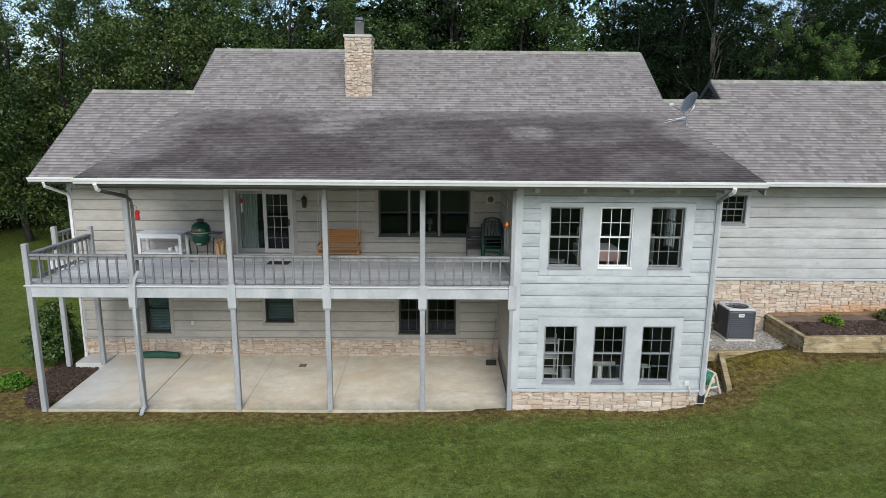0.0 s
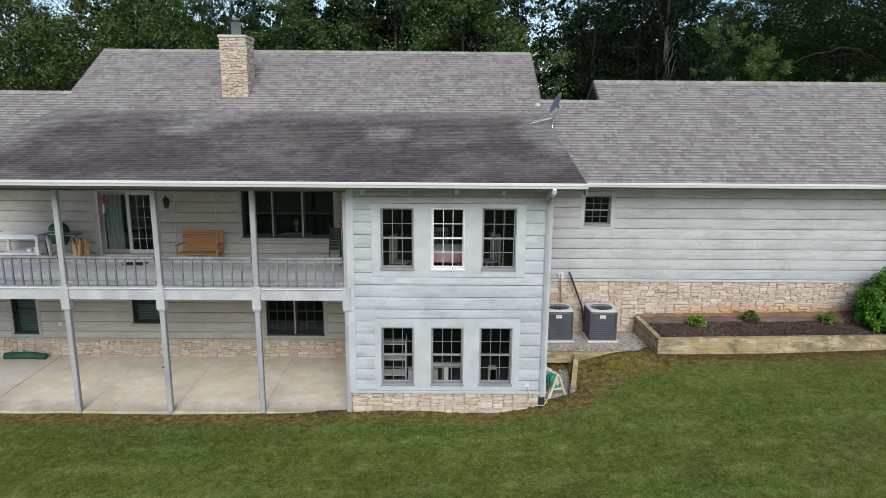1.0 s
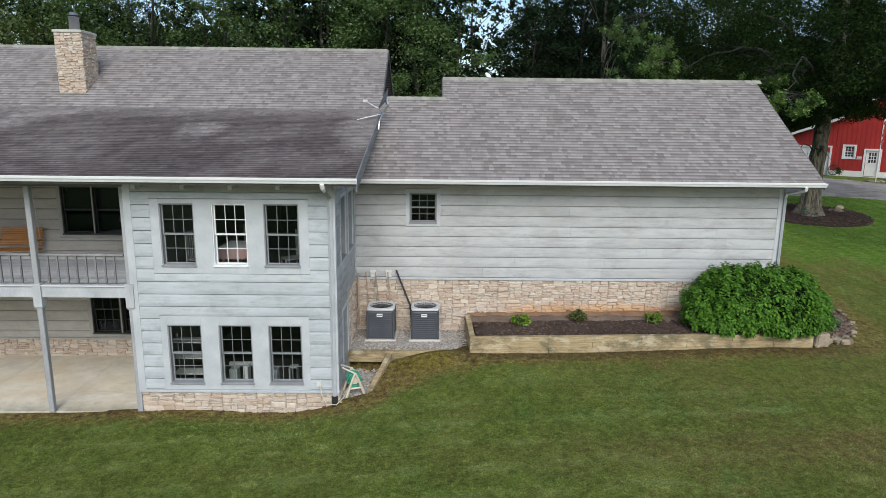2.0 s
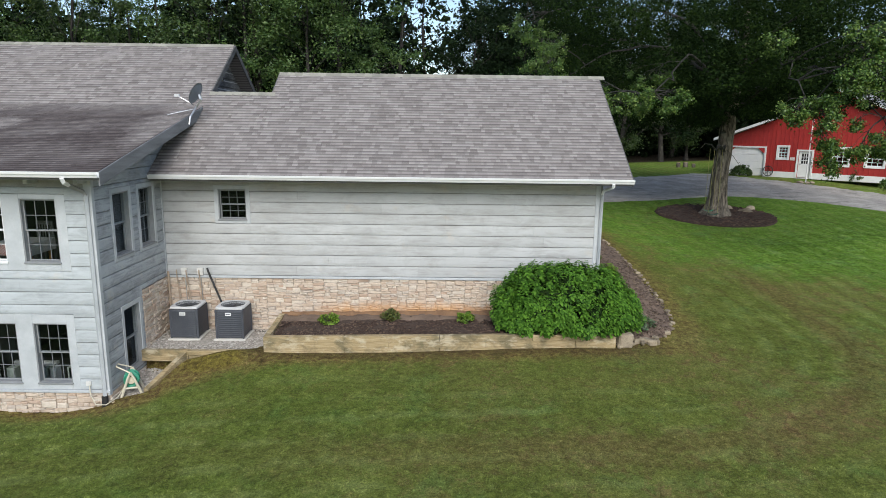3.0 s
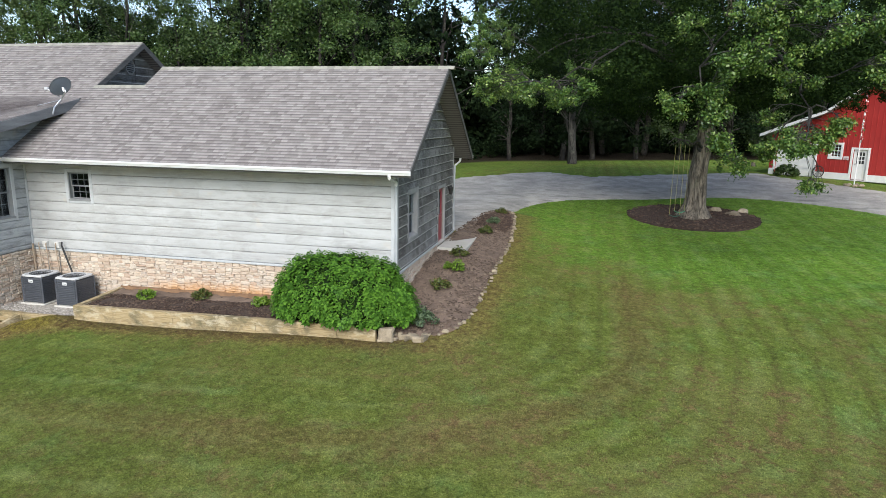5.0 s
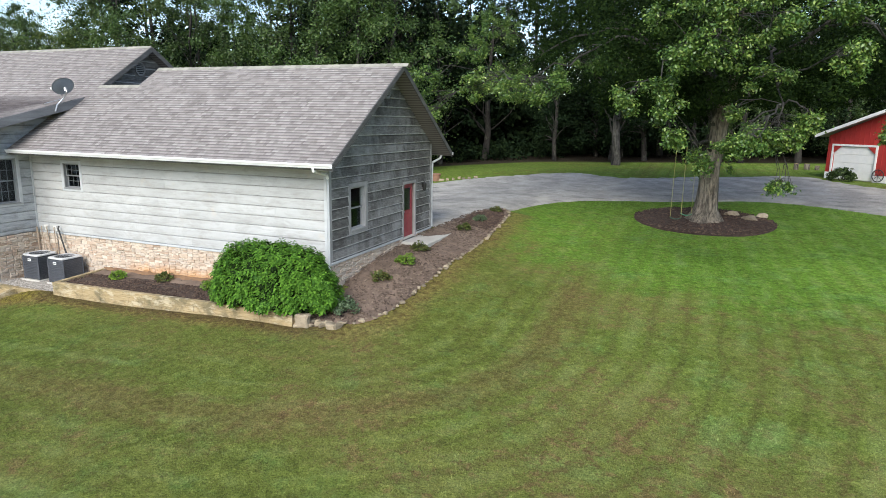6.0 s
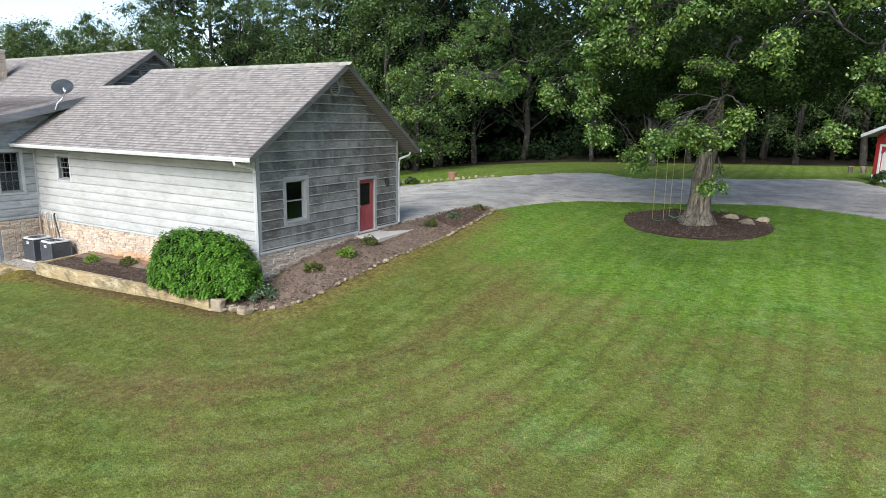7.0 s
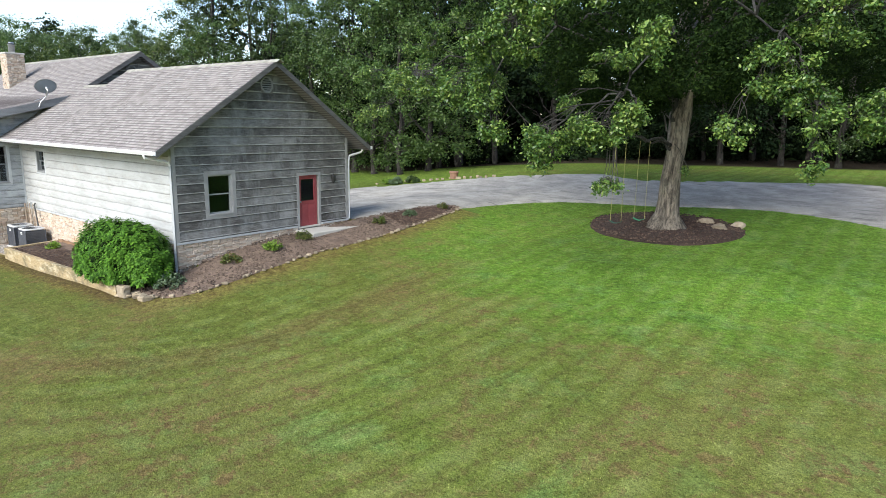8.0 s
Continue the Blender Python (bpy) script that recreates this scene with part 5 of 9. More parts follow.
part("corner_board", GARE.made(17.60, 17.73, 3.0, 6.35, 0.0, 0.055), M["trim_bare"], house)
part("corner_board", GARE.made(24.92, 25.05, 3.0, 6.3, 0.0, 0.055), M["trim_bare"], house)
part("water_table", GARE.made(17.6, 22.45, 2.98, 3.045, 0.0, 0.085), M["trim"], house)
part("water_table", GARE.made(23.61, 25.05, 2.98, 3.045, 0.0, 0.085), M["trim"], house)
lay_stones(w, GARE, 17.62, 22.45, 1.7, 2.98, size=0.95, seed=26, floor_at=lambda u: gz(19.6, u))
lay_stones(w, GARE, 23.61, 25.02, 2.5, 2.98, size=0.85, seed=27, floor_at=lambda u: gz(19.6, u))


def louvre_vent(F, u, v, r=0.27):
    """Eight-sided gable vent with slats."""
    bm = bmesh.new()
    ang = [math.pi / 8 + k * math.pi / 4 for k in range(8)]
    for i in range(8):
        a, b = ang[i], ang[(i + 1) % 8]
        ps = []
        for d in (0.0, 0.06):
            for (t, rr) in ((a, r), (b, r), (b, r - 0.05), (a, r - 0.05)):
                ps.append(F.at(u + rr * math.cos(t), v + rr * math.sin(t) * 1.1, d))
        hexa(bm, ps[:4], ps[4:])
    bmesh.ops.recalc_face_normals(bm, faces=bm.faces)
    vent = part("vent", bm, M["trim_bare"], house, "eight-sided louvred gable vent")
    bm = bmesh.new()
    back = [F.at(u + (r - 0.04) * math.cos(t), v + (r - 0.04) * math.sin(t) * 1.1, 0.004) for t in ang]
    front = [F.at(u + (r - 0.04) * math.cos(t), v + (r - 0.04) * math.sin(t) * 1.1, 0.016) for t in ang]
    lower, upper = [bm.verts.new(p) for p in back], [bm.verts.new(p) for p in front]
    bm.faces.new(lower)
    bm.faces.new(upper)
    for i in range(8):
        bm.faces.new((lower[i], lower[(i + 1) % 8], upper[(i + 1) % 8], upper[i]))
    bmesh.ops.recalc_face_normals(bm, faces=bm.faces)
    part("backing", bm, M["black"], vent)
    for k in range(-3, 4):
        z = v + k * 0.075
        half = min(r - 0.03, (r * 1.1 - abs(k * 0.075)) * 1.35)
        bm = bmesh.new()
        lo = [F.at(u - half, z - 0.012, 0.055), F.at(u + half, z - 0.012, 0.055), F.at(u + half, z + 0.022, 0.018), F.at(u - half, z + 0.022, 0.018)]
        hexa(bm, lo, [p + Vector((0, 0, 0.012)) for p in lo])
        bmesh.ops.recalc_face_normals(bm, faces=bm.faces)
        part("slat", bm, M["trim_bare"], vent)


louvre_vent(GARE, GR_Y, 8.15)


def side_door():
    """The faded red half-glazed door in the garage gable."""
    F = GARE
    bm = bmesh.new()
    for q in minus((22.45, 23.61, 2.93, 5.03), [(22.56, 23.50, 2.93, 4.92)]):
        F.block(bm, *q, 0.0, 0.055)
    door = part("door", bm, M["trim_bare"], house, "faded red half-glazed garage side door in grey casing")
    bm = bmesh.new()
    for q in minus((22.57, 23.49, 2.98, 4.91), [(22.72, 23.34, 3.95, 4.76)]):
        F.block(bm, *q, -0.09, -0.045)
    part("leaf", soften(bm, 0.004), M["door_red"], door)
    for a, b in ((22.70, 22.98), (23.07, 23.35)):
        part("panel", F.made(a, b, 3.12, 3.82, -0.05, -0.035, 0.012), M["door_red"], door)
    g = part("pane", F.made(22.72, 23.34, 3.95, 4.76, -0.075, -0.068, 0), M["glass"], door)
    g.visible_shadow = False
    bm = bmesh.new()
    bmesh.ops.create_uvsphere(bm, u_segments=10, v_segments=8, radius=0.035, matrix=Matrix.Translation(F.at(22.66, 3.93, 0.0)))
    part("handle", bm, M["steel"], door, "round metal knob", True)
    part("threshold", F.made(22.5, 23.56, 2.93, 2.98, -0.1, 0.09), M["concrete_grey"], door)


side_door()


def wall_lamp(F, u, v):
    bm = bmesh.new()
    lathe(bm, [(0.03, -0.16), (0.06, -0.13), (0.085, 0.08), (0.10, 0.09), (0.03, 0.16), (0.012, 0.2)], 8, F.at(u, v, 0.13))
    lamp = part("wall_lamp", bm, M["black"], house, "black lantern wall lamp")
    part("bracket", F.made(u - 0.04, u + 0.04, v - 0.02, v + 0.14, 0.03, 0.12), M["black"], lamp)


wall_lamp(GARE, 24.2, 4.72)
wall_lamp(SOUTH, -3.36, 5.25)

# gables above the lower ridges
MR_Y, MR_Z = 22.84, EAVE_Z + PITCH * (22.84 - EAVE_Y)
MAINE = Face((7.12, 0, 0), (0, 1, 0), (1, 0, 0))
bm = bmesh.new()
ps = [MAINE.at(17.66, 6.3), MAINE.at(28.2, 6.3), MAINE.at(MR_Y, MR_Z - 0.14)]
bm.faces.new([bm.verts.new(p) for p in ps])
bm.faces.new([bm.verts.new(p - MAINE.n * 0.1) for p in ps][::-1])
w = part("wall", bm, M["sheath"], house)
# the dark siding puts this gable's shade into its colour
side_boards(w, MAINE, 18, 28, 7.4, MR_Z - 0.2, [(22.32, 22.88, 8.78, 9.38)], origin=COURSE0, limit=lambda v: (MR_Y - (MR_Z - 0.15 - v) / PITCH, MR_Y + (MR_Z - 0.15 - v) / PITCH), seed=12, material="siding_bare")
louvre_vent(MAINE, 22.6, 9.08)
GARW = Face((9.85, 0, 0), (0, -1, 0), (-1, 0, 0))
bm = bmesh.new()
ps = [GARW.at(-24.9, 6.3), GARW.at(-17.66, 6.3), GARW.at(-GR_Y, GR_Z - 0.14)]
bm.faces.new([bm.verts.new(p) for p in ps])
bm.faces.new([bm.verts.new(p - GARW.n * 0.1) for p in ps][::-1])
w = part("wall", bm, M["sheath"], house)
side_boards(w, GARW, -24.9, -17.7, 7.9, GR_Z - 0.2, origin=COURSE0, limit=lambda v: (-GR_Y - (GR_Z - 0.15 - v) / PITCH, -GR_Y + (GR_Z - 0.15 - v) / PITCH), seed=13, material="siding_bare")
# rear and west walls, plain
bm = bmesh.new()
box(bm, -10.1, 17.66, 0.3, -9.95, 23.5, 6.3)
box(bm, -10.1, 23.4, 0.3, -7.0, 23.5, 6.3)
box(bm, -7.1, 23.5, 0.3, -7.0, 28.2, 6.3)
box(bm, -7.0, 28.1, 0.3, 7.1, 28.2, 6.3)
box(bm, 7.02, 24.9, 0.3, 7.12, 28.1, 6.3)
box(bm, 7.1, 24.85, 0.8, 19.2, 25.0, 6.3)
part("wall", bm, M["trim"], house)

# rooms behind the windows, their dimness put into the wall colour
bm = bmesh.new()
box(bm, 2.5, 14.35, 3.50, 6.8, 21.9, 3.63)
box(bm, 2.5, 14.35, 0.36, 6.8, 17.85, 0.46)
box(bm, 2.5, 14.35, 6.05, 6.8, 17.85, 6.12)
gar = bmesh.new()
box(gar, 7.2, 17.9, 2.75, 19.05, 24.8, 2.85)
box(gar, 7.2, 21.5, 2.85, 19.0, 21.6, 6.0)
box(gar, 7.2, 17.9, 5.7, 19.0, 21.5, 5.8)
box(gar, 7.15, 17.85, 2.85, 7.25, 24.8, 5.8)
box(gar, 13.0, 21.6, 2.85, 13.1, 24.8, 6.0)
den = bmesh.new()
box(den, -9.9, 17.85, 3.30, 2.3, 27.6, 3.45)
box(den, -9.9, 27.6, 0.3, 6.9, 27.7, 6.3)
box(den, -9.9, 17.85, 0.36, 6.8, 27.6, 0.46)
box(den, 2.32, 17.85, 0.46, 2.42, 27.6, 6.0)
box(den, -9.9, 17.85, 6.0, 6.8, 27.6, 6.1)
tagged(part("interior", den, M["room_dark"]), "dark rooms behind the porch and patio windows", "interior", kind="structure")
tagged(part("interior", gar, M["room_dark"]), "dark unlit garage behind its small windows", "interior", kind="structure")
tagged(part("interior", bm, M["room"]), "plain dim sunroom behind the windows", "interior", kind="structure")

# ---- roofs ----
def slope_axes(k):
    s = Vector((0, 1, k)).normalized()
    return Vector((1, 0, 0)), s, Vector((1, 0, 0)).cross(s)


def roof_slab(bm, x0, x1, y0, y1, zf, t=0.15):
    za, zb = zf(y0), zf(y1)
    hexa(bm, [(x0, y0, za - t), (x1, y0, za - t), (x1, y1, zb - t), (x0, y1, zb - t)], [(x0, y0, za), (x1, y0, za), (x1, y1, zb), (x0, y1, zb)])


X_W, X_M0, X_M1, X_G, X_E = -10.62, -7.42, 7.62, 9.54, 19.87
LW_Y, CN_Y = 20.50, 20.25


def north_z(ridge_y):
    return lambda y: roof_z(ridge_y) - PITCH * (y - ridge_y)


bm = bmesh.new()
roof_slab(bm, X_W, X_M0, EAVE_Y, LW_Y, roof_z)
roof_slab(bm, X_W, X_M0, LW_Y, 24.2, north_z(LW_Y))
main_roof = part("roof", bm, M["shingle"], house, "grey-brown asphalt shingle roof of the west wing")
bm = bmesh.new()
roof_slab(bm, X_M0, X_M1, 18.9, MR_Y, roof_z)
roof_slab(bm, X_M0, X_M1, MR_Y, 29.08, north_z(MR_Y))
upper_roof = part("roof", bm, M["shingle"], house, "grey-brown asphalt shingle main gable roof")
bm = bmesh.new()
roof_slab(bm, 7.06, X_M1, EAVE_Y, 18.88, roof_z)
roof_slab(bm, X_M1, X_G, EAVE_Y, CN_Y, roof_z)
roof_slab(bm, X_M1, X_G, CN_Y, 23.7, north_z(CN_Y))
roof_slab(bm, X_G, X_E, EAVE_Y, GR_Y, roof_z)
roof_slab(bm, X_G, X_E, GR_Y, 25.75, north_z(GR_Y))
gar_roof = part("roof", bm, M["shingle"], house, "grey-brown asphalt shingle garage gable roof")
bm = bmesh.new()
roof_slab(bm, X_M0, X_M1, SHED_Y0, SHED_Y1, shed_z)
shed_roof = part("roof", bm, M["shingle_dark"], house, "dark algae-stained shingle porch roof of low pitch")

# ridge caps
def ridge_cap(x0, x1, y, k, parent):
    x = x0
    me = None
    z = roof_z(y)
    while x < x1 - 0.05:
        if me is None:
            bm = bmesh.new()
            w, l = 0.15, 0.27
            vs = [bm.verts.new(p) for p in ((0, -w, -w * k + 0.016), (0, 0, 0.03), (0, w, -w * k + 0.016), (l, -w, -w * k + 0.006), (l, 0, 0.02), (l, w, -w * k + 0.006), (0, -w, -w * k - 0.004), (0, w, -w * k - 0.004))]
            for f in ((0, 3, 4, 1), (1, 4, 5, 2), (6, 0, 1, 2, 7)):
                bm.faces.new([vs[i] for i in f])
            bmesh.ops.recalc_face_normals(bm, faces=bm.faces)
            me = bpy.data.meshes.new("ridge_cap")
            bm.to_mesh(me)
            bm.free()
            me.materials.append(M["ridge"])
        piece("ridge_cap", me, parent, Matrix.Translation((x, y, z + 0.006)))
        x += 0.25


ridge_cap(X_W, X_M0, LW_Y, PITCH, main_roof)
ridge_cap(X_M0, X_M1, MR_Y, PITCH, upper_roof)
ridge_cap(X_M1, X_G, CN_Y, PITCH, gar_roof)
ridge_cap(X_G, X_E, GR_Y, PITCH, gar_roof)


# fascias, rakes and gutters
def rake(x, y0, y1, zf, h=0.2, t=0.035, outward=1, lift=0.0, material="fascia"):
    bm = bmesh.new()
    x0, x1 = (x, x + t) if outward > 0 else (x - t, x)
    a, b = zf(y0) + lift, zf(y1) + lift
    hexa(bm, [(x0, y0, a - h), (x1, y0, a - h), (x1, y1, b - h), (x0, y1, b - h)], [(x0, y0, a), (x1, y0, a), (x1, y1, b), (x0, y1, b)])
    bmesh.ops.recalc_face_normals(bm, faces=bm.faces)
    part("rake_board", soften(bm, 0.006), M[material], house)


rake(X_E, EAVE_Y, GR_Y, roof_z)
rake(X_E, GR_Y, 25.75, north_z(GR_Y))
rake(X_M1, SHED_Y0, SHED_Y1 - 0.15, shed_z, 0.30, material="rake_worn")
rake(X_M1, CN_Y - 0.05, MR_Y, roof_z, 0.22)
rake(X_M1, MR_Y, 27.5, north_z(MR_Y), 0.22)
rake(X_G, CN_Y, GR_Y, roof_z, 0.2, outward=-1)
rake(X_G, GR_Y, 23, north_z(GR_Y), 0.2, outward=-1)
rake(X_W, EAVE_Y, LW_Y, roof_z, 0.2, outward=-1)
rake(X_M0, LW_Y, MR_Y, roof_z, 0.2, outward=-1)
rake(X_M0, SHED_Y0, SHED_Y1 - 0.15, shed_z, 0.22, outward=-1)


def gutter(x0, x1, y, z):
    """White K-style gutter with its back board."""
    prof = [(0.0, 0.0), (0.0, -0.115), (-0.075, -0.115), (-0.095, -0.07), (-0.115, -0.045), (-0.125, 0.0), (-0.113, 0.0), (-0.10, -0.04), (-0.07, -0.10), (-0.01, -0.10), (-0.01, 0.0)]
    bm = bmesh.new()
    a = [bm.verts.new((x0, y + dy, z + dz)) for dy, dz in prof]
    b = [bm.verts.new((x1, y + dy, z + dz)) for dy, dz in prof]
    for i in range(len(prof)):
        j = (i + 1) % len(prof)
        bm.faces.new((a[i], a[j], b[j], b[i]))
    for ring in (a, b):
        bm.faces.new(ring)
    bmesh.ops.recalc_face_normals(bm, faces=bm.faces)
    g = part("gutter", bm, M["white"], house, "white metal eaves gutter")
    bm = bmesh.new()
    box(bm, x0 + 0.01, y + 0.003, z - 0.17, x1 - 0.01, y + 0.03, z - 0.008)
    part("fascia_board", bm, M["fascia"], g)
    return g


gutter(X_M0, X_M1 + 0.03, SHED_Y0 - 0.005, SHED_Z0 - 0.005)
gutter(X_W, X_M0 - 0.1, EAVE_Y - 0.005, EAVE_Z - 0.005)
gutter(7.10, X_E + 0.03, EAVE_Y - 0.005, EAVE_Z - 0.005)
bm = bmesh.new()
box(bm, X_M1, 25.75, EAVE_Z - 0.13, X_E + 0.03, 25.86, EAVE_Z - 0.01)
part("gutter", bm, M["white"], house)


def downspout(pts, material="white", r=0.042):
    bm = bmesh.new()
    tube(bm, pts, r, 4)
    d = part("downspout", bm, M[material], house, "metal downspout")
    return d


downspout([(6.92, 13.30, 6.15), (6.92, 13.34, 6.06), (6.92, 13.52, 5.99)], r=0.05)
downspout([(6.92, 13.50, 6.0), (6.93, 14.02, 5.80), (6.95, 14.06, 5.70)], "trim_bare", 0.048)
downspout([(6.95, 14.06, 5.72), (6.95, 14.06, 0.98)], "trim", 0.05)
bm = tubes(([(6.95, 14.06, 0.99), (6.95, 14.04, 0.72), (6.95, 13.86, 0.60)], 0.075), seg=8)
part("downspout_boot", bm, M["black"], house, "black plastic drain boot")
downspout([(-6.95, 13.3, 6.15), (-6.95, 13.36, 6.04), (-6.93, 13.44, 6.0)], "white", 0.045)
# upper run coloured dark, taking in the shaded side of the post
downspout([(-6.93, 13.43, 6.0), (-6.72, 14.10, 5.8), (-6.67, 14.24, 5.7), (-6.665, 14.27, 5.55), (-6.665, 14.27, 4.0)], "fascia", 0.043)
downspout([(-6.665, 14.27, 4.0), (-6.68, 14.08, 3.85), (-6.70, 14.04, 3.62), (-6.70, 14.03, 3.1), (-6.72, 14.06, 0.62), (-6.70, 13.85, 0.52)], "trim_deck", 0.045)
downspout([(-10.2, 16.72, 5.84), (-10.2, 16.76, 5.74), (-10.06, 17.52, 5.45), (-10.05, 17.58, 5.3), (-10.05, 17.58, 0.7), (-9.95, 17.4, 0.62)], "white", 0.045)
downspout([(19.35, 16.72, 5.86), (19.35, 16.74, 5.78), (19.30, 17.5, 5.62), (19.28, 17.56, 5.5)], "white", 0.042)
downspout([(19.28, 17.56, 5.52), (19.28, 17.56, 2.1)], "trim", 0.042)
downspout([(19.4, 25.8, 5.85), (19.4, 25.7, 5.72), (19.32, 25.12, 5.58)], "white", 0.045)
downspout([(19.32, 25.13, 5.59), (19.32, 25.09, 5.4), (19.32, 25.09, 3.05)], "trim", 0.04)


# ---- chimney ----
def chimney():
    x0, x1, y0, y1, top = -2.50, -1.68, 20.28, 21.15, 10.10
    bm = bmesh.new()
    box(bm, x0 + 0.04, y0 + 0.04, 7.9, x1 - 0.04, y1 - 0.04, top)
    ch = part("chimney", bm, M["mortar"], house, "tan stacked-stone chimney")
    for i, (F, a, b) in enumerate(((Face((0, y0 + 0.04, 0), (1, 0, 0), (0, -1, 0)), x0, x1), (Face((x1 - 0.04, 0, 0), (0, 1, 0), (1, 0, 0)), y0, y1), (Face((x0 + 0.04, 0, 0), (0, -1, 0), (-1, 0, 0)), -y1, -y0))):
        base = 8.2 if i == 0 else 8.25
        lay_stones(ch, F, a, b, base, top, size=0.75, seed=31 + i)
    part("cap", bbox(x0 - 0.04, y0 - 0.04, top, x1 + 0.04, y1 + 0.04, top + 0.09, 0.02), M["concrete_grey"], ch)
    bm = bmesh.new()
    lathe(bm, [(0.15, 0), (0.15, 0.40), (0.165, 0.40), (0.165, 0.44), (0.12, 0.46), (0.12, 0.56)], 16, (-2.08, 20.72, top + 0.09))
    part("flue", bm, M["steel"], ch, "galvanised flue pipe", True)
    bm = bmesh.new()
    lathe(bm, [(0.20, 0.0), (0.21, 0.02), (0.06, 0.07)], 16, (-2.08, 20.72, top + 0.53))
    part("flue_cap", bm, M["black"], ch, "dark round rain cap")
    bm = bmesh.new()
    box(bm, x0 - 0.10, y0 - 0.10, roof_z(y0 - 0.1) + 0.006, x1 + 0.10, y0 - 0.0, roof_z(y0 - 0.1) + 0.03)
    part("flashing", bm, M["fascia"], ch)


chimney()

# ---- patio, deck and what stands on them ----
def patio_z(y):
    return 0.50 + 0.03 * (y - 14.2)


def patio():
    slabs = [(-9.15, -6.91), (-6.885, -4.393), (-4.388, -2.193), (-2.188, 0.057), (0.062, 2.28)]
    root = None
    for a, b in slabs:
        bm = bmesh.new()
        hexa(bm, [(a, 14.18, 0.2), (b, 14.18, 0.2), (b, 17.66, 0.2), (a, 17.66, 0.2)], [(a, 14.18, patio_z(14.18)), (b, 14.18, patio_z(14.18)), (b, 17.66, patio_z(17.66)), (a, 17.66, patio_z(17.66))])
        soften(bm, 0.008)
        ob = part("slab" if root else "patio", bm, M["concrete"], root)
        if root is None:
            root = tagged(ob, "buff concrete patio slab with sawn joints under the deck", "patio", kind="structure")
    bm = bmesh.new()
    box(bm, -10.0, 16.9, 0.2, -9.17, 17.6, 0.62)
    part("slab", soften(bm, 0.01), M["concrete"], root)


patio()
DECK_Z = 3.68
deck = thing("deck", "weathered grey painted wooden deck raised on square posts", "deck")
# joists, beam and floor boards
bm = bmesh.new()
for i in range(29):
    x = -9.1 + i * 0.405
    box(bm, x - 0.02, 14.24, 3.42, x + 0.02, 17.6, 3.64)
part("joists", bm, M["rail"], deck)
part("beam", bbox(-9.20, 14.115, 3.38, 2.26, 14.20, 3.645, 0.008), M["trim_deck"], deck, "pale grey painted front beam")
part("beam", bbox(-9.25, 14.24, 3.38, -9.17, 16.86, 3.645, 0.008), M["trim_deck"], deck)
me = None
y = 14.08
while y < 17.6:
    bm = bbox(-9.29, y, DECK_Z - 0.03, 2.28, y + 0.136, DECK_Z, 0.005)
    part("floor_board", bm, M["deck_grey"], deck)
    y += 0.142
bm = bmesh.new()
box(bm, -10.35, 16.75, 3.38, -9.32, 20.5, 3.66)
part("walkway", bm, M["deck_grey"], deck)


def shed_soffit(y):
    return SHED_Z0 + SHED_K * (y - SHED_Y0) - 0.15


def post(x, y, top, base, h=0.063, sleeve=True):
    bm = bmesh.new()
    box(bm, x - h, y - h, base, x + h, y + h, top)
    p = part("post", soften(bm, 0.012), M["post"], deck)
    if sleeve:
        bm = bmesh.new()
        z0, z1 = 3.10, 3.72
        k = h + 0.035
        box(bm, x - k, y - k, z0 + 0.06, x + k, y + k, z1)
        hexa(bm, [(x - h - 0.004, y - h - 0.004, z0), (x + h + 0.004, y - h - 0.004, z0), (x + h + 0.004, y + h + 0.004, z0), (x - h - 0.004, y + h + 0.004, z0)], [(x - k, y - k, z0 + 0.06), (x + k, y - k, z0 + 0.06), (x + k, y + k, z0 + 0.06), (x - k, y + k, z0 + 0.06)])
        part("sleeve", bm, M["trim_deck"], p)
    return p


POSTS = [-6.76, -4.42, -2.17, 0.10, 2.24]
for x in POSTS:
    post(x, 14.17, shed_soffit(14.17), patio_z(14.2))
post(-9.2, 14.17, 4.66, 0.45, sleeve=False)
post(-9.2, 16.95, 4.62, 0.55, sleeve=False)
post(-10.2, 16.95, 4.60, 0.5, sleeve=False)
part("beam", bbox(-7.3, 14.10, 5.98, 2.3, 14.24, 6.27, 0.008), M["header"], deck, "header beam under the porch eaves, coloured dark as shade")
BAL = None


def railing(p, q, top=4.42, bottom=3.76):
    """Rails and square balusters from post to post."""
    global BAL
    p, q = Vector(p), Vector(q)
    d = (q - p)
    n = max(2, round(d.length / 0.222))
    side = Vector((-d.y, d.x, 0)).normalized()
    bm = bmesh.new()
    for (z0, z1, k) in ((top - 0.045, top, 0.06), ):
        a = [p + side * k, p - side * k, q - side * k, q + side * k]
        hexa(bm, [(v.x, v.y, z0) for v in a], [(v.x, v.y, z1) for v in a])
    bmesh.ops.recalc_face_normals(bm, faces=bm.faces)
    rl = part("railing", soften(bm, 0.006), M["rail"], deck)
    bm = bmesh.new()
    for (z0, z1) in ((top - 0.13, top - 0.047), (bottom, bottom + 0.07)):
        a = [p + side * 0.02, p - side * 0.02, q - side * 0.02, q + side * 0.02]
        hexa(bm, [(v.x, v.y, z0) for v in a], [(v.x, v.y, z1) for v in a])
    bmesh.ops.recalc_face_normals(bm, faces=bm.faces)
    part("rail", bm, M["rail"], rl)
    if BAL is None:
        bm = bbox(-0.019, -0.019, 0, 0.019, 0.019, 0.68, 0.003)
        BAL = bpy.data.meshes.new("baluster")
        bm.to_mesh(BAL)
        bm.free()
        BAL.materials.append(M["baluster"])
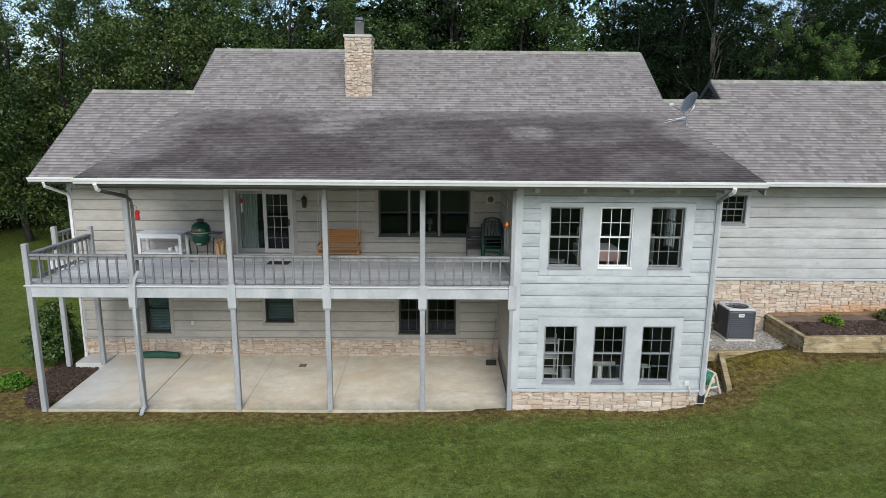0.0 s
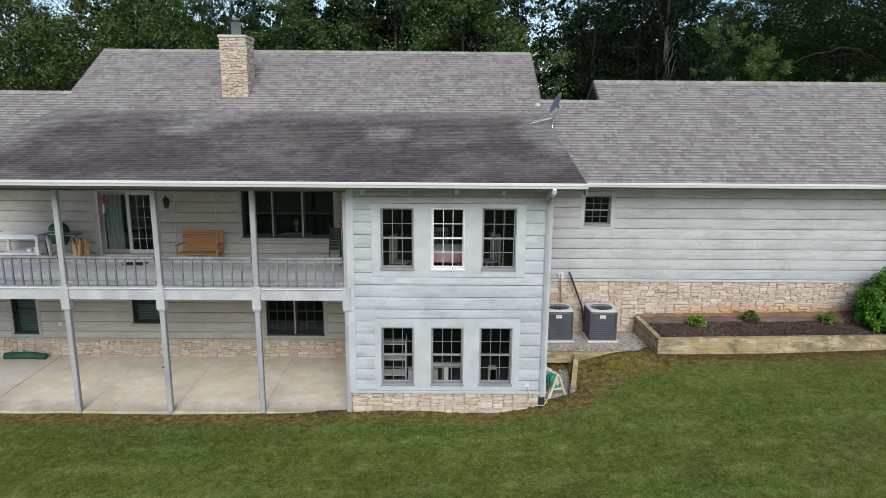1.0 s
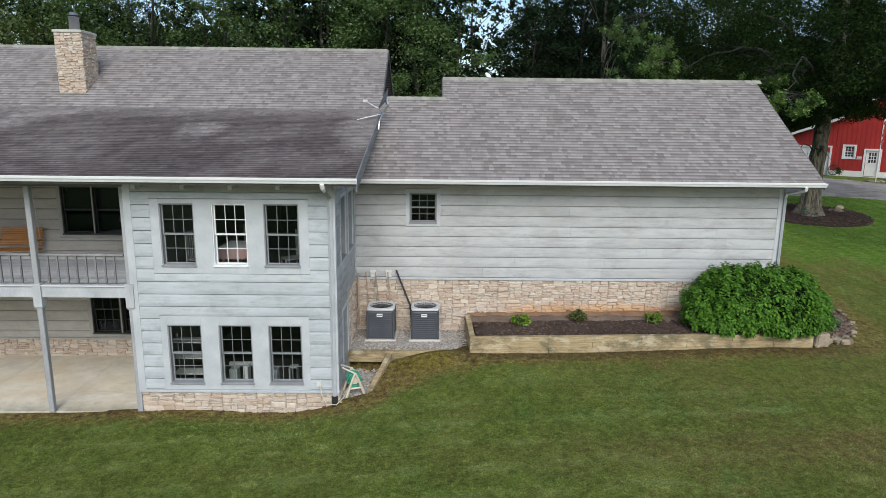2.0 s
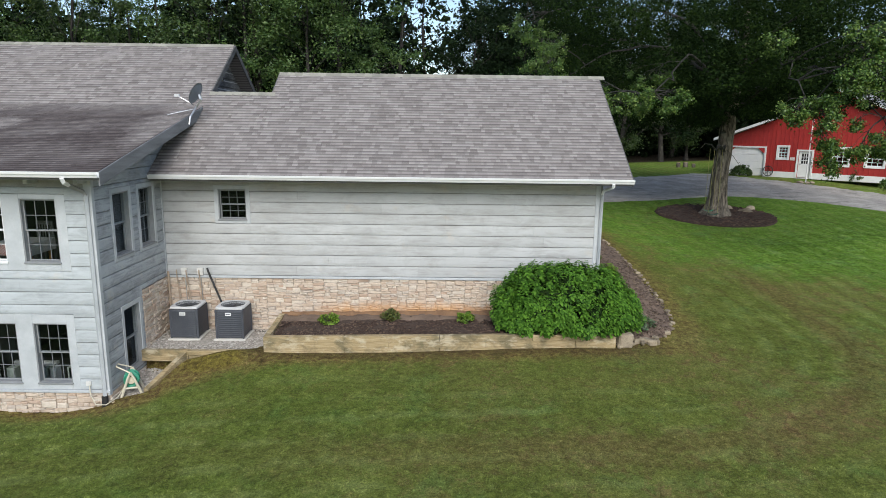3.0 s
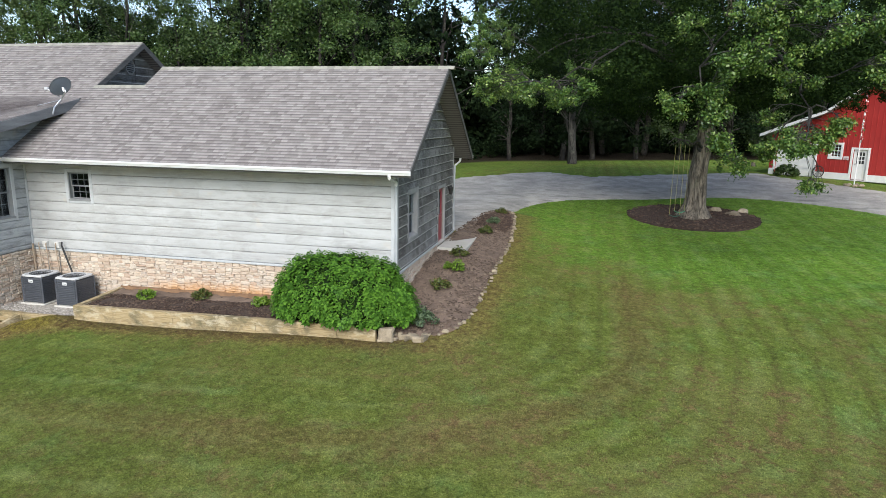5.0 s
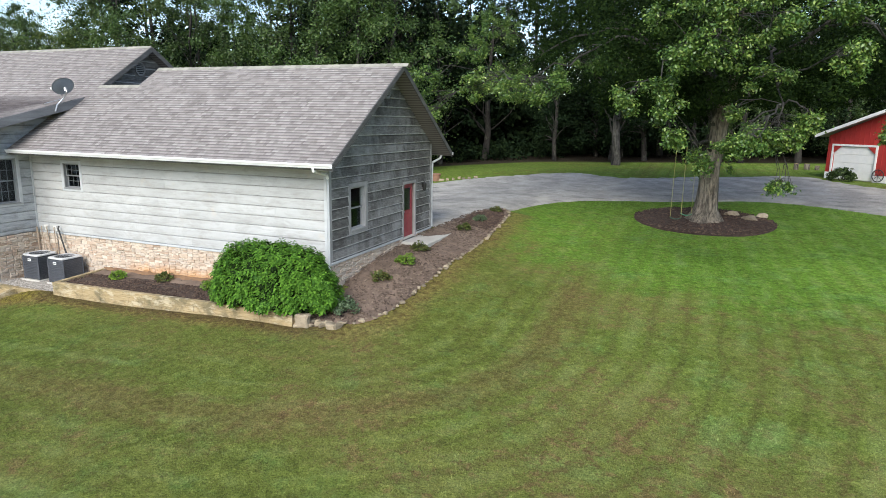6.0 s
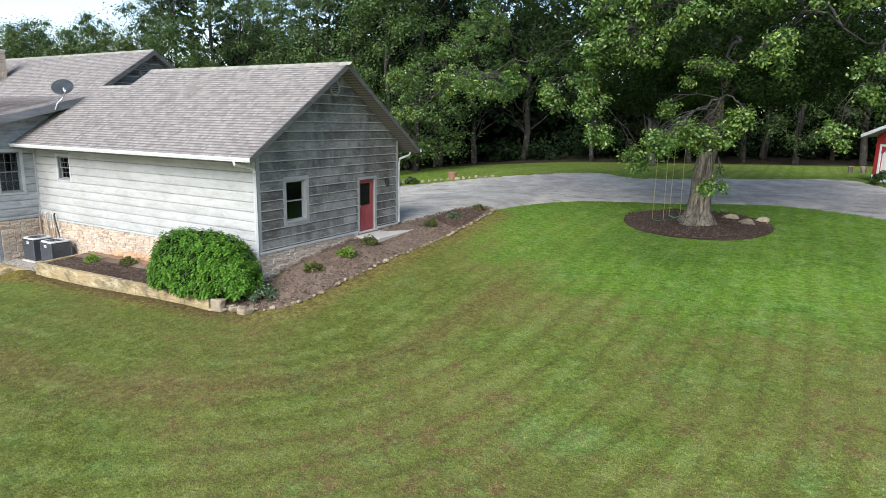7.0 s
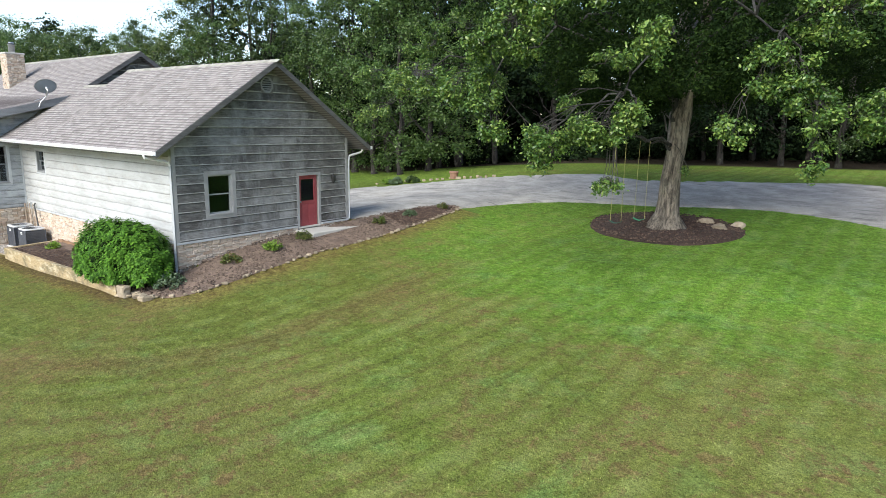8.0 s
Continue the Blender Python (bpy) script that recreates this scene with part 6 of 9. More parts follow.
    for i in range(1, n):
        c = p + d * (i / n) - side * 0.04
        piece("baluster", BAL, rl, Matrix.Translation((c.x, c.y, bottom - 0.03)) @ Matrix.Rotation(math.atan2(d.y, d.x), 4, 'Z'))


xs = [-9.2] + POSTS
for a, b in zip(xs, xs[1:]):
    railing((a + 0.09, 14.17, 0), (b - 0.09, 14.17, 0))
railing((-9.2, 14.26, 0), (-9.2, 16.86, 0))
railing((-10.2, 17.05, 0), (-10.2, 20.3, 0))


def chairs_stack():
    """Stacked moulded patio chairs, dark with one bright green."""
    def chair(mat, z, x, y, seat_h=0.42):
        ch = thing("patio_chair", "bright green moulded plastic patio chair in a stack" if mat == "green_plastic" else "dark green moulded plastic patio chair in a stack", "chair", "stacked patio chairs")
        bm = bmesh.new()
        box(bm, x - 0.25, y - 0.24, z + seat_h - 0.02, x + 0.25, y + 0.22, z + seat_h + 0.01)
        part("seat", soften(bm, 0.008), M[mat], ch)
        bm = bmesh.new()
        for i in range(5):
            u = x - 0.18 + i * 0.09
            hexa(bm, [(u - 0.03, y + 0.2, z + seat_h), (u + 0.03, y + 0.2, z + seat_h), (u + 0.03, y + 0.225, z + seat_h), (u - 0.03, y + 0.225, z + seat_h)], [(u - 0.03, y + 0.32, z + 0.86), (u + 0.03, y + 0.32, z + 0.86), (u + 0.03, y + 0.345, z + 0.86), (u - 0.03, y + 0.345, z + 0.86)])
        tube(bm, [(x - 0.24, y + 0.21, z + seat_h), (x - 0.25, y + 0.3, z + 0.75), (x - 0.2, y + 0.34, z + 0.88), (x, y + 0.345, z + 0.92), (x + 0.2, y + 0.34, z + 0.88), (x + 0.25, y + 0.3, z + 0.75), (x + 0.24, y + 0.21, z + seat_h)], 0.024, 6)
        part("backrest", bm, M[mat], ch)
        for s in (-1, 1):
            part("leg", tubes(([(x + s * 0.23, y - 0.2, z + seat_h), (x + s * 0.27, y - 0.26, z)], [0.028, 0.02]), seg=6), M[mat], ch)
            part("leg", tubes(([(x + s * 0.23, y + 0.2, z + seat_h), (x + s * 0.26, y + 0.30, z)], [0.028, 0.02]), seg=6), M[mat], ch)
            part("armrest", tubes(([(x + s * 0.27, y - 0.24, z + seat_h), (x + s * 0.29, y - 0.2, z + 0.64), (x + s * 0.28, y + 0.26, z + 0.66)], 0.024), seg=6), M[mat], ch)
    for k in range(4):
        chair("green_plastic" if k == 0 else "black_green", DECK_Z + k * 0.10, 1.98, 16.80)
    # a folded dark chair leaning by the wall
    ch = thing("folding_chair", "dark folded chair leaning against the porch wall", "chair")
    bm = bmesh.new()
    for i in range(7):
        z = 3.95 + i * 0.09
        box(bm, 1.30, 17.40 + 0.02 * i, z, 1.70, 17.42 + 0.02 * i, z + 0.07)
    part("backrest", bm, M["black"], ch)
    for x in (1.29, 1.71):
        part("leg", tubes(([(x, 17.25, DECK_Z), (x, 17.56, 4.66)], 0.018), seg=6), M["black"], ch)


chairs_stack()


def porch_swing():
    sw = thing("porch_swing", "honey-coloured slatted wooden porch swing hung on chains", "swing")
    x0, x1, y = -2.92, -1.74, 17.05
    for i in range(9):
        z = 3.95 + i * 0.060
        part("slat", bbox(x0, y + 0.30 + i * 0.015, z, x1, y + 0.325 + i * 0.015, z + 0.046, 0.005), M["cedar"], sw)
    for i in range(5):
        part("slat", bbox(x0, y - 0.18 + i * 0.095, 3.89, x1, y - 0.10 + i * 0.095, 3.91, 0.005), M["cedar"], sw)
    for x in (x0 + 0.03, x1 - 0.03):
        part("armrest", bbox(x - 0.035, y - 0.2, 4.12, x + 0.035, y + 0.34, 4.145, 0.006), M["cedar"], sw)
        part("side_frame", bbox(x - 0.025, y - 0.2, 3.85, x + 0.025, y + 0.34, 3.89, 0.005), M["cedar"], sw)
        part("arm_post", bbox(x - 0.02, y - 0.17, 3.89, x + 0.02, y - 0.13, 4.12, 0.004), M["cedar"], sw)
        part("chain", tubes(([(x, y - 0.15, 4.14), (x, y + 0.1, 6.4)], 0.010), ([(x, y + 0.3, 4.14), (x, y + 0.1, 6.4)], 0.010), seg=5), M["steel"], sw)


porch_swing()


def kamado():
    """Egg-shaped ceramic grill in a stand with side shelves."""
    x, y = -6.13, 16.95
    g = thing("kamado_grill", "dark green egg-shaped ceramic grill with side shelves on a stand", "grill")
    bm = bmesh.new()
    lathe(bm, [(0.09, 0.0), (0.17, 0.03), (0.235, 0.14), (0.26, 0.28), (0.265, 0.36)], 24, (x, y, DECK_Z + 0.42))
    part("base", bm, M["green_ceramic"], g, smooth=True)
    bm = bmesh.new()
    lathe(bm, [(0.265, 0.0), (0.26, 0.06), (0.23, 0.18), (0.165, 0.25), (0.085, 0.28)], 24, (x, y, DECK_Z + 0.80))
    lid = part("lid", bm, M["green_ceramic"], g, smooth=True)
    bm = bmesh.new()
    lathe(bm, [(0.085, 0.0), (0.085, 0.06), (0.10, 0.06), (0.10, 0.085), (0.03, 0.10)], 16, (x, y, DECK_Z + 1.07))
    part("chimney_cap", bm, M["black"], lid)
    part("handle", tubes(([(x - 0.12, y - 0.26, DECK_Z + 0.88), (x - 0.11, y - 0.33, DECK_Z + 0.88), (x + 0.11, y - 0.33, DECK_Z + 0.88), (x + 0.12, y - 0.26, DECK_Z + 0.88)], 0.014), seg=6), M["cedar"], lid)
    bm = bmesh.new()
    lathe(bm, [(0.266, 0.0), (0.276, 0.005), (0.276, 0.035), (0.266, 0.04)], 24, (x, y, DECK_Z + 0.775))
    part("band", bm, M["steel"], g)
    for sx in (-1, 1):
        part("shelf", bbox(x + sx * 0.42 - 0.14, y - 0.24, DECK_Z + 0.74, x + sx * 0.42 + 0.14, y + 0.2, DECK_Z + 0.765, 0.008), M["rail"], g, "grey folding side shelf")
        for sy in (-1, 1):
            bm = tubes(([(x + sx * 0.25, y + sy * 0.25, DECK_Z + 0.6), (x + sx * 0.22, y + sy * 0.22, DECK_Z + 0.08)], 0.016), seg=6)
            part("leg", bm, M["black"], g)
            bm = bmesh.new()
            bmesh.ops.create_cone(bm, cap_ends=True, segments=12, radius1=0.045, radius2=0.045, depth=0.03, matrix=Matrix.Translation((x + sx * 0.22, y + sy * 0.22, DECK_Z + 0.045)) @ Matrix.Rotation(math.pi / 2, 4, 'X'))
            part("caster", bm, M["black"], g)
    part("draft_door", bbox(x - 0.07, y - 0.245, DECK_Z + 0.47, x + 0.07, y - 0.205, DECK_Z + 0.52, 0.004), M["steel"], g)


kamado()


def potting_bench():
    b = thing("side_table", "white plastic rectangular bench table with a lower shelf", "table")
    x0, x1, y0, y1 = -7.86, -6.58, 16.72, 17.32
    z = DECK_Z
    for i in range(5):
        yy = y0 + i * 0.122
        part("top_slat", bbox(x0, yy, z + 0.74, x1, yy + 0.11, z + 0.78, 0.006), M["table_white"], b)
    part("apron", bbox(x0 + 0.06, y0 + 0.03, z + 0.64, x1 - 0.06, y0 + 0.06, z + 0.74, 0.004), M["table_white"], b)
    part("shelf", bbox(x0 + 0.1, y0 + 0.06, z + 0.2, x1 - 0.1, y1 - 0.06, z + 0.235, 0.006), M["table_white"], b)
    for x in (x0 + 0.08, x1 - 0.08):
        for y in (y0 + 0.06, y1 - 0.06):
            part("leg", bbox(x - 0.04, y - 0.04, z, x + 0.04, y + 0.04, z + 0.74, 0.008), M["table_white"], b)
    for i, (x, h) in enumerate(((-7.04, 0.09), (-6.84, 0.13))):
        t = thing("plant_pot", "small white pot on the bench's lower shelf", "pot")
        bm = bmesh.new()
        lathe(bm, [(0.05, 0), (0.065, h), (0.07, h), (0.07, h + 0.015), (0.055, h + 0.015)], 14, (x, 17.0, z + 0.236))
        part("pot", bm, M["table_white"], t)


potting_bench()


def wood_rack():
    r = thing("firewood_rack", "bundle of split firewood standing in a pale holder", "firewood")
    x, y, z = -5.52, 16.85, DECK_Z
    part("holder", bbox(x - 0.2, y - 0.17, z, x + 0.2, y + 0.17, z + 0.12, 0.012), M["beige_plastic"], r)
    rr = random.Random(4)
    for i in range(16):
        a, b = x + rr.uniform(-0.15, 0.15), y + rr.uniform(-0.12, 0.12)
        t = rr.uniform(-0.06, 0.06)
        part("log", tubes(([(a, b, z + 0.1), (a + t, b + rr.uniform(-0.04, 0.04), z + rr.uniform(0.5, 0.66))], 0.036), seg=5), M["firewood"], r)


wood_rack()


def small_porch_things():
    m = tagged(part("doormat", bbox(-4.22, 16.42, DECK_Z, -3.62, 16.78, DECK_Z + 0.015, 0.004), M["black"]), "black doormat by the patio door", "doormat")
    ln = thing("lantern", "small red lantern hanging beside the post", "lantern")
    bm = bmesh.new()
    lathe(bm, [(0.05, 0.0), (0.065, 0.02), (0.05, 0.04), (0.05, 0.14), (0.07, 0.155), (0.02, 0.23)], 8, (-6.60, 14.36, 5.22))
    part("body", bm, M["red_paint"], ln)
    part("hook", tubes(([(-6.60, 14.36, 5.44), (-6.60, 14.36, 5.52), (-6.64, 14.33, 5.56), (-6.70, 14.24, 5.56)], 0.005), seg=5), M["black"], ln)
    wc = thing("wind_chime", "copper-orange wind chime hanging from the porch roof", "wind chime")
    x, y = 2.12, 14.62
    bm = bmesh.new()
    lathe(bm, [(0.03, 0), (0.075, 0.01), (0.075, 0.06), (0.05, 0.12), (0.01, 0.14)], 10, (x, y, 5.05))
    part("top", bm, M["copper"], wc)
    part("cord", tubes(([(x, y, 5.18), (x, y, 6.3)], 0.004), seg=5), M["steel"], wc)
    for k in range(5):
        a = k * 2 * math.pi / 5
        part("chime_tube", tubes(([(x + 0.05 * math.cos(a), y + 0.05 * math.sin(a), 5.04), (x + 0.05 * math.cos(a), y + 0.05 * math.sin(a), 4.42 + 0.03 * k)], 0.011), seg=6), M["steel"], wc)
    v = thing("wall_vent", "square cream wall fan vent", "vent")
    part("frame", SOUTH.made(1.83, 2.10, 5.22, 5.50, 0.03, 0.07), M["beige_plastic"], v)
    bm = bmesh.new()
    lathe(bm, [(0.09, 0), (0.09, 0.012), (0.03, 0.02)], 14)
    bmesh.ops.transform(bm, matrix=Matrix.Translation(SOUTH.at(1.965, 5.36, 0.07)) @ Matrix.Rotation(math.pi / 2, 4, 'X'), verts=bm.verts)
    part("fan_cover", bm, M["fascia"], v)
    o = thing("hanging_ornament", "red and white ornament hanging in the door glass", "ornament")
    bm = bmesh.new()
    lathe(bm, [(0.02, 0), (0.045, 0.03), (0.045, 0.09), (0.02, 0.12)], 10, (-5.15, 17.55, 5.22))
    part("bead", bm, M["red_paint"], o)
    bm = bmesh.new()
    lathe(bm, [(0.015, 0), (0.035, 0.05), (0.02, 0.2), (0.03, 0.26)], 10, (-5.15, 17.55, 4.94))
    part("tassel", bm, M["table_white"], o)
    part("cord", tubes(([(-5.15, 17.55, 5.3), (-5.15, 17.6, 5.66)], 0.004), seg=5), M["steel"], o)
    # below, on the patio
    t = thing("rolled_tarp", "long dark green roll lying against the stone base", "tarp")
    bm = tubes(([(-8.4, 17.36, patio_z(17.4) + 0.09), (-7.8, 17.40, patio_z(17.4) + 0.10), (-7.2, 17.36, patio_z(17.4) + 0.08)], [0.10, 0.115, 0.09]), seg=12)
    part("roll", bm, M["dark_green"], t, smooth=True)
    g = thing("drain_grate", "small square dark drain grate in the patio", "drain")
    bm = bmesh.new()
    for i in range(6):
        box(bm, -3.52 + i * 0.035, 16.75, patio_z(16.85) + 0.002, -3.50 + i * 0.035, 16.97, patio_z(16.85) + 0.012)
    part("grate", bm, M["black"], g)
    br = thing("broom", "old broom leaning in the patio corner", "broom")
    part("stick", tubes(([(2.05, 17.0, patio_z(17) + 0.16), (2.2, 17.5, 1.85)], 0.014), seg=6), M["insul"], br)
    bm = bmesh.new()
    box(bm, 1.88, 16.9, patio_z(17), 2.18, 17.0, patio_z(17) + 0.16)
    part("head", soften(bm, 0.02), M["black"], br)
    ob = thing("outlet_box", "small grey outdoor outlet cover on the wall", "outlet")
    part("cover", SOUTH.made(-6.86, -6.76, 1.55, 1.67, 0.035, 0.07), M["pvc"], ob)


small_porch_things()


# ---- what shows inside the rooms ----
def room_things():
    t = thing("dining_table", "dining table under a red and white checked cloth", "table")
    x0, x1, y0, y1, z = 4.05, 5.0, 15.0, 15.9, 4.42
    part("tabletop", bbox(x0, y0, z - 0.03, x1, y1, z, 0.008), M["cedar"], t)
    for x in (x0 + 0.08, x1 - 0.08):
        for y in (y0 + 0.08, y1 - 0.08):
            part("leg", bbox(x - 0.03, y - 0.03, 3.63, x + 0.03, y + 0.03, z - 0.03, 0.005), M["cedar"], t)
    c = thing("tablecloth", "red and white checked tablecloth hanging over the table", "tablecloth")
    part("cloth", bbox(x0 - 0.02, y0 - 0.03, z - 0.28, x1 + 0.02, y1 + 0.03, z + 0.01, 0.01), M["cloth_white"], c)
    bm = bmesh.new()
    n = 30
    for i in range(n):
        for j in range(9):
            if (i + j) % 2 == 0:
                a = x0 - 0.02 + (x1 - x0 + 0.04) * i / n
                box(bm, a, y0 - 0.036, z - 0.275 + 0.031 * j, a + (x1 - x0 + 0.04) / n, y0 - 0.031, z - 0.244 + 0.031 * j)
    part("checks", bm, M["cloth_red"], c)

    def slat_chair(x, y, face):
        ch = thing("dining_chair", "white slat-backed dining chair seen through the window", "chair", "sunroom chairs", (x, y, 3.63), face)
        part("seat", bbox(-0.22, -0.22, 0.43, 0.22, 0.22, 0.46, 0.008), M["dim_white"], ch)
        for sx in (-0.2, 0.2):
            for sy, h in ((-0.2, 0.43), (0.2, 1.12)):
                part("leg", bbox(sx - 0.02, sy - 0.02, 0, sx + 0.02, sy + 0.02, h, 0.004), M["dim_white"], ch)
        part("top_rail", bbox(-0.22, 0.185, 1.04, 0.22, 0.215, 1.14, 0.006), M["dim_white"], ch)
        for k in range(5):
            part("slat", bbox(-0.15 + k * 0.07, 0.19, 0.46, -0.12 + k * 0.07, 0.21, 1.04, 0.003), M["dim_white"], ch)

    slat_chair(4.45, 16.25, 0)
    slat_chair(3.45, 15.3, 70)
    slat_chair(5.7, 15.5, -60)

    def trestle(x, y, z):
        tr = thing("trestle", "pale wooden trestle standing in the lower room", "trestle")
        part("bar", bbox(x - 0.55, y - 0.05, z + 0.82, x + 0.55, y + 0.05, z + 0.9, 0.006), M["pvc"], tr)
        for sx in (-0.42, 0.42):
            for sy in (-1, 1):
                part("leg", tubes(([(x + sx, y, z + 0.84), (x + sx * 1.08, y + sy * 0.24, z)], 0.028), seg=4), M["pvc"], tr)

    trestle(4.6, 15.3, 0.46)
    s = thing("shelf_unit", "white shelving with clutter in the lower room", "shelf")
    for k in range(4):
        part("shelf", bbox(2.7, 15.0, 0.7 + k * 0.42, 3.6, 15.4, 0.73 + k * 0.42, 0.004), M["pvc"], s)
    for x in (2.72, 3.58):
        for y in (15.02, 15.38):
            part("upright", bbox(x - 0.015, y - 0.015, 0.46, x + 0.015, y + 0.015, 2.1, 0.002), M["pvc"], s)
    rr = random.Random(9)
    for i in range(7):
        w = rr.uniform(0.12, 0.3)
        x = rr.uniform(3.2, 5.9)
        b = thing("storage_box", "pale storage box near the lower window", "box")
        part("body", bbox(x, 14.75, 0.46, x + w, 15.0, 0.46 + rr.uniform(0.9, 1.0), 0.01), M[rr.choice(["pvc", "trim", "curtain"])], b)
    lamp = thing("table_lamp", "small round table lamp by the dark window", "lamp")
    bm = bmesh.new()
    lathe(bm, [(0.07, 0), (0.03, 0.03), (0.05, 0.14), (0.015, 0.24), (0.11, 0.26), (0.07, 0.42)], 14, (0.2, 18.1, 4.3))
    part("body", bm, M["fascia"], lamp)
    part("side_table", bbox(-0.2, 17.95, 3.45, 0.6, 18.3, 4.3, 0.01), M["rail"], lamp)


room_things()

# ---- beside the house: condensers, timbers, planter ----
PAD_Z = 1.48


def condenser(x, y):
    """A square outdoor air-conditioning unit with louvred sides and a fan grille on top."""
    ac = thing("air_conditioner", "slate-grey square air conditioning condenser with pale top rim", "air conditioner", "condensers", (x, y, PAD_Z))
    w, h = 0.38, 0.92
    part("pad", bbox(-w - 0.06, -w - 0.06, -0.06, w + 0.06, w + 0.06, 0.05, 0.015), M["concrete_grey"], ac, "grey plastic equipment pad")
    part("body", bbox(-w + 0.02, -w + 0.02, 0.05, w - 0.02, w - 0.02, h - 0.06, 0.05, 2), M["ac"], ac)
    for k in range(13):
        z = 0.10 + k * 0.057
        bm = bmesh.new()
        for (ax, ay, bx, by) in ((-w + 0.05, -w, w - 0.05, -w + 0.02), (-w + 0.05, w - 0.02, w - 0.05, w), (-w, -w + 0.05, -w + 0.02, w - 0.05), (w - 0.02, -w + 0.05, w, w - 0.05)):
            box(bm, ax, ay, z, bx, by, z + 0.040)
        part("louvre", bm, M["ac"], ac)
    for sx in (-1, 1):
        for sy in (-1, 1):
            part("corner_post", bbox(sx * (w - 0.02) - 0.03, sy * (w - 0.02) - 0.03, 0.05, sx * (w - 0.02) + 0.03, sy * (w - 0.02) + 0.03, h - 0.05, 0.02), M["ac"], ac)
    bm = bmesh.new()
    n = 32
    rings = []
    for rad, z in ((0.325, h - 0.06), (0.325, h + 0.015)):
        rings.append([bm.verts.new((rad * math.cos(2 * math.pi * i / n), rad * math.sin(2 * math.pi * i / n), z)) for i in range(n)])

    def squarish(i, s):
        a = 2 * math.pi * i / n
        k = 1 / max(abs(math.cos(a)), abs(math.sin(a)))
        k = min(k, 1.30)
        return (s * k * math.cos(a), s * k * math.sin(a))

    for s, z in ((w - 0.01, h + 0.015), (w + 0.01, h - 0.005), (w + 0.01, h - 0.04)):
        rings.append([bm.verts.new((*squarish(i, s), z)) for i in range(n)])
    for r, s in zip(rings, rings[1:]):
        for i in range(n):
            bm.faces.new((r[i], r[(i + 1) % n], s[(i + 1) % n], s[i]))
    bmesh.ops.recalc_face_normals(bm, faces=bm.faces)
    top = part("top_rim", bm, M["ac_top"], ac, "pale grey top rim")
    bm = bmesh.new()
    for rad in (0.08, 0.14, 0.20, 0.26, 0.31):
        tube(bm, [(rad * math.cos(2 * math.pi * i / 24), rad * math.sin(2 * math.pi * i / 24), h + 0.0) for i in range(25)], 0.004, 4, False)
    for k in range(8):
        a = k * math.pi / 4
        tube(bm, [(0.05 * math.cos(a), 0.05 * math.sin(a), h), (0.325 * math.cos(a), 0.325 * math.sin(a), h)], 0.004, 4)
    part("fan_grille", bm, M["black"], top)
    bm = bmesh.new()
    lathe(bm, [(0.08, 0), (0.08, 0.1)], 12, (0, 0, h - 0.16))
    for k in range(3):
        a = k * 2 * math.pi / 3
        c, s = math.cos(a), math.sin(a)
        hexa(bm, [(0.05 * c - 0.06 * s, 0.05 * s + 0.06 * c, h - 0.13), (0.28 * c - 0.09 * s, 0.28 * s + 0.09 * c, h - 0.13), (0.28 * c + 0.09 * s, 0.28 * s - 0.09 * c, h - 0.08), (0.05 * c + 0.06 * s, 0.05 * s - 0.06 * c, h - 0.09)],
             [(0.05 * c - 0.06 * s, 0.05 * s + 0.06 * c, h - 0.12), (0.28 * c - 0.09 * s, 0.28 * s + 0.09 * c, h - 0.12), (0.28 * c + 0.09 * s, 0.28 * s - 0.09 * c, h - 0.07), (0.05 * c + 0.06 * s, 0.05 * s - 0.06 * c, h - 0.08)])
    part("fan", bm, M["black"], ac)
    lab = part("label_plate", bbox(-0.10, -w - 0.008, 0.70, 0.06, -w - 0.001, 0.79, 0.002), M["vinyl"], ac, "small white maker's plate")
    part("plate_bar", bbox(-0.085, -w - 0.011, 0.735, 0.045, -w - 0.0085, 0.755, 0), M["ac"], lab)
    return ac


condenser(7.83, 17.0)
condenser(9.07, 17.0)
# pipes and boxes on the wall behind
cp = thing("line_set", "copper and insulated pipes running down the stone wall", "pipe")
for x, x2 in ((7.35, 7.42), (7.62, 7.75), (7.98, 8.05)):
    part("pipe", tubes(([(x, 17.52, 3.25), (x, 17.50, 3.2), (x2, 17.5, 2.1), (x2, 17.4, 1.75)], 0.016), seg=6), M["insul"], cp)
part("pipe", tubes(([(8.22, 17.52, 3.3), (8.26, 17.46, 3.22), (8.62, 17.42, 2.3), (8.68, 17.3, 1.8)], 0.028), seg=8), M["black"], cp, "black insulated pipe")
for x in (7.55, 8.0):
    eb = thing("electrical_box", "small white electrical disconnect box on the siding", "electrical box", "disconnect boxes")
    part("case", SOUTH.made(x - 0.08, x + 0.08, 3.09, 3.29, 0.035, 0.12, 0.008), M["pvc"], eb)
    part("cover", SOUTH.made(x - 0.085, x + 0.085, 3.20, 3.30, 0.12, 0.135, 0.004), M["pvc"], eb)
    part("conduit", tubes(([SOUTH.at(x, 3.09, 0.07), SOUTH.at(x + 0.03, 2.2, 0.08)], 0.012), seg=6), M["steel"], eb)
ml = thing("meter_conduit", "slim brown conduit at the inner corner", "pipe")
part("pipe", tubes(([(7.12, 17.5, 3.2), (7.12, 17.52, 1.7)], 0.03), seg=8), M["insul"], ml)

# gravel shelf with timber edges
GRAVEL = [(7.03, 15.9), (10.25, 15.9), (10.25, 17.6), (7.03, 17.6)]
patch("gravel_bed", GRAVEL, 0.06, M["gravel"], "pale gravel bed under the condensers", "gravel", 0.3, height=lambda x, y: PAD_Z - 0.06, rough=0.03)
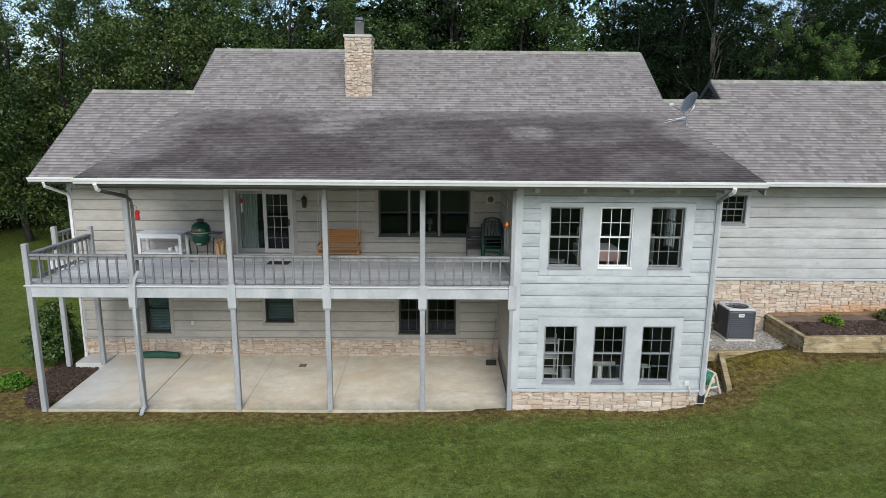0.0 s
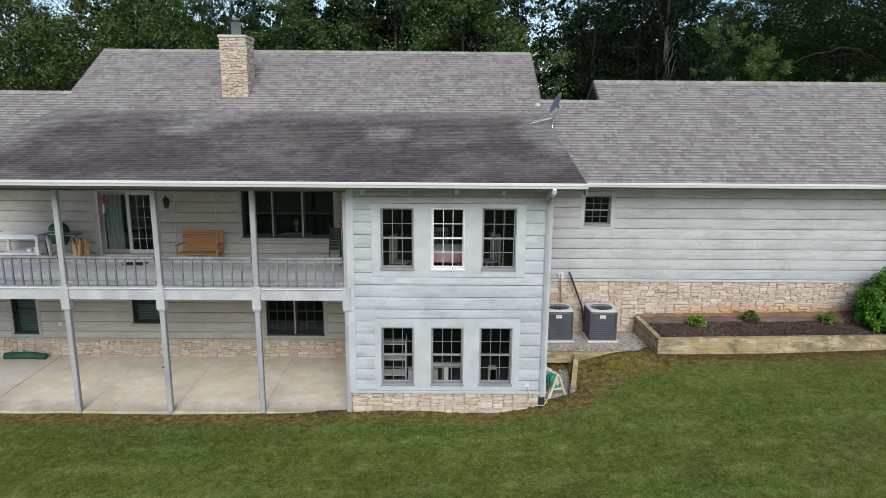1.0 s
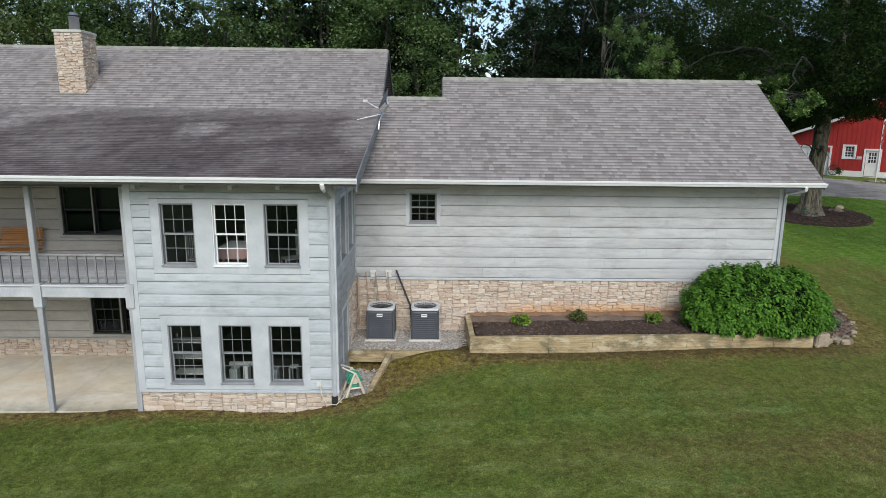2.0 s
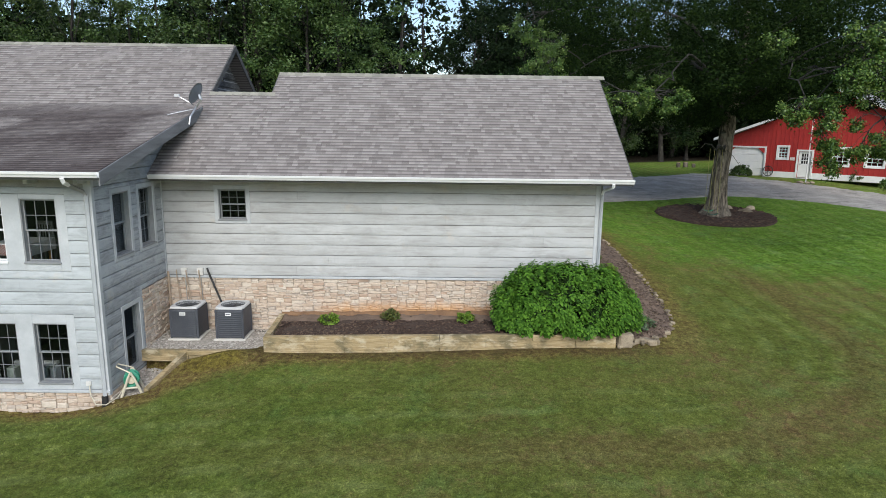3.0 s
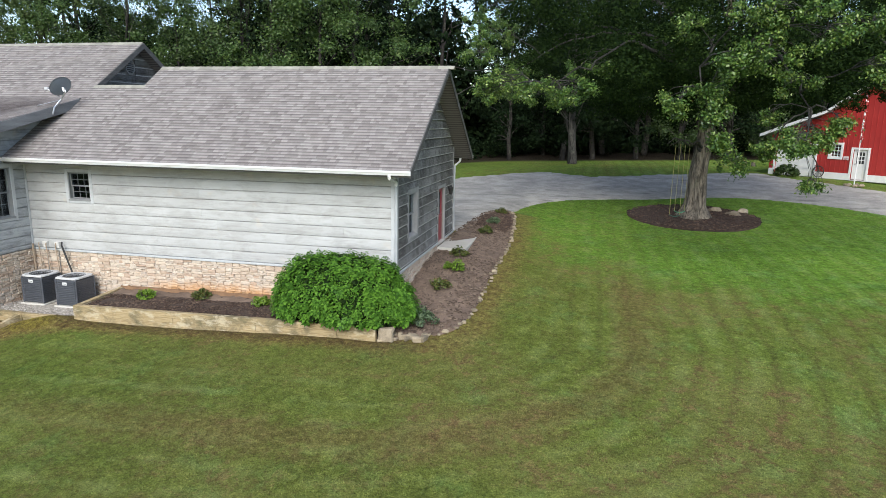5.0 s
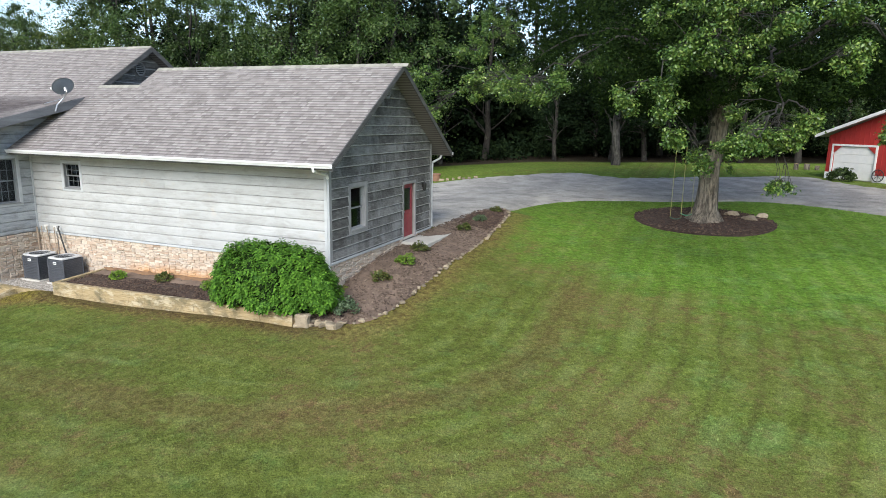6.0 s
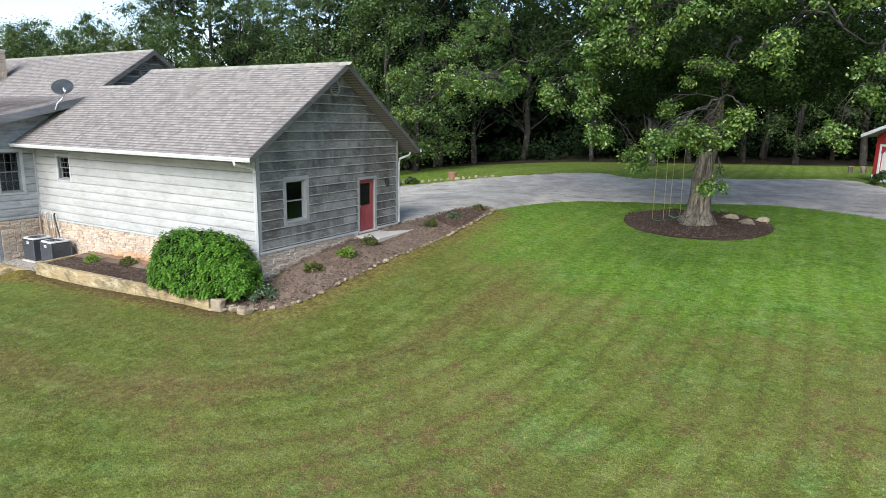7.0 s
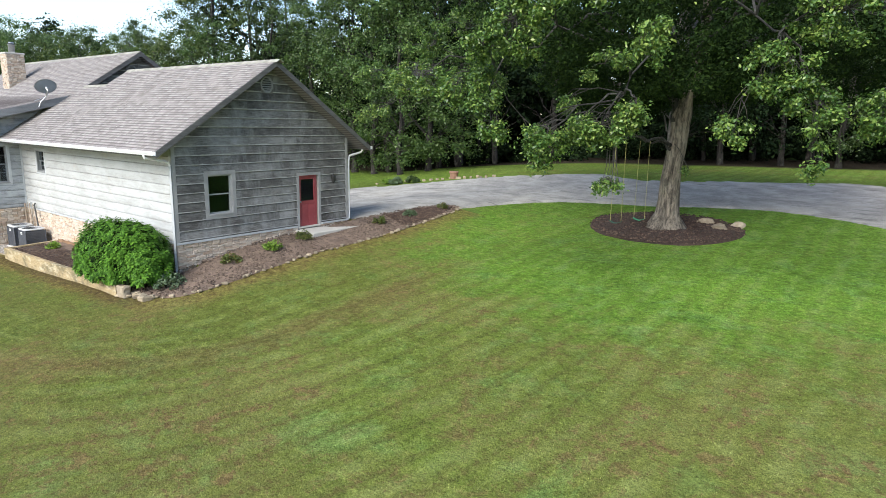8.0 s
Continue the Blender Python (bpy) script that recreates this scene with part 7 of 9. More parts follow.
LOWG = [(7.03, 14.25), (7.72, 14.25), (8.06, 15.75), (7.03, 15.75)]
patch("gravel_bed", LOWG, 0.06, M["gravel"], "gravel strip below the basement window", "gravel", 0.3, height=lambda x, y: 0.72 + 0.14 * (y - 14.2), rough=0.03)


def timber(name, a, b, h=0.15, w=0.14, parent=None):
    """A landscape timber from a to b with rounded edges."""
    a, b = Vector(a), Vector(b)
    d = (b - a)
    s = Vector((-d.y, d.x, 0)).normalized() * (w / 2)
    bm = bmesh.new()
    lo = [a + s, a - s, b - s, b + s]
    hexa(bm, [tuple(v) for v in lo], [tuple(v + Vector((0, 0, h))) for v in lo])
    bmesh.ops.recalc_face_normals(bm, faces=bm.faces)
    bmesh.ops.bevel(bm, geom=list(bm.edges), offset=0.009, segments=2, affect='EDGES', profile=0.6)
    return part(name, bm, M["timber"], parent)


ret = thing("retaining_wall", "stepped weathered landscape-timber retaining edge by the basement window", "retaining wall")
for k in range(2):
    timber("timber", (7.05, 15.82, 1.20 + 0.15 * k), (8.25, 15.82, 1.20 + 0.15 * k), parent=ret)
timber("timber", (8.2, 15.84, 1.36), (10.2, 15.84, 1.39), h=0.12, parent=ret)
timber("timber", (8.2, 15.86, 1.20), (10.2, 15.86, 1.23), parent=ret)
for k in range(3):
    timber("timber", (7.78, 14.22 + 0.06 * k, 0.57 + 0.16 * k), (8.16, 15.78, 0.99 + 0.16 * k), h=0.157, w=0.13, parent=ret)
timber("timber", (7.06, 14.16, 0.66), (7.74, 14.22, 0.68), parent=ret)

planter = thing("planter", "long raised planter edged with weathered landscape timbers", "planter")
ends = [10.27, 12.35, 14.8, 17.2, 19.35]
for k in range(3):
    cut = ends if k % 2 == 0 else [10.27, 13.5, 16.0, 18.3, 19.35]
    for a, b in zip(cut, cut[1:]):
        za, zb = 1.46 + 0.018 * (a - 10.4), 1.46 + 0.018 * (b - 10.4)
        timber("timber", (a + 0.005, 15.66, za + 0.165 * k), (b - 0.005, 15.66, zb + 0.165 * k), h=0.164, w=0.15, parent=planter)
for k in range(3):
    timber("timber", (10.34, 15.75, 1.45 + 0.17 * k), (10.30, 17.5, 1.50 + 0.17 * k), h=0.16, w=0.15, parent=planter)
PBED = [(10.45, 15.74), (19.35, 15.74), (19.3, 17.6), (10.45, 17.6)]
patch("mulch_bed", PBED, 0.06, M["mulch"], "dark bark mulch filling the raised planter", "flower bed", 0.3, height=lambda x, y: 1.84 + 0.018 * (x - 10.4) + 0.04 * (y - 15.7), rough=0.05)


PBACK = smooth_loop([(10.5, 17.58), (10.5, 16.9), (12.0, 16.75), (13.6, 16.9), (15.2, 16.7), (16.8, 16.85), (17.6, 17.0), (17.8, 17.58), (14, 17.6)], 5)
patch("mulch_bed", PBACK, 0.075, M["mulch_old"], "dry faded mulch at the back of the planter", "flower bed", 0.3, height=lambda x, y: 1.84 + 0.018 * (x - 10.4) + 0.04 * (y - 15.7), rough=0.05)


def planter_z(x, y):
    return 1.90 + 0.018 * (x - 10.4) + 0.04 * (y - 15.7)


CLAY = smooth_loop([(10.5, 17.58), (10.6, 17.42), (12.0, 17.36), (13.4, 17.34), (14.6, 17.22), (15.8, 17.2), (16.8, 17.24), (17.6, 17.34), (17.9, 17.58), (14, 17.62)], 5)
patch("clay_strip", CLAY, 0.07, M["clay"], "bare orange clay soil washed against the foundation", "soil", 0.3, height=lambda x, y: planter_z(x, y) - 0.05 + 0.12 * max(0.0, y - 17.0), rough=0.03)


# ---- hose reel ----
def hose_reel():
    h = thing("hose_reel", "beige A-frame hose reel wound with green hose", "hose reel", "", (7.34, 14.60, 0.80), 20)
    for s in (-0.2, 0.2):
        bm = tubes(([(-0.24, s, 0.0), (-0.06, s, 0.5), (0.0, s, 0.62)], [0.035, 0.03, 0.03]), ([(0.24, s, 0.0), (0.06, s, 0.5), (0.0, s, 0.62)], [0.035, 0.03, 0.03]), ([(-0.15, s, 0.24), (0.15, s, 0.24)], 0.025), seg=6)
        part("side_frame", bm, M["beige_plastic"], h)
    bm = bmesh.new()
    lathe(bm, [(0.09, -0.17), (0.09, 0.17)], 14)
    bmesh.ops.transform(bm, matrix=Matrix.Translation((0, 0, 0.42)) @ Matrix.Rotation(math.pi / 2, 4, 'X'), verts=bm.verts)
    part("drum", bm, M["beige_plastic"], h)
    pts = []
    for i in range(220):
        a = i * 0.5
        rad = 0.12 + 0.05 * ((i // 60) / 3)
        pts.append((rad * math.cos(a), -0.15 + 0.30 * abs(((i / 30) % 2) - 1), 0.42 + rad * math.sin(a)))
    part("hose", tubes((pts, 0.014), seg=6), M["green_hose"], h, "green garden hose", True)
    part("crank", tubes(([(0, 0.22, 0.42), (0, 0.3, 0.42), (0.12, 0.3, 0.36), (0.12, 0.4, 0.36)], 0.014), seg=6), M["beige_plastic"], h)
    part("handle", tubes(([(0, -0.2, 0.62), (-0.3, -0.1, 0.78), (-0.3, 0.1, 0.78), (0, 0.2, 0.62)], 0.018), seg=6), M["beige_plastic"], h)
    lead = thing("garden_hose", "pale hose running from the wall tap to the reel", "hose")
    part("hose", tubes(([(6.62, 14.05, 1.25), (6.66, 13.98, 1.05), (6.78, 13.95, 0.82), (7.0, 13.98, 0.80), (7.15, 14.25, 0.88), (7.25, 14.5, 1.1)], 0.013), seg=6), M["beige_plastic"], lead, smooth=True)
    tap = thing("hose_tap", "small grey tap box on the sunroom wall", "tap")
    part("box", SUNF.made(6.52, 6.64, 1.22, 1.34, 0.04, 0.08), M["pvc"], tap)


hose_reel()

# concrete step by the red door
step = part("doorstep", bbox(19.32, 22.3, 2.5, 20.35, 25.6, 2.90, 0.02), M["concrete_grey"])
tagged(step, "pale concrete step outside the red door", "step", kind="structure")


# ---- satellite dish ----
def satellite_dish():
    d = thing("satellite_dish", "grey oval satellite dish on a bent mast and struts", "satellite dish")
    c = Vector((7.88, 18.55, 8.12))
    foot = Vector((7.68, 18.25, shed_z(18.25) - 0.22))
    aim = Vector((-0.86, -0.03, 0.42)).normalized()
    right = aim.cross(Vector((0, 0, 1))).normalized()
    up = right.cross(aim).normalized()
    bm = bmesh.new()
    rings = []
    n = 28
    for k in range(7):
        r = k / 6
        rings.append([bm.verts.new(c + right * (0.44 * r * math.cos(2 * math.pi * i / n)) + up * (0.32 * r * math.sin(2 * math.pi * i / n)) + aim * (0.085 * r * r)) for i in range(n)] if k else [bm.verts.new(c)])
    for i in range(n):
        bm.faces.new((rings[0][0], rings[1][i], rings[1][(i + 1) % n]))
        for a, b in zip(rings[1:], rings[2:]):
            bm.faces.new((a[i], b[i], b[(i + 1) % n], a[(i + 1) % n]))
    bmesh.ops.solidify(bm, geom=list(bm.faces), thickness=0.015)
    part("reflector", bm, M["dish"], d, smooth=True)
    m0 = c - aim * 0.09
    part("mast", tubes(([foot, foot + Vector((0.02, 0.08, 0.22)), foot + Vector((0.10, 0.30, 0.48)), m0 + Vector((0, 0, -0.10)), m0], [0.028] * 5), seg=8), M["steel"], d)
    part("bracket", tubes(([m0 - up * 0.1, c - aim * 0.01], 0.05), seg=6), M["steel"], d)
    arm = c + aim * 0.52 - up * 0.30
    part("feed_arm", tubes(([c - up * 0.33 + aim * 0.02, arm], 0.02), seg=6), M["steel"], d)
    bm = bmesh.new()
    box(bm, -0.07, -0.04, -0.04, 0.07, 0.04, 0.04)
    bmesh.ops.transform(bm, matrix=Matrix.Translation(arm), verts=bm.verts)
    part("receiver_head", soften(bm, 0.012), M["ac_top"], d)
    for dx, dy in ((-0.62, -0.32), (-0.48, -0.02)):
        e = Vector((foot.x + dx, foot.y + 0.4 + dy, shed_z(foot.y + 0.4 + dy) + 0.03))
        part("strut", tubes(([foot + Vector((0.08, 0.26, 0.44)), e], 0.014), seg=6), M["steel"], d)


satellite_dish()

# ---- plants ----
def leaf_cloud(centres, radii, per, size, seed, droop=0.0, jitter=0.35, soft=False, shape="lozenge"):
    """Leaves scattered in clumps: folded lozenges, or "small" three-cornered ones for trees far off. Returns vertices and faces."""
    r = np.random.RandomState(seed)
    centres, radii = np.asarray(centres, float), np.asarray(radii, float)
    n = len(centres) * per
    idx = np.repeat(np.arange(len(centres)), per)
    d = r.normal(size=(n, 3))
    d /= np.linalg.norm(d, axis=1)[:, None]
    rad = np.minimum(np.abs(r.normal(size=n)) * 0.62, 1.5) if soft else r.uniform(0.25, 1.0, n) ** 0.5
    p = centres[idx] + d * rad[:, None] * radii[idx][:, None] * np.array([1, 1, 0.72])
    p[:, 2] -= droop * r.uniform(0, 1, n)
    nrm = d * 0.6 + r.normal(size=(n, 3)) * 0.55 + np.array([0, 0, 0.55])
    nrm /= np.linalg.norm(nrm, axis=1)[:, None]
    t = np.cross(nrm, r.normal(size=(n, 3)))
    t /= np.linalg.norm(t, axis=1)[:, None]
    b = np.cross(nrm, t)
    s = size * r.uniform(1 - jitter, 1 + jitter, n)[:, None]
    if shape == "small":
        V = np.stack([p - t * s, p + t * s * 0.55 + b * s * 0.62, p + t * s * 0.7 - b * s * 0.55], 1)
        return V.reshape(-1, 3), np.arange(3 * n).reshape(-1, 3)
    V = np.empty((n, 4, 3))
    V[:, 0] = p - t * s
    V[:, 1] = p + b * s * 0.52 + nrm * s * 0.16
    V[:, 2] = p + t * s
    V[:, 3] = p - b * s * 0.52 + nrm * s * 0.16
    return V.reshape(-1, 3), np.arange(4 * n).reshape(-1, 4)


def limb(bm, a, b, r0, r1, rr, seg=7, sag=0.0, steps=5):
    """A crooked tapering limb; returns its points."""
    a, b = Vector(a), Vector(b)
    pts = []
    for i in range(steps + 1):
        t = i / steps
        p = a.lerp(b, t)
        if 0 < i:
            k = (b - a).length * 0.05
            p += Vector((rr.uniform(-k, k), rr.uniform(-k, k), rr.uniform(-k, k) + sag * math.sin(math.pi * t)))
        pts.append(p)
    tube(bm, pts, [r0 + (r1 - r0) * (i / steps) ** 0.8 for i in range(steps + 1)], seg)
    return pts


def tree_meshes(seed, height, crown, base_frac, clumps, per, leaf, leaf_m, bark_m, trunk_r=0.22, clump_r=1.3):
    """A forest tree: trunk with limbs, and a ragged crown of leaf clumps. Returns two meshes."""
    rr = random.Random(seed)
    bm = bmesh.new()
    lean = Vector((rr.uniform(-0.6, 0.6), rr.uniform(-0.6, 0.6), 0))
    trunk = [Vector((0, 0, -0.3)), Vector((0, 0, 0.25))]
    rad = [trunk_r * 1.6, trunk_r * 1.15]
    for i in range(1, 8):
        t = i / 7
        trunk.append(Vector((lean.x * t + rr.uniform(-0.15, 0.15), lean.y * t + rr.uniform(-0.15, 0.15), height * 0.93 * t)))
        rad.append(trunk_r * (1 - 0.9 * t) + 0.02)
    tube(bm, trunk, rad, 8)
    centres, radii = [], []
    for k in range(clumps):
        t = base_frac + (1 - base_frac) * ((k + rr.random()) / clumps)
        prof = math.sin(math.pi * min(1, (t - base_frac) / (1 - base_frac) * 0.78 + 0.16)) ** 0.7
        a = rr.uniform(0, 2 * math.pi)
        q = crown * prof * rr.uniform(0.35, 1.05)
        ax = trunk[0].lerp(trunk[-1], t * 0.9)
        c = Vector((ax.x + q * math.cos(a), ax.y + q * math.sin(a), height * t))
        centres.append(tuple(c))
        radii.append(clump_r * rr.uniform(0.6, 1.25))
        if k % 3 == 0:
            st = max(0.12, t - 0.18)
            lo = trunk[1].lerp(trunk[-1], st)
            limb(bm, lo, c, trunk_r * 0.33 * (1.2 - t), 0.015, rr, 5, 0.3, 4)
    bmesh.ops.recalc_face_normals(bm, faces=bm.faces)
    tm = bpy.data.meshes.new("trunk")
    bm.to_mesh(tm)
    bm.free()
    tm.materials.append(bark_m)
    for p in tm.polygons:
        p.use_smooth = True
    V, Fc = leaf_cloud(centres, np.array(radii) * 1.1, per, leaf, seed + 50, soft=True, shape="small")
    cm = mesh_np("crown", V, Fc, leaf_m)
    return tm, cm


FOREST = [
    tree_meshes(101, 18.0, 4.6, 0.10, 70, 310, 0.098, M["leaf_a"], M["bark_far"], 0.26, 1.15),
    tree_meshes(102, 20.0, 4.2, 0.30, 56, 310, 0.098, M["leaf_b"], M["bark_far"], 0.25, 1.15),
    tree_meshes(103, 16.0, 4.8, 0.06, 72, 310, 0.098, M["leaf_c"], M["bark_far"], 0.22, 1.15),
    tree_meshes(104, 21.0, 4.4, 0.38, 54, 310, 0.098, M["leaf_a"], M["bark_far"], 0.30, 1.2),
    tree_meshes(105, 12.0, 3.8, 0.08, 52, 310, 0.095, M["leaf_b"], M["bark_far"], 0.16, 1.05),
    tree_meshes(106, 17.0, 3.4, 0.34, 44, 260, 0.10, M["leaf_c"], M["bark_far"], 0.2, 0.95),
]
# the same crowns, thinner and shade-dark, for trees deep in the wood
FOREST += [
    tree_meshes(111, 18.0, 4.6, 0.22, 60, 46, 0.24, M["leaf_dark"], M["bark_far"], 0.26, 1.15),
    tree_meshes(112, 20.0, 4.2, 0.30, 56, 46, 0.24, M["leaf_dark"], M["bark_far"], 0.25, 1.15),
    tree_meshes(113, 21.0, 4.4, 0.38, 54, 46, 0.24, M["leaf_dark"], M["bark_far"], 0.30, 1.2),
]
# trees behind the oak and beside the barn, shade put into their leaf colour
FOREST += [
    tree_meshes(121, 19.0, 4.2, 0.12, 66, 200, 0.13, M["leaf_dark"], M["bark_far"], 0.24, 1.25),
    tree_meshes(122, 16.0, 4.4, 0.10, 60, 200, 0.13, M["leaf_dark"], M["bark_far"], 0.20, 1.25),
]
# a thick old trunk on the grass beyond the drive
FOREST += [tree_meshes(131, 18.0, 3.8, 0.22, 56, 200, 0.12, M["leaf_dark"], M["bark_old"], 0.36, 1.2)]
FOREST_LABELS = ["tall dark green broadleaf tree at the wood's edge", "tall olive green broadleaf tree at the wood's edge", "full bright green broadleaf tree at the wood's edge", "tall dark tree with a bare lower trunk", "low bushy olive tree at the wood's edge", "thin airy tree against the sky", "tall dark tree deep in the wood", "tall olive tree deep in the wood", "bare-stemmed tall tree deep in the wood", "tall shade-dark tree behind the oak", "full shade-dark tree behind the oak", "thick grey-barked old tree on the grass beyond the drive"]


def plant_tree(kind, x, y, s=1.0, rz=0.0, sz=1.0):
    tm, cm = FOREST[kind]
    t = new("tree")
    t.matrix_basis = pose(x, y, gz(x, y) - 0.05, 0, 0, rz)
    t.scale = (s, s, s * sz)
    tagged(t, FOREST_LABELS[kind], "tree", "woodland trees")
    for name, me in (("trunk", tm), ("crown", cm)):
        o = new(name, me)
        o.parent = t


def woodland():
    rr = random.Random(77)
    edge = [(-46, 20), (-34, 27), (-24, 34), (-14, 40.5), (-6, 43.5), (2, 44), (7.5, 42.5), (12, 46.5), (13.5, 49), (18, 55), (25, 58), (32, 62), (40, 66), (50, 64), (60, 58), (70, 46)]
    spots = []
    for row, (off, gap) in enumerate(((0.5, 5.2), (6.0, 5.8), (12.5, 6.6))):
        for (ax, ay), (bx, by) in zip(edge, edge[1:]):
            L = math.hypot(bx - ax, by - ay)
            nx, ny = -(by - ay) / L, (bx - ax) / L
            k = 0.0
            while k < L:
                t = k / L
                spots.append((ax + (bx - ax) * t + nx * (off + rr.uniform(-1.2, 1.6)) + rr.uniform(-0.8, 0.8), ay + (by - ay) * t + ny * (off + rr.uniform(-1.2, 1.6)), row))
                k += gap * rr.uniform(0.8, 1.2)
    for x, y, row in spots:
        if row == 0:
            kind = rr.choice((0, 1, 2, 2, 3, 4, 2, 0))
        else:
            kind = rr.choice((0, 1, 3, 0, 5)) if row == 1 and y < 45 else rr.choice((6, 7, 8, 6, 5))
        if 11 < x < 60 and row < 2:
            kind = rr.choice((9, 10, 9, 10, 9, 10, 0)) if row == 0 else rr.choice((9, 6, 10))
        s = rr.uniform(0.85, 1.12) if row < 2 else rr.uniform(0.9, 1.15)
        if y > 46 and abs(x - 14.6 - (y - 48) * 0.02) < 1.9:
            continue
        high = (18.0, 20.0, 16.0, 21.0, 12.0, 17.0, 18.0, 20.0, 21.0, 19.0, 16.0)[kind] * s
        if x < -22 or (x < -12 and y < 40):
            s *= min(1.0, rr.uniform(12.0, 14.4) / high)
        plant_tree(kind, x, y, s, rr.uniform(0, 360), rr.uniform(0.92, 1.1))
    for (x, y, kind, s) in ((-17.5, 30.5, 0, 0.70), (-22, 27, 2, 0.76), (-14.5, 35.5, 4, 0.95), (-27, 31, 0, 0.70), (-19, 36, 2, 0.78), (-11.5, 38.5, 2, 0.80), (-31, 25.5, 2, 0.75), (-20.5, 31.5, 4, 1.0), (-24.5, 29.0, 4, 0.95), (-16.0, 32.5, 4, 0.9)):
        plant_tree(kind, x, y, s, rr.uniform(0, 360))


woodland()
plant_tree(11, 23.1, 53.0, 0.92, 40)


def log_round(x, y, r, h, seed):
    """A sawn log standing on end: bark round a pale cut face."""
    t = thing("log_round", "sawn log round with a pale cut top beside the barn", "log", "log rounds", (x, y, gz(x, y)))
    q = random.Random(seed)
    bm = bmesh.new()
    lathe(bm, [(r * 0.98, -0.03), (r, 0.05), (r * 0.97, h * 0.5), (r * 1.01, h - 0.02), (r * 0.96, h)], 16)
    for v in bm.verts:
        k = 1 + 0.06 * noise.noise(v.co * 6.0 + Vector((seed, 0, 0)))
        v.co.x *= k
        v.co.y *= k
    part("bark", bm, M["bark"], t, smooth=True)
    bm = bmesh.new()
    lathe(bm, [(r * 0.97, h - 0.015), (r * 0.93, h + 0.006), (0.001, h + 0.006 + q.uniform(0, 0.01))], 16)
    part("cut_face", bm, M["firewood"], t, "pale sawn wood")


for i, (x, y, r, h) in enumerate(((35.95, 56.2, 0.17, 0.42), (36.7, 56.5, 0.20, 0.42), (37.35, 56.3, 0.16, 0.32))):
    log_round(x, y, r, h, i + 1)


def far_woods():
    """The dark mass of wood behind the first trees, down to the undergrowth; its shade is in the leaf colour."""
    r = np.random.RandomState(5)
    n = 2400
    t = r.uniform(0, 1, n)
    ex = np.interp(t, np.linspace(0, 1, 9), [-60, -42, -26, -8, 8, 22, 38, 58, 84])
    ey = np.interp(t, np.linspace(0, 1, 9), [26, 38, 50, 60, 63, 72, 80, 76, 50])
    c = np.stack([ex + r.uniform(-4, 4, n), ey + r.uniform(-1, 9, n), 14.0 * r.uniform(0.0, 1.0, n) ** 1.5 * np.where(ex < -24, 0.62, 1.0) * np.where(abs(ex - 15) < 4.5, 0.5, 1.0) + np.where(ex < -10, 1.8, 3.6)], -1)
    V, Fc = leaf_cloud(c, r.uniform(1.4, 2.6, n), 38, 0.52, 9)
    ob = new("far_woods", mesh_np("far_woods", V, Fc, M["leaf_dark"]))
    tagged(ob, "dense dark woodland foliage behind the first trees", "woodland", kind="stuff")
    # low thicket added deep inside as a back wall, coloured as unlit
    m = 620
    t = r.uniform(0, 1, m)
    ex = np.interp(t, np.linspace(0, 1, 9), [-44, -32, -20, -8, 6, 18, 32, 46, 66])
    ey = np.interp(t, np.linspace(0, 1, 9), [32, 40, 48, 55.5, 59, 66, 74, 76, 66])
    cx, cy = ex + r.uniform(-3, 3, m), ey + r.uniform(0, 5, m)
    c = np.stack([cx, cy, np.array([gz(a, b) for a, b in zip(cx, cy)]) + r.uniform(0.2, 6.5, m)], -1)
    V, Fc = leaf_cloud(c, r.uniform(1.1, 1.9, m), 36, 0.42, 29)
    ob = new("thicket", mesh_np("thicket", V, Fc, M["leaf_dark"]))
    tagged(ob, "shade-dark thicket filling the wood behind the trunks", "woodland", kind="stuff")
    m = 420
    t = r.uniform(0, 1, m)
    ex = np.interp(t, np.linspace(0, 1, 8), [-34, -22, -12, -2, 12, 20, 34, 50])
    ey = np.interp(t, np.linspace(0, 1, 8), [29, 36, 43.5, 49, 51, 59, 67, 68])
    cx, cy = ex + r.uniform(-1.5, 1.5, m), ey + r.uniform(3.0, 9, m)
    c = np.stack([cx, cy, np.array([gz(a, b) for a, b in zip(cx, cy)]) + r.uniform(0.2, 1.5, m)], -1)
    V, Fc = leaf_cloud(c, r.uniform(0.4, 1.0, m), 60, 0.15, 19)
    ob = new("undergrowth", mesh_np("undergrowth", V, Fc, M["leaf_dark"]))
    tagged(ob, "tangled low undergrowth along the wood's edge", "undergrowth", kind="stuff")


far_woods()


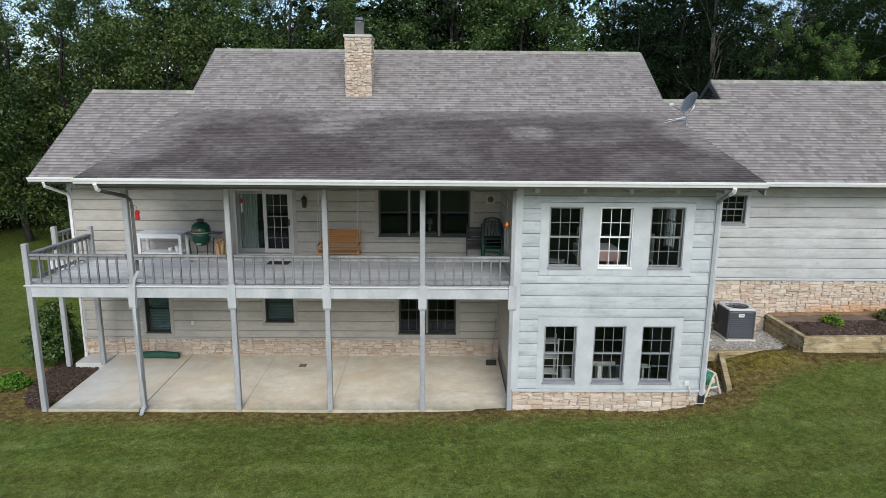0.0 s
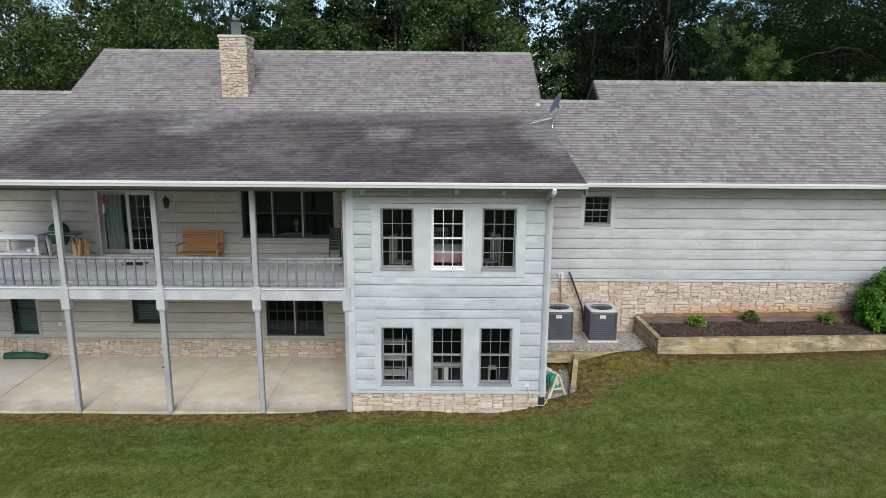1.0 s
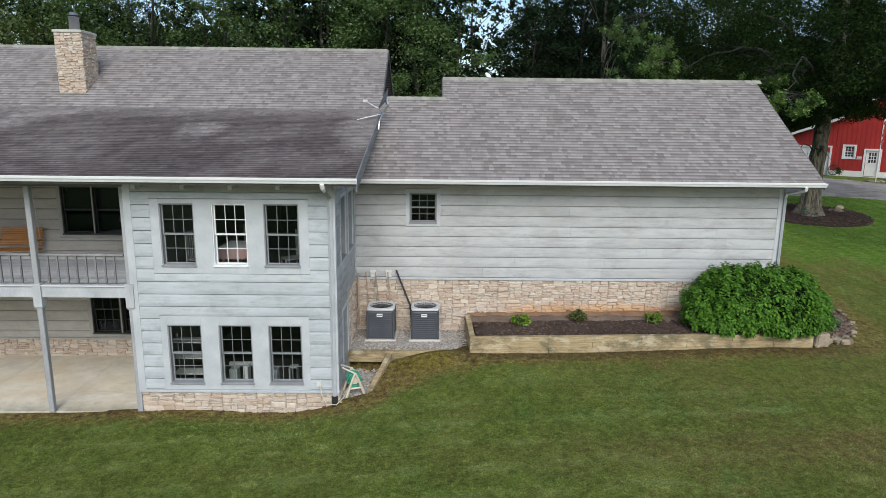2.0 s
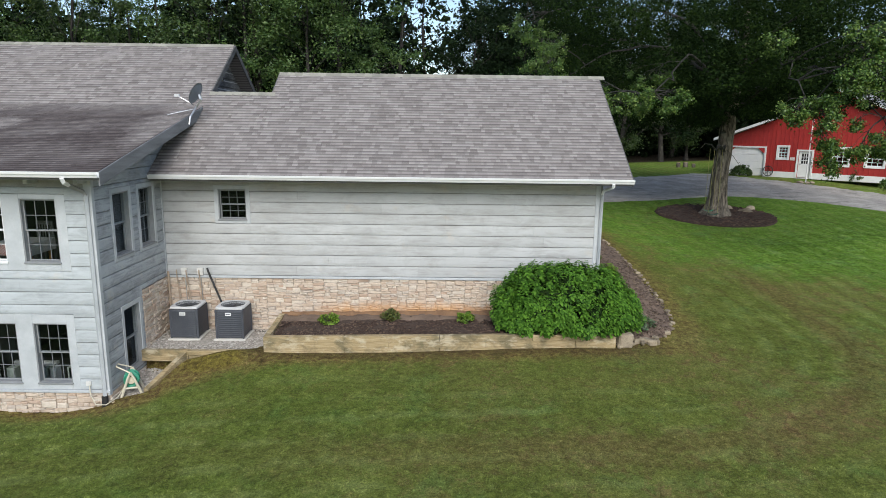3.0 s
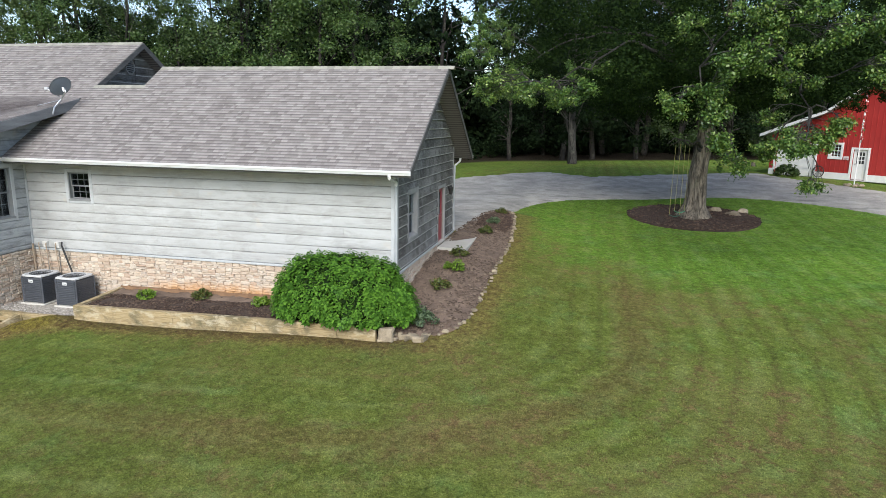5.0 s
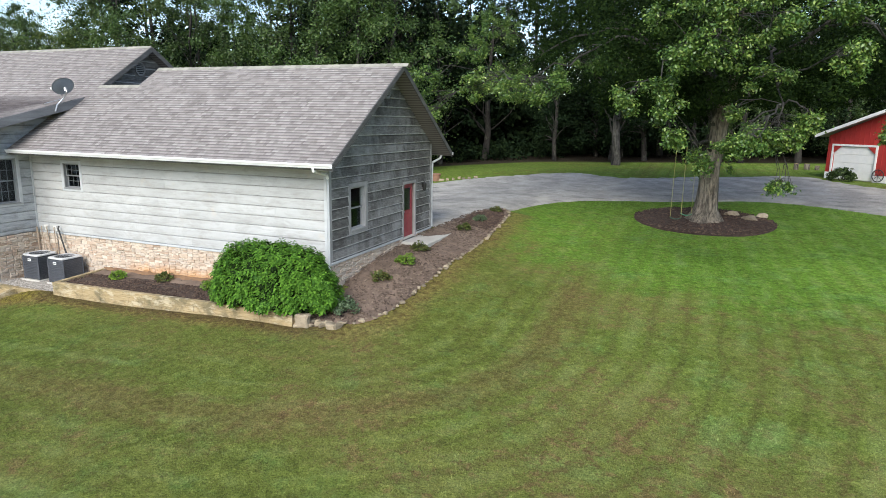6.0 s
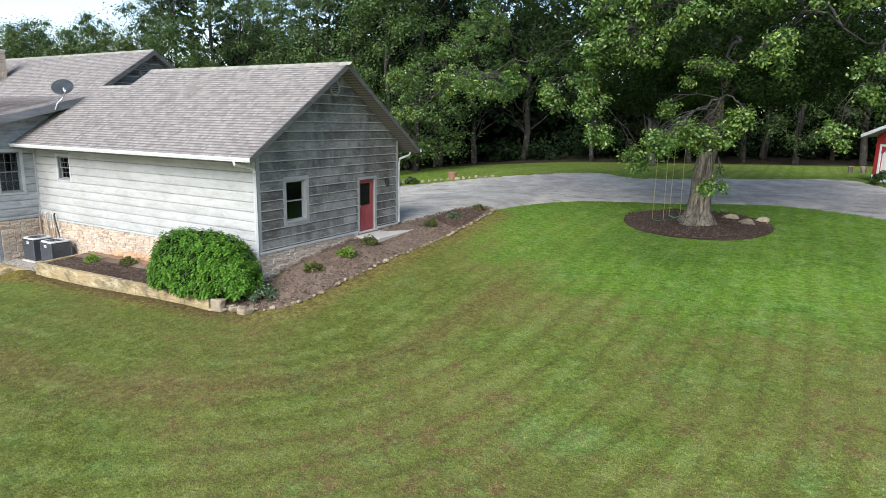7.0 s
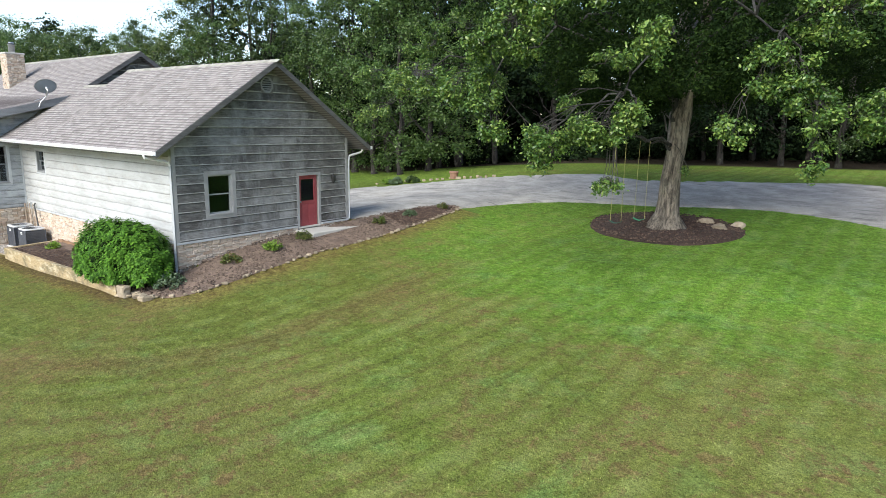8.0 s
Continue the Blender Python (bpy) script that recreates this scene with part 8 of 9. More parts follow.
def oak():
    """The old oak on the lawn: flared trunk, crooked limbs and drooping leafy ends."""
    rr = random.Random(3)
    ox, oy = 29.42, 33.25
    oz = gz(ox, oy)
    t = thing("oak_tree", "large old oak with grey bark and low drooping leafy branches", "tree", "", (ox, oy, oz))
    bm = bmesh.new()
    seg = 28
    prof = [(-0.2, 0.95), (0.0, 0.78), (0.25, 0.62), (0.6, 0.47), (1.1, 0.41), (1.6, 0.385), (2.1, 0.375), (2.6, 0.35), (3.1, 0.35), (3.6, 0.33), (4.1, 0.33), (4.6, 0.35), (5.2, 0.25), (5.8, 0.23), (7.2, 0.20), (9.0, 0.16), (11.0, 0.15), (14.0, 0.06)]
    rings = []
    for h, rad in prof:
        ring = []
        lean = 0.06 * min(h, 4.4) + 0.04 * math.sin(2.1 * h) + (0.206 * (h - 4.4) if h > 4.4 else 0.0) - (0.21 * (h - 7.2) if h > 7.2 else 0.0)
        for j in range(seg):
            a = 2 * math.pi * j / seg
            k = rad * (1 + (0.16 if h < 0.5 else 0.07) * math.sin(3 * a + 1 + 0.3 * h) + 0.13 * math.cos(2 * a + 0.9 + 0.12 * h) + 0.07 * math.sin(7 * a + 0.4 * h) + rr.uniform(-0.04, 0.04))
            ring.append(bm.verts.new((k * math.cos(a) + lean, k * math.sin(a) + 0.3 * lean + 0.015 * min(h, 4.4), h)))
        rings.append(ring)
    for r, s in zip(rings, rings[1:]):
        for j in range(seg):
            bm.faces.new((r[j], r[(j + 1) % seg], s[(j + 1) % seg], s[j]))
    bm.faces.new(rings[-1])
    part("trunk", bm, M["bark"], t, smooth=True)
    # main limbs: start, bend, end, thickness
    LIMBS = [
        ((0.1, 0.05, 4.3), (-0.4, 0.2, 6.8), (-1.5, 0.6, 9.4), 0.20), ((-1.5, 0.6, 9.4), (-3.2, 1.2, 10.6), (-7.4, 2.2, 10.6), 0.12),
        ((0.3, -0.2, 5.4), (1.3, -5.0, 7.4), (1.8, -9.2, 5.2), 0.13), ((-0.1, -0.1, 6.2), (-0.9, -5.2, 8.0), (-1.8, -10.4, 5.6), 0.12),
        ((0.45, 0.0, 6.0), (3.2, -4.8, 7.9), (5.2, -9.2, 6.2), 0.13), ((0.6, 0.1, 6.8), (4.8, -4.4, 8.6), (8.2, -8.0, 6.2), 0.12),
        ((-0.3, 0.1, 6.2), (-3.2, -4.0, 7.9), (-6.4, -8.0, 5.8), 0.12), ((-0.5, 0.2, 7.0), (-4.6, -0.5, 8.6), (-9.0, -1.0, 6.8), 0.12),
        ((0.3, 0.1, 5.0), (3.6, 1.0, 8.2), (9.4, 0.4, 7.4), 0.14), ((0.2, 0.3, 6.2), (-0.8, 4.6, 8.8), (-2.6, 9.2, 8.2), 0.12),
        ((0.7, 0.2, 8.2), (3.2, -3.4, 11.0), (4.0, -8.0, 10.6), 0.11), ((0.7, 0.2, 9.0), (-2.0, -3.6, 12.0), (-2.6, -8.4, 10.6), 0.10),
        ((-0.6, 0.2, 7.4), (-4.2, 3.0, 9.4), (-8.6, 4.6, 8.0), 0.11), ((0.8, 0.3, 8.0), (3.0, 4.6, 9.6), (5.2, 8.4, 8.0), 0.10), ((0.6, 0.2, 12.0), (0.8, 0.6, 15.0), (0.4, 0.8, 17.5), 0.08),
        ((0.1, -0.1, 3.2), (-0.5, -0.7, 3.5), (-1.6, -1.1, 3.6), 0.07), ((0.1, -0.2, 3.4), (-0.5, -1.4, 3.6), (-1.6, -2.9, 3.55), 0.07)]
    nodes = []
    for a, m, e, r0 in LIMBS:
        bm = bmesh.new()
        if a[2] > 4.5 and e[1] < 0:
            r0 *= 0.72
        p1 = limb(bm, a, m, r0, r0 * 0.62, rr, 8, 0.15, 5)
        p2 = limb(bm, p1[-1], e, r0 * 0.62, 0.02, rr, 7, 0.25, 6)
        nodes += p1[2:] + p2
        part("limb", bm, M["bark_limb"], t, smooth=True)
    # leafy boughs: centre, half-sizes, number of sprays
    BOUGHS = [
        ((1.6, -10.2, 4.1), (0.95, 0.7, 0.50), 26), ((0.4, -10.3, 3.75), (0.5, 0.4, 0.35), 10), ((-0.45, -9.9, 3.3), (0.32, 0.35, 0.30), 8), ((2.4, -10.2, 4.5), (0.5, 0.5, 0.28), 9), ((0.3, -10.0, 4.8), (0.5, 0.4, 0.22), 6), ((1.85, -10.2, 2.68), (0.40, 0.3, 0.20), 7),
        ((-1.6, -11.2, 5.0), (0.55, 0.5, 0.75), 18), ((-1.3, -11.1, 4.0), (0.42, 0.4, 0.40), 10), ((-2.5, -11.2, 5.2), (0.5, 0.5, 0.5), 10), ((-2.2, -8.8, 7.7), (0.6, 0.7, 0.4), 8),
        ((4.65, -9.6, 4.1), (0.42, 0.4, 0.34), 8), ((3.05, -11.2, 6.2), (0.50, 0.5, 0.62), 13), ((2.4, -11.2, 7.4), (1.0, 0.8, 0.5), 15), ((1.1, -9.3, 5.8), (1.0, 0.7, 0.4), 9),
        ((-0.3, -11.8, 6.6), (1.1, 0.8, 0.9), 24), ((0.85, -12.0, 3.9), (0.5, 0.4, 0.35), 9), ((1.0, -12.6, 7.1), (0.8, 0.7, 0.6), 14), ((-1.0, -11.9, 6.2), (0.6, 0.6, 0.5), 11), ((-0.1, -11.6, 7.7), (1.2, 0.9, 0.5), 16),
        ((5.4, -9.8, 5.5), (0.85, 0.8, 0.6), 20), ((6.2, -9.2, 4.7), (0.75, 0.7, 0.6), 16), ((6.3, -8.8, 3.5), (0.28, 0.3, 0.40), 7), ((6.6, -9.0, 6.7), (1.2, 1.0, 0.8), 24), ((7.6, -8.6, 4.6), (0.9, 0.8, 0.6), 18), ((8.8, -8.0, 5.6), (1.1, 1.0, 0.9), 22), ((4.8, -10.4, 7.6), (1.3, 1.0, 0.6), 18), ((8.8, -7.2, 7.4), (1.3, 1.3, 0.8), 18),
        ((-6.2, -8.1, 5.6), (1.3, 0.9, 0.5), 20), ((-7.1, -6.4, 5.5), (1.2, 1.0, 0.5), 18), ((-8.6, -5.9, 6.0), (1.1, 1.0, 0.6), 18), ((-9.3, -5.9, 5.7), (0.8, 0.8, 0.5), 12), ((-9.2, -1.4, 6.4), (1.3, 1.5, 0.9), 20), ((-9.7, -1.6, 8.3), (1.2, 1.5, 0.9), 18),
        ((-9.9, -3.9, 7.4), (1.0, 1.2, 0.9), 18), ((-10.2, 1.6, 6.4), (1.1, 1.4, 0.9), 16), ((-5.4, -4.4, 6.7), (1.2, 1.0, 0.5), 14), ((-10.4, 0.2, 9.4), (1.2, 1.6, 0.9), 16), ((-12.2, -4.6, 4.6), (0.9, 0.9, 0.7), 14), ((-12.4, -4.4, 6.2), (1.1, 1.0, 0.8), 16),
        ((9.9, -3.0, 6.3), (1.1, 1.5, 1.0), 18), ((10.0, 1.6, 7.0), (1.1, 1.6, 1.0), 14), ((5.2, 8.6, 7.4), (2.0, 1.3, 1.0), 12), ((-2.6, 9.4, 7.6), (2.2, 1.3, 1.0), 12), ((-8.8, 4.6, 7.4), (1.4, 1.8, 1.0), 14),
        ((0.9, -0.5, 2.5), (0.2, 0.3, 0.3), 2)]
    lit, lit_r, few = [], [], []
    for c, h, n in BOUGHS:
        bm = bmesh.new()
        c = Vector(c)
        start = min(nodes, key=lambda p: (p - c).length + (1.5 if p.z < c.z - 1.0 else 0.0))
        if n < 4:
            start = Vector((0.05, -0.1, c.z + 0.9))
        mid_pts = limb(bm, start, c, 0.034 if n > 8 else 0.018, 0.014 if n > 8 else 0.009, rr, 6, 0.3, 5)
        for _ in range(n):
            d = Vector((rr.gauss(0, 1), rr.gauss(0, 1), rr.gauss(0, 1))).normalized() * rr.uniform(0.3, 1.0) ** 0.6
            q = Vector((c.x + d.x * h[0], c.y + d.y * h[1], c.z + d.z * h[2]))
            limb(bm, rr.choice(mid_pts[3:]), q, 0.016, 0.005, rr, 4, 0.12, 3)
            lit.append(tuple(q))
            if n < 8:
                few.append(lit.pop())
            else:
                lit_r.append(rr.uniform(0.16, 0.32))
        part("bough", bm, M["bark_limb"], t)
    V, Fc = leaf_cloud(lit, lit_r, 215, 0.050, 60, droop=0.14, soft=True)
    V2, F2 = leaf_cloud(few, [0.20] * len(few), 110, 0.050, 64, droop=0.15, soft=True)
    V, Fc = np.concatenate([V, V2]), np.concatenate([Fc, F2 + len(V)])
    cr = new("crown", mesh_np("crown", V, Fc, M["oak_leaf"]))
    cr.parent = t
    # dense upper dome, added to block light; its leaf colour is shade-dark too
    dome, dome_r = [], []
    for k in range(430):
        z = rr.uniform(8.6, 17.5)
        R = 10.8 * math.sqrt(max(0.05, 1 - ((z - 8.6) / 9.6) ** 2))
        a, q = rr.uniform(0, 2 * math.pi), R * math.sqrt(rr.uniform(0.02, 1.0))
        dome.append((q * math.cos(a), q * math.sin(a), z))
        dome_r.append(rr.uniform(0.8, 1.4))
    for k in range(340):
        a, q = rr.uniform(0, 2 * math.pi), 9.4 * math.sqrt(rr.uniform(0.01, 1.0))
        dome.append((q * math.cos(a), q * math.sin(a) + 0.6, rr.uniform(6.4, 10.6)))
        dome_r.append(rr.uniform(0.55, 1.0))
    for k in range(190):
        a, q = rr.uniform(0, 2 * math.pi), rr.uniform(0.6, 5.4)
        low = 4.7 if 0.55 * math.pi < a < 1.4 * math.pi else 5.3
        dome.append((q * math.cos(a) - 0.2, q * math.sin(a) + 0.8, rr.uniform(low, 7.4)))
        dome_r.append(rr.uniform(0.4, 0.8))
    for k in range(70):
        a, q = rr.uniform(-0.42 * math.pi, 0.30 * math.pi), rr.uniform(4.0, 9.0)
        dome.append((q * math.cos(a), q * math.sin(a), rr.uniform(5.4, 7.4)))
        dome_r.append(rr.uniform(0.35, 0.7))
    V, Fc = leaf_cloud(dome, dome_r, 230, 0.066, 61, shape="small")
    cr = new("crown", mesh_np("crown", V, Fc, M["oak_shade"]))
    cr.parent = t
    # two rope swings
    for (x, y, mat) in ((-0.72, -0.85, "green_plastic"), (-1.12, -2.3, "dark_green")):
        s = thing("tree_swing", "green plastic swing seat on yellow ropes under the oak", "swing", "rope swings", (ox + x, oy + y, oz))
        for k in (-0.22, 0.22):
            part("rope", tubes(([(k, 0, 0.42), (k * 0.9, 0, 3.55)], 0.009), seg=5), M["yellow_rope"], s)
        bm = bmesh.new()
        n = 10
        for i in range(n):
            a, b = -0.24 + 0.48 * i / n, -0.24 + 0.48 * (i + 1) / n
            za, zb = 0.36 + 1.4 * a * a, 0.36 + 1.4 * b * b
            hexa(bm, [(a, -0.08, za - 0.02), (b, -0.08, zb - 0.02), (b, 0.08, zb - 0.02), (a, 0.08, za - 0.02)], [(a, -0.08, za), (b, -0.08, zb), (b, 0.08, zb), (a, 0.08, za)])
        part("seat", bm, M[mat], s)


oak()


def rock_mesh(seed, rough=0.25):
    bm = bmesh.new()
    bmesh.ops.create_icosphere(bm, subdivisions=2, radius=1.0)
    for v in bm.verts:
        k = 1 + rough * noise.noise(v.co * 1.3 + Vector((seed * 7.1, 0, 0))) + 0.12 * noise.noise(v.co * 3.7 + Vector((seed, 0, 0)))
        v.co *= k
    me = bpy.data.meshes.new("rock")
    bm.to_mesh(me)
    bm.free()
    me.materials.append(M["rock"])
    return me


ROCKS = [rock_mesh(i, 0.45) for i in range(6)]


M["rock_pale"] = basic("pale_broken_stone", (0.145, 0.115, 0.074), (0.34, 0.285, 0.20), 6.0, 0.9, fine=40, bump_strength=0.6, vary=0.4)


def flag_mesh(seed):
    """A broken flat stone: an uneven slab with five to seven corners and chipped edges."""
    r = random.Random(seed)
    n = r.randint(5, 7)
    bm = bmesh.new()
    ring = [(2 * math.pi * (i + r.uniform(-0.28, 0.28)) / n, r.uniform(0.72, 1.12)) for i in range(n)]
    rows = []
    for z, k in ((-1.0, 0.92), (0.35, 1.0), (1.0, 0.78)):
        rows.append([bm.verts.new((q * k * math.cos(a) + r.uniform(-0.06, 0.06), q * k * math.sin(a) + r.uniform(-0.06, 0.06), z + r.uniform(-0.22, 0.22))) for a, q in ring])
    for lo, hi in zip(rows, rows[1:]):
        for i in range(n):
            bm.faces.new((lo[i], lo[(i + 1) % n], hi[(i + 1) % n], hi[i]))
    bm.faces.new(rows[-1])
    bm.faces.new(rows[0][::-1])
    bmesh.ops.triangulate(bm, faces=[f for f in bm.faces if len(f.verts) > 4])
    bmesh.ops.recalc_face_normals(bm, faces=bm.faces)
    me = bpy.data.meshes.new("stone")
    bm.to_mesh(me)
    bm.free()
    me.materials.append(M["rock_pale"])
    return me


FLAGS = [flag_mesh(60 + i) for i in range(9)]


def rock(name, x, y, sx, sy, sz, rz, label, group, k=0, lift=0.0, category="rock"):
    ob = new(name, FLAGS[k % 9] if category == "stone" else ROCKS[k % 6])
    ob.matrix_basis = pose(x, y, gz(x, y) + sz * 0.45 + lift, 0, 0, rz) @ Matrix.Diagonal((sx, sy, sz, 1))
    return tagged(ob, label, category, group)


rock("boulder", 30.75, 34.75, 0.38, 0.21, 0.18, 20, "long pale boulder on the mulch by the oak", "boulders by the oak", 0)
rock("boulder", 31.45, 34.0, 0.34, 0.24, 0.18, -10, "rounded tan boulder on the mulch by the oak", "boulders by the oak", 1)
rock("boulder", 32.0, 34.7, 0.27, 0.24, 0.19, 40, "rounded pale boulder on the mulch by the oak", "boulders by the oak", 2)
# stone edging of the side bed
rr = random.Random(12)
EDGE = [p for p in smooth_loop([(19.3, 15.7), (20.3, 16.0), (21.2, 16.7), (21.5, 18.4), (21.55, 21), (21.6, 24), (21.5, 27), (21.2, 29.6), (20.7, 30.7), (19.9, 29.4), (19.5, 26.5), (19.25, 24), (19.2, 20), (19.2, 17.4)], 26)][: 26 * 8]
acc = 0.0
last = EDGE[0]
for p in EDGE[1:]:
    acc += math.hypot(p[0] - last[0], p[1] - last[1])
    last = p
    if acc > 0.155:
        acc = rr.uniform(-0.12, 0.04)
        big = 1.15 if p[1] < 17.0 else 1.0
        s = rr.uniform(0.04, 0.09) * big
        rock("edging_stone", p[0] + rr.uniform(-0.06, 0.06), p[1] + rr.uniform(-0.06, 0.06), s * rr.uniform(1.0, 1.6), s, s * rr.uniform(0.3, 0.55), rr.uniform(0, 180), "small pale stone edging the mulch bed", "bed edging stones", rr.randrange(9), 0.03, "stone")
for i in range(7):
    x = 19.75 + i * 0.13
    rock("edging_stone", x, 15.78 + rr.uniform(-0.05, 0.2), rr.uniform(0.09, 0.2), rr.uniform(0.07, 0.13), 0.06, rr.uniform(0, 180), "broken flat stone at the planter's end", "bed edging stones", i, 0.02, "stone")


def end_block():
    """A rough tan stone block that closes the planter's corner."""
    t = bbox(-0.20, -0.13, 0.0, 0.20, 0.13, 0.36, 0.045)
    bmesh.ops.subdivide_edges(t, edges=list(t.edges), cuts=2, use_grid_fill=True)
    for v in t.verts:
        c = v.co.copy()
        v.co += Vector((noise.noise(c * 4.0), noise.noise(c * 4.0 + Vector((3, 0, 0))), noise.noise(c * 4.0 + Vector((0, 7, 0))))) * 0.035
        v.co += Vector((noise.noise(c * 15.0), noise.noise(c * 15.0 + Vector((3, 0, 0))), noise.noise(c * 15.0 + Vector((0, 7, 0))))) * 0.02
    ob = part("stone_block", t, M["rock"])
    ob.matrix_basis = pose(19.60, 15.70, gz(19.6, 15.7) - 0.02, 0, 0, 8)
    tagged(ob, "rough tan stone block closing the planter's corner", "stone")


end_block()


def shrub(name, x, y, z, w, d, h, n, per, leaf, material, label, seed, stems=5, group="", boxy=0.9):
    """A rounded shrub: woody stems and a dense shell of leaves."""
    t = thing(name, label, "shrub", group, (x, y, z))
    r = np.random.RandomState(seed)
    c, rad = [], []
    for i in range(n):
        a, b = r.uniform(0, 2 * math.pi), r.uniform(0.0, 1.0)
        el = math.asin(b)
        k = r.uniform(0.62, 0.92)
        c.append((w * k * math.cos(a) * max(0.05, math.cos(el)) ** boxy, d * k * math.sin(a) * max(0.05, math.cos(el)) ** boxy, 0.12 * h + h * 0.80 * k * b + r.uniform(-0.03, 0.03)))
        rad.append(0.20 * min(w, d, h) * r.uniform(0.8, 1.4) + 0.03)
    V, Fc = leaf_cloud(c, rad, per, leaf, seed + 1)
    V[:, 2] = np.maximum(V[:, 2], 0.02)
    o = new("foliage", mesh_np("foliage", V, Fc, material))
    o.parent = t
    bm = bmesh.new()
    rr2 = random.Random(seed)
    for i in range(stems):
        a = rr2.uniform(0, 6.28)
        limb(bm, (0.1 * w * math.cos(a), 0.1 * d * math.sin(a), -0.03), (w * 0.55 * math.cos(a), d * 0.55 * math.sin(a), h * 0.65), 0.018, 0.006, rr2, 5, 0.0, 3)
    part("woody_base", bm, M["bark_far"], t)
    return t


def large_shrub(x, y, z, w, d, h, shoots, seed):
    """A big mound of upright shoots, each ending in whorls of pointed, drooping leaves."""
    t = thing("large_shrub", "large rounded bright green leafy shrub at the planter's end", "shrub", "", (x, y, z))
    r = np.random.RandomState(seed)
    a = r.uniform(0, 2 * math.pi, shoots)
    b = r.uniform(0.0, 1.0, shoots)
    flat = np.sqrt(np.maximum(0.0, 1 - b * b)) ** 0.68
    lump = np.array([noise.noise(Vector((2.2 * math.cos(p), 2.2 * math.sin(p), 2.5 * q + 3.0))) for p, q in zip(a, b)])
    k = (0.93 + 0.10 * lump + r.uniform(-0.05, 0.05, shoots)) * np.where(r.uniform(0, 1, shoots) < 0.28, 0.88, 1.0)
    base = np.stack([w * k * np.cos(a) * flat, d * k * np.sin(a) * flat, 0.10 * h + 0.86 * h * k * b], -1)
    out = np.stack([np.cos(a) * flat / w, np.sin(a) * flat / d, b / h], -1)
    out /= np.linalg.norm(out, axis=1)[:, None]
    axis = out * 0.55 + np.array([0, 0, 0.75]) + r.normal(size=(shoots, 3)) * 0.18
    axis /= np.linalg.norm(axis, axis=1)[:, None]
    side = np.cross(axis, r.normal(size=(shoots, 3)))
    side /= np.linalg.norm(side, axis=1)[:, None]
    across = np.cross(axis, side)
    Vs = []
    for tier, (up, size, spread, count) in enumerate(((-0.14, 0.094, 1.0, 5), (-0.06, 0.091, 1.0, 5), (0.01, 0.074, 0.85, 5), (0.04, 0.046, 0.55, 4))):
        for j in range(count):
            g = 2 * math.pi * (j + 0.5 * tier) / count + r.uniform(-0.35, 0.35, shoots)
            ray = side * np.cos(g)[:, None] + across * np.sin(g)[:, None]
            s = (size * r.uniform(0.75, 1.25, shoots))[:, None]
            go = ray * spread + axis * (1.0 - spread) - np.array([0, 0, 0.08])
            go /= np.linalg.norm(go, axis=1)[:, None]
            wing = np.cross(axis, ray)
            root = base + axis * (up + r.uniform(-0.02, 0.02, shoots))[:, None] + ray * 0.012
            rise = axis * s * 0.10
            Vs.append(np.stack([root, root + go * s * 0.55 - wing * s * 0.46 + rise, root + go * s * 1.25 - np.array([0, 0, 1]) * s * 0.22, root + go * s * 0.55 + wing * s * 0.46 + rise], 1))
    V = np.concatenate(Vs).reshape(-1, 3)
    V[:, 2] = np.maximum(V[:, 2], 0.02)
    o = new("foliage", mesh_np("foliage", V, np.arange(len(V)).reshape(-1, 4), M["bush_leaf"]))
    o.parent = t
    # inner leaves in the shaded oak tone, to darken the gaps
    q = 260
    a, b = r.uniform(0, 2 * math.pi, q), r.uniform(0, 1, q)
    flat = np.sqrt(1 - b * b) ** 0.6
    c = np.stack([0.76 * w * np.cos(a) * flat, 0.76 * d * np.sin(a) * flat, 0.12 * h + 0.68 * h * b], -1)
    V, Fc = leaf_cloud(c, np.full(q, 0.26), 40, 0.075, seed + 1)
    V[:, 2] = np.maximum(V[:, 2], 0.02)
    o = new("inner_foliage", mesh_np("inner_foliage", V, Fc, M["oak_shade"]))
    o.parent = t
    bm = bmesh.new()
    rr2 = random.Random(seed)
    for i in range(14):
        g = rr2.uniform(0, 6.28)
        limb(bm, (0.1 * w * math.cos(g), 0.1 * d * math.sin(g), -0.03), (w * 0.6 * math.cos(g), d * 0.6 * math.sin(g), h * 0.7), 0.018, 0.006, rr2, 5, 0.0, 3)
    part("woody_base", bm, M["bark_far"], t)
    return t


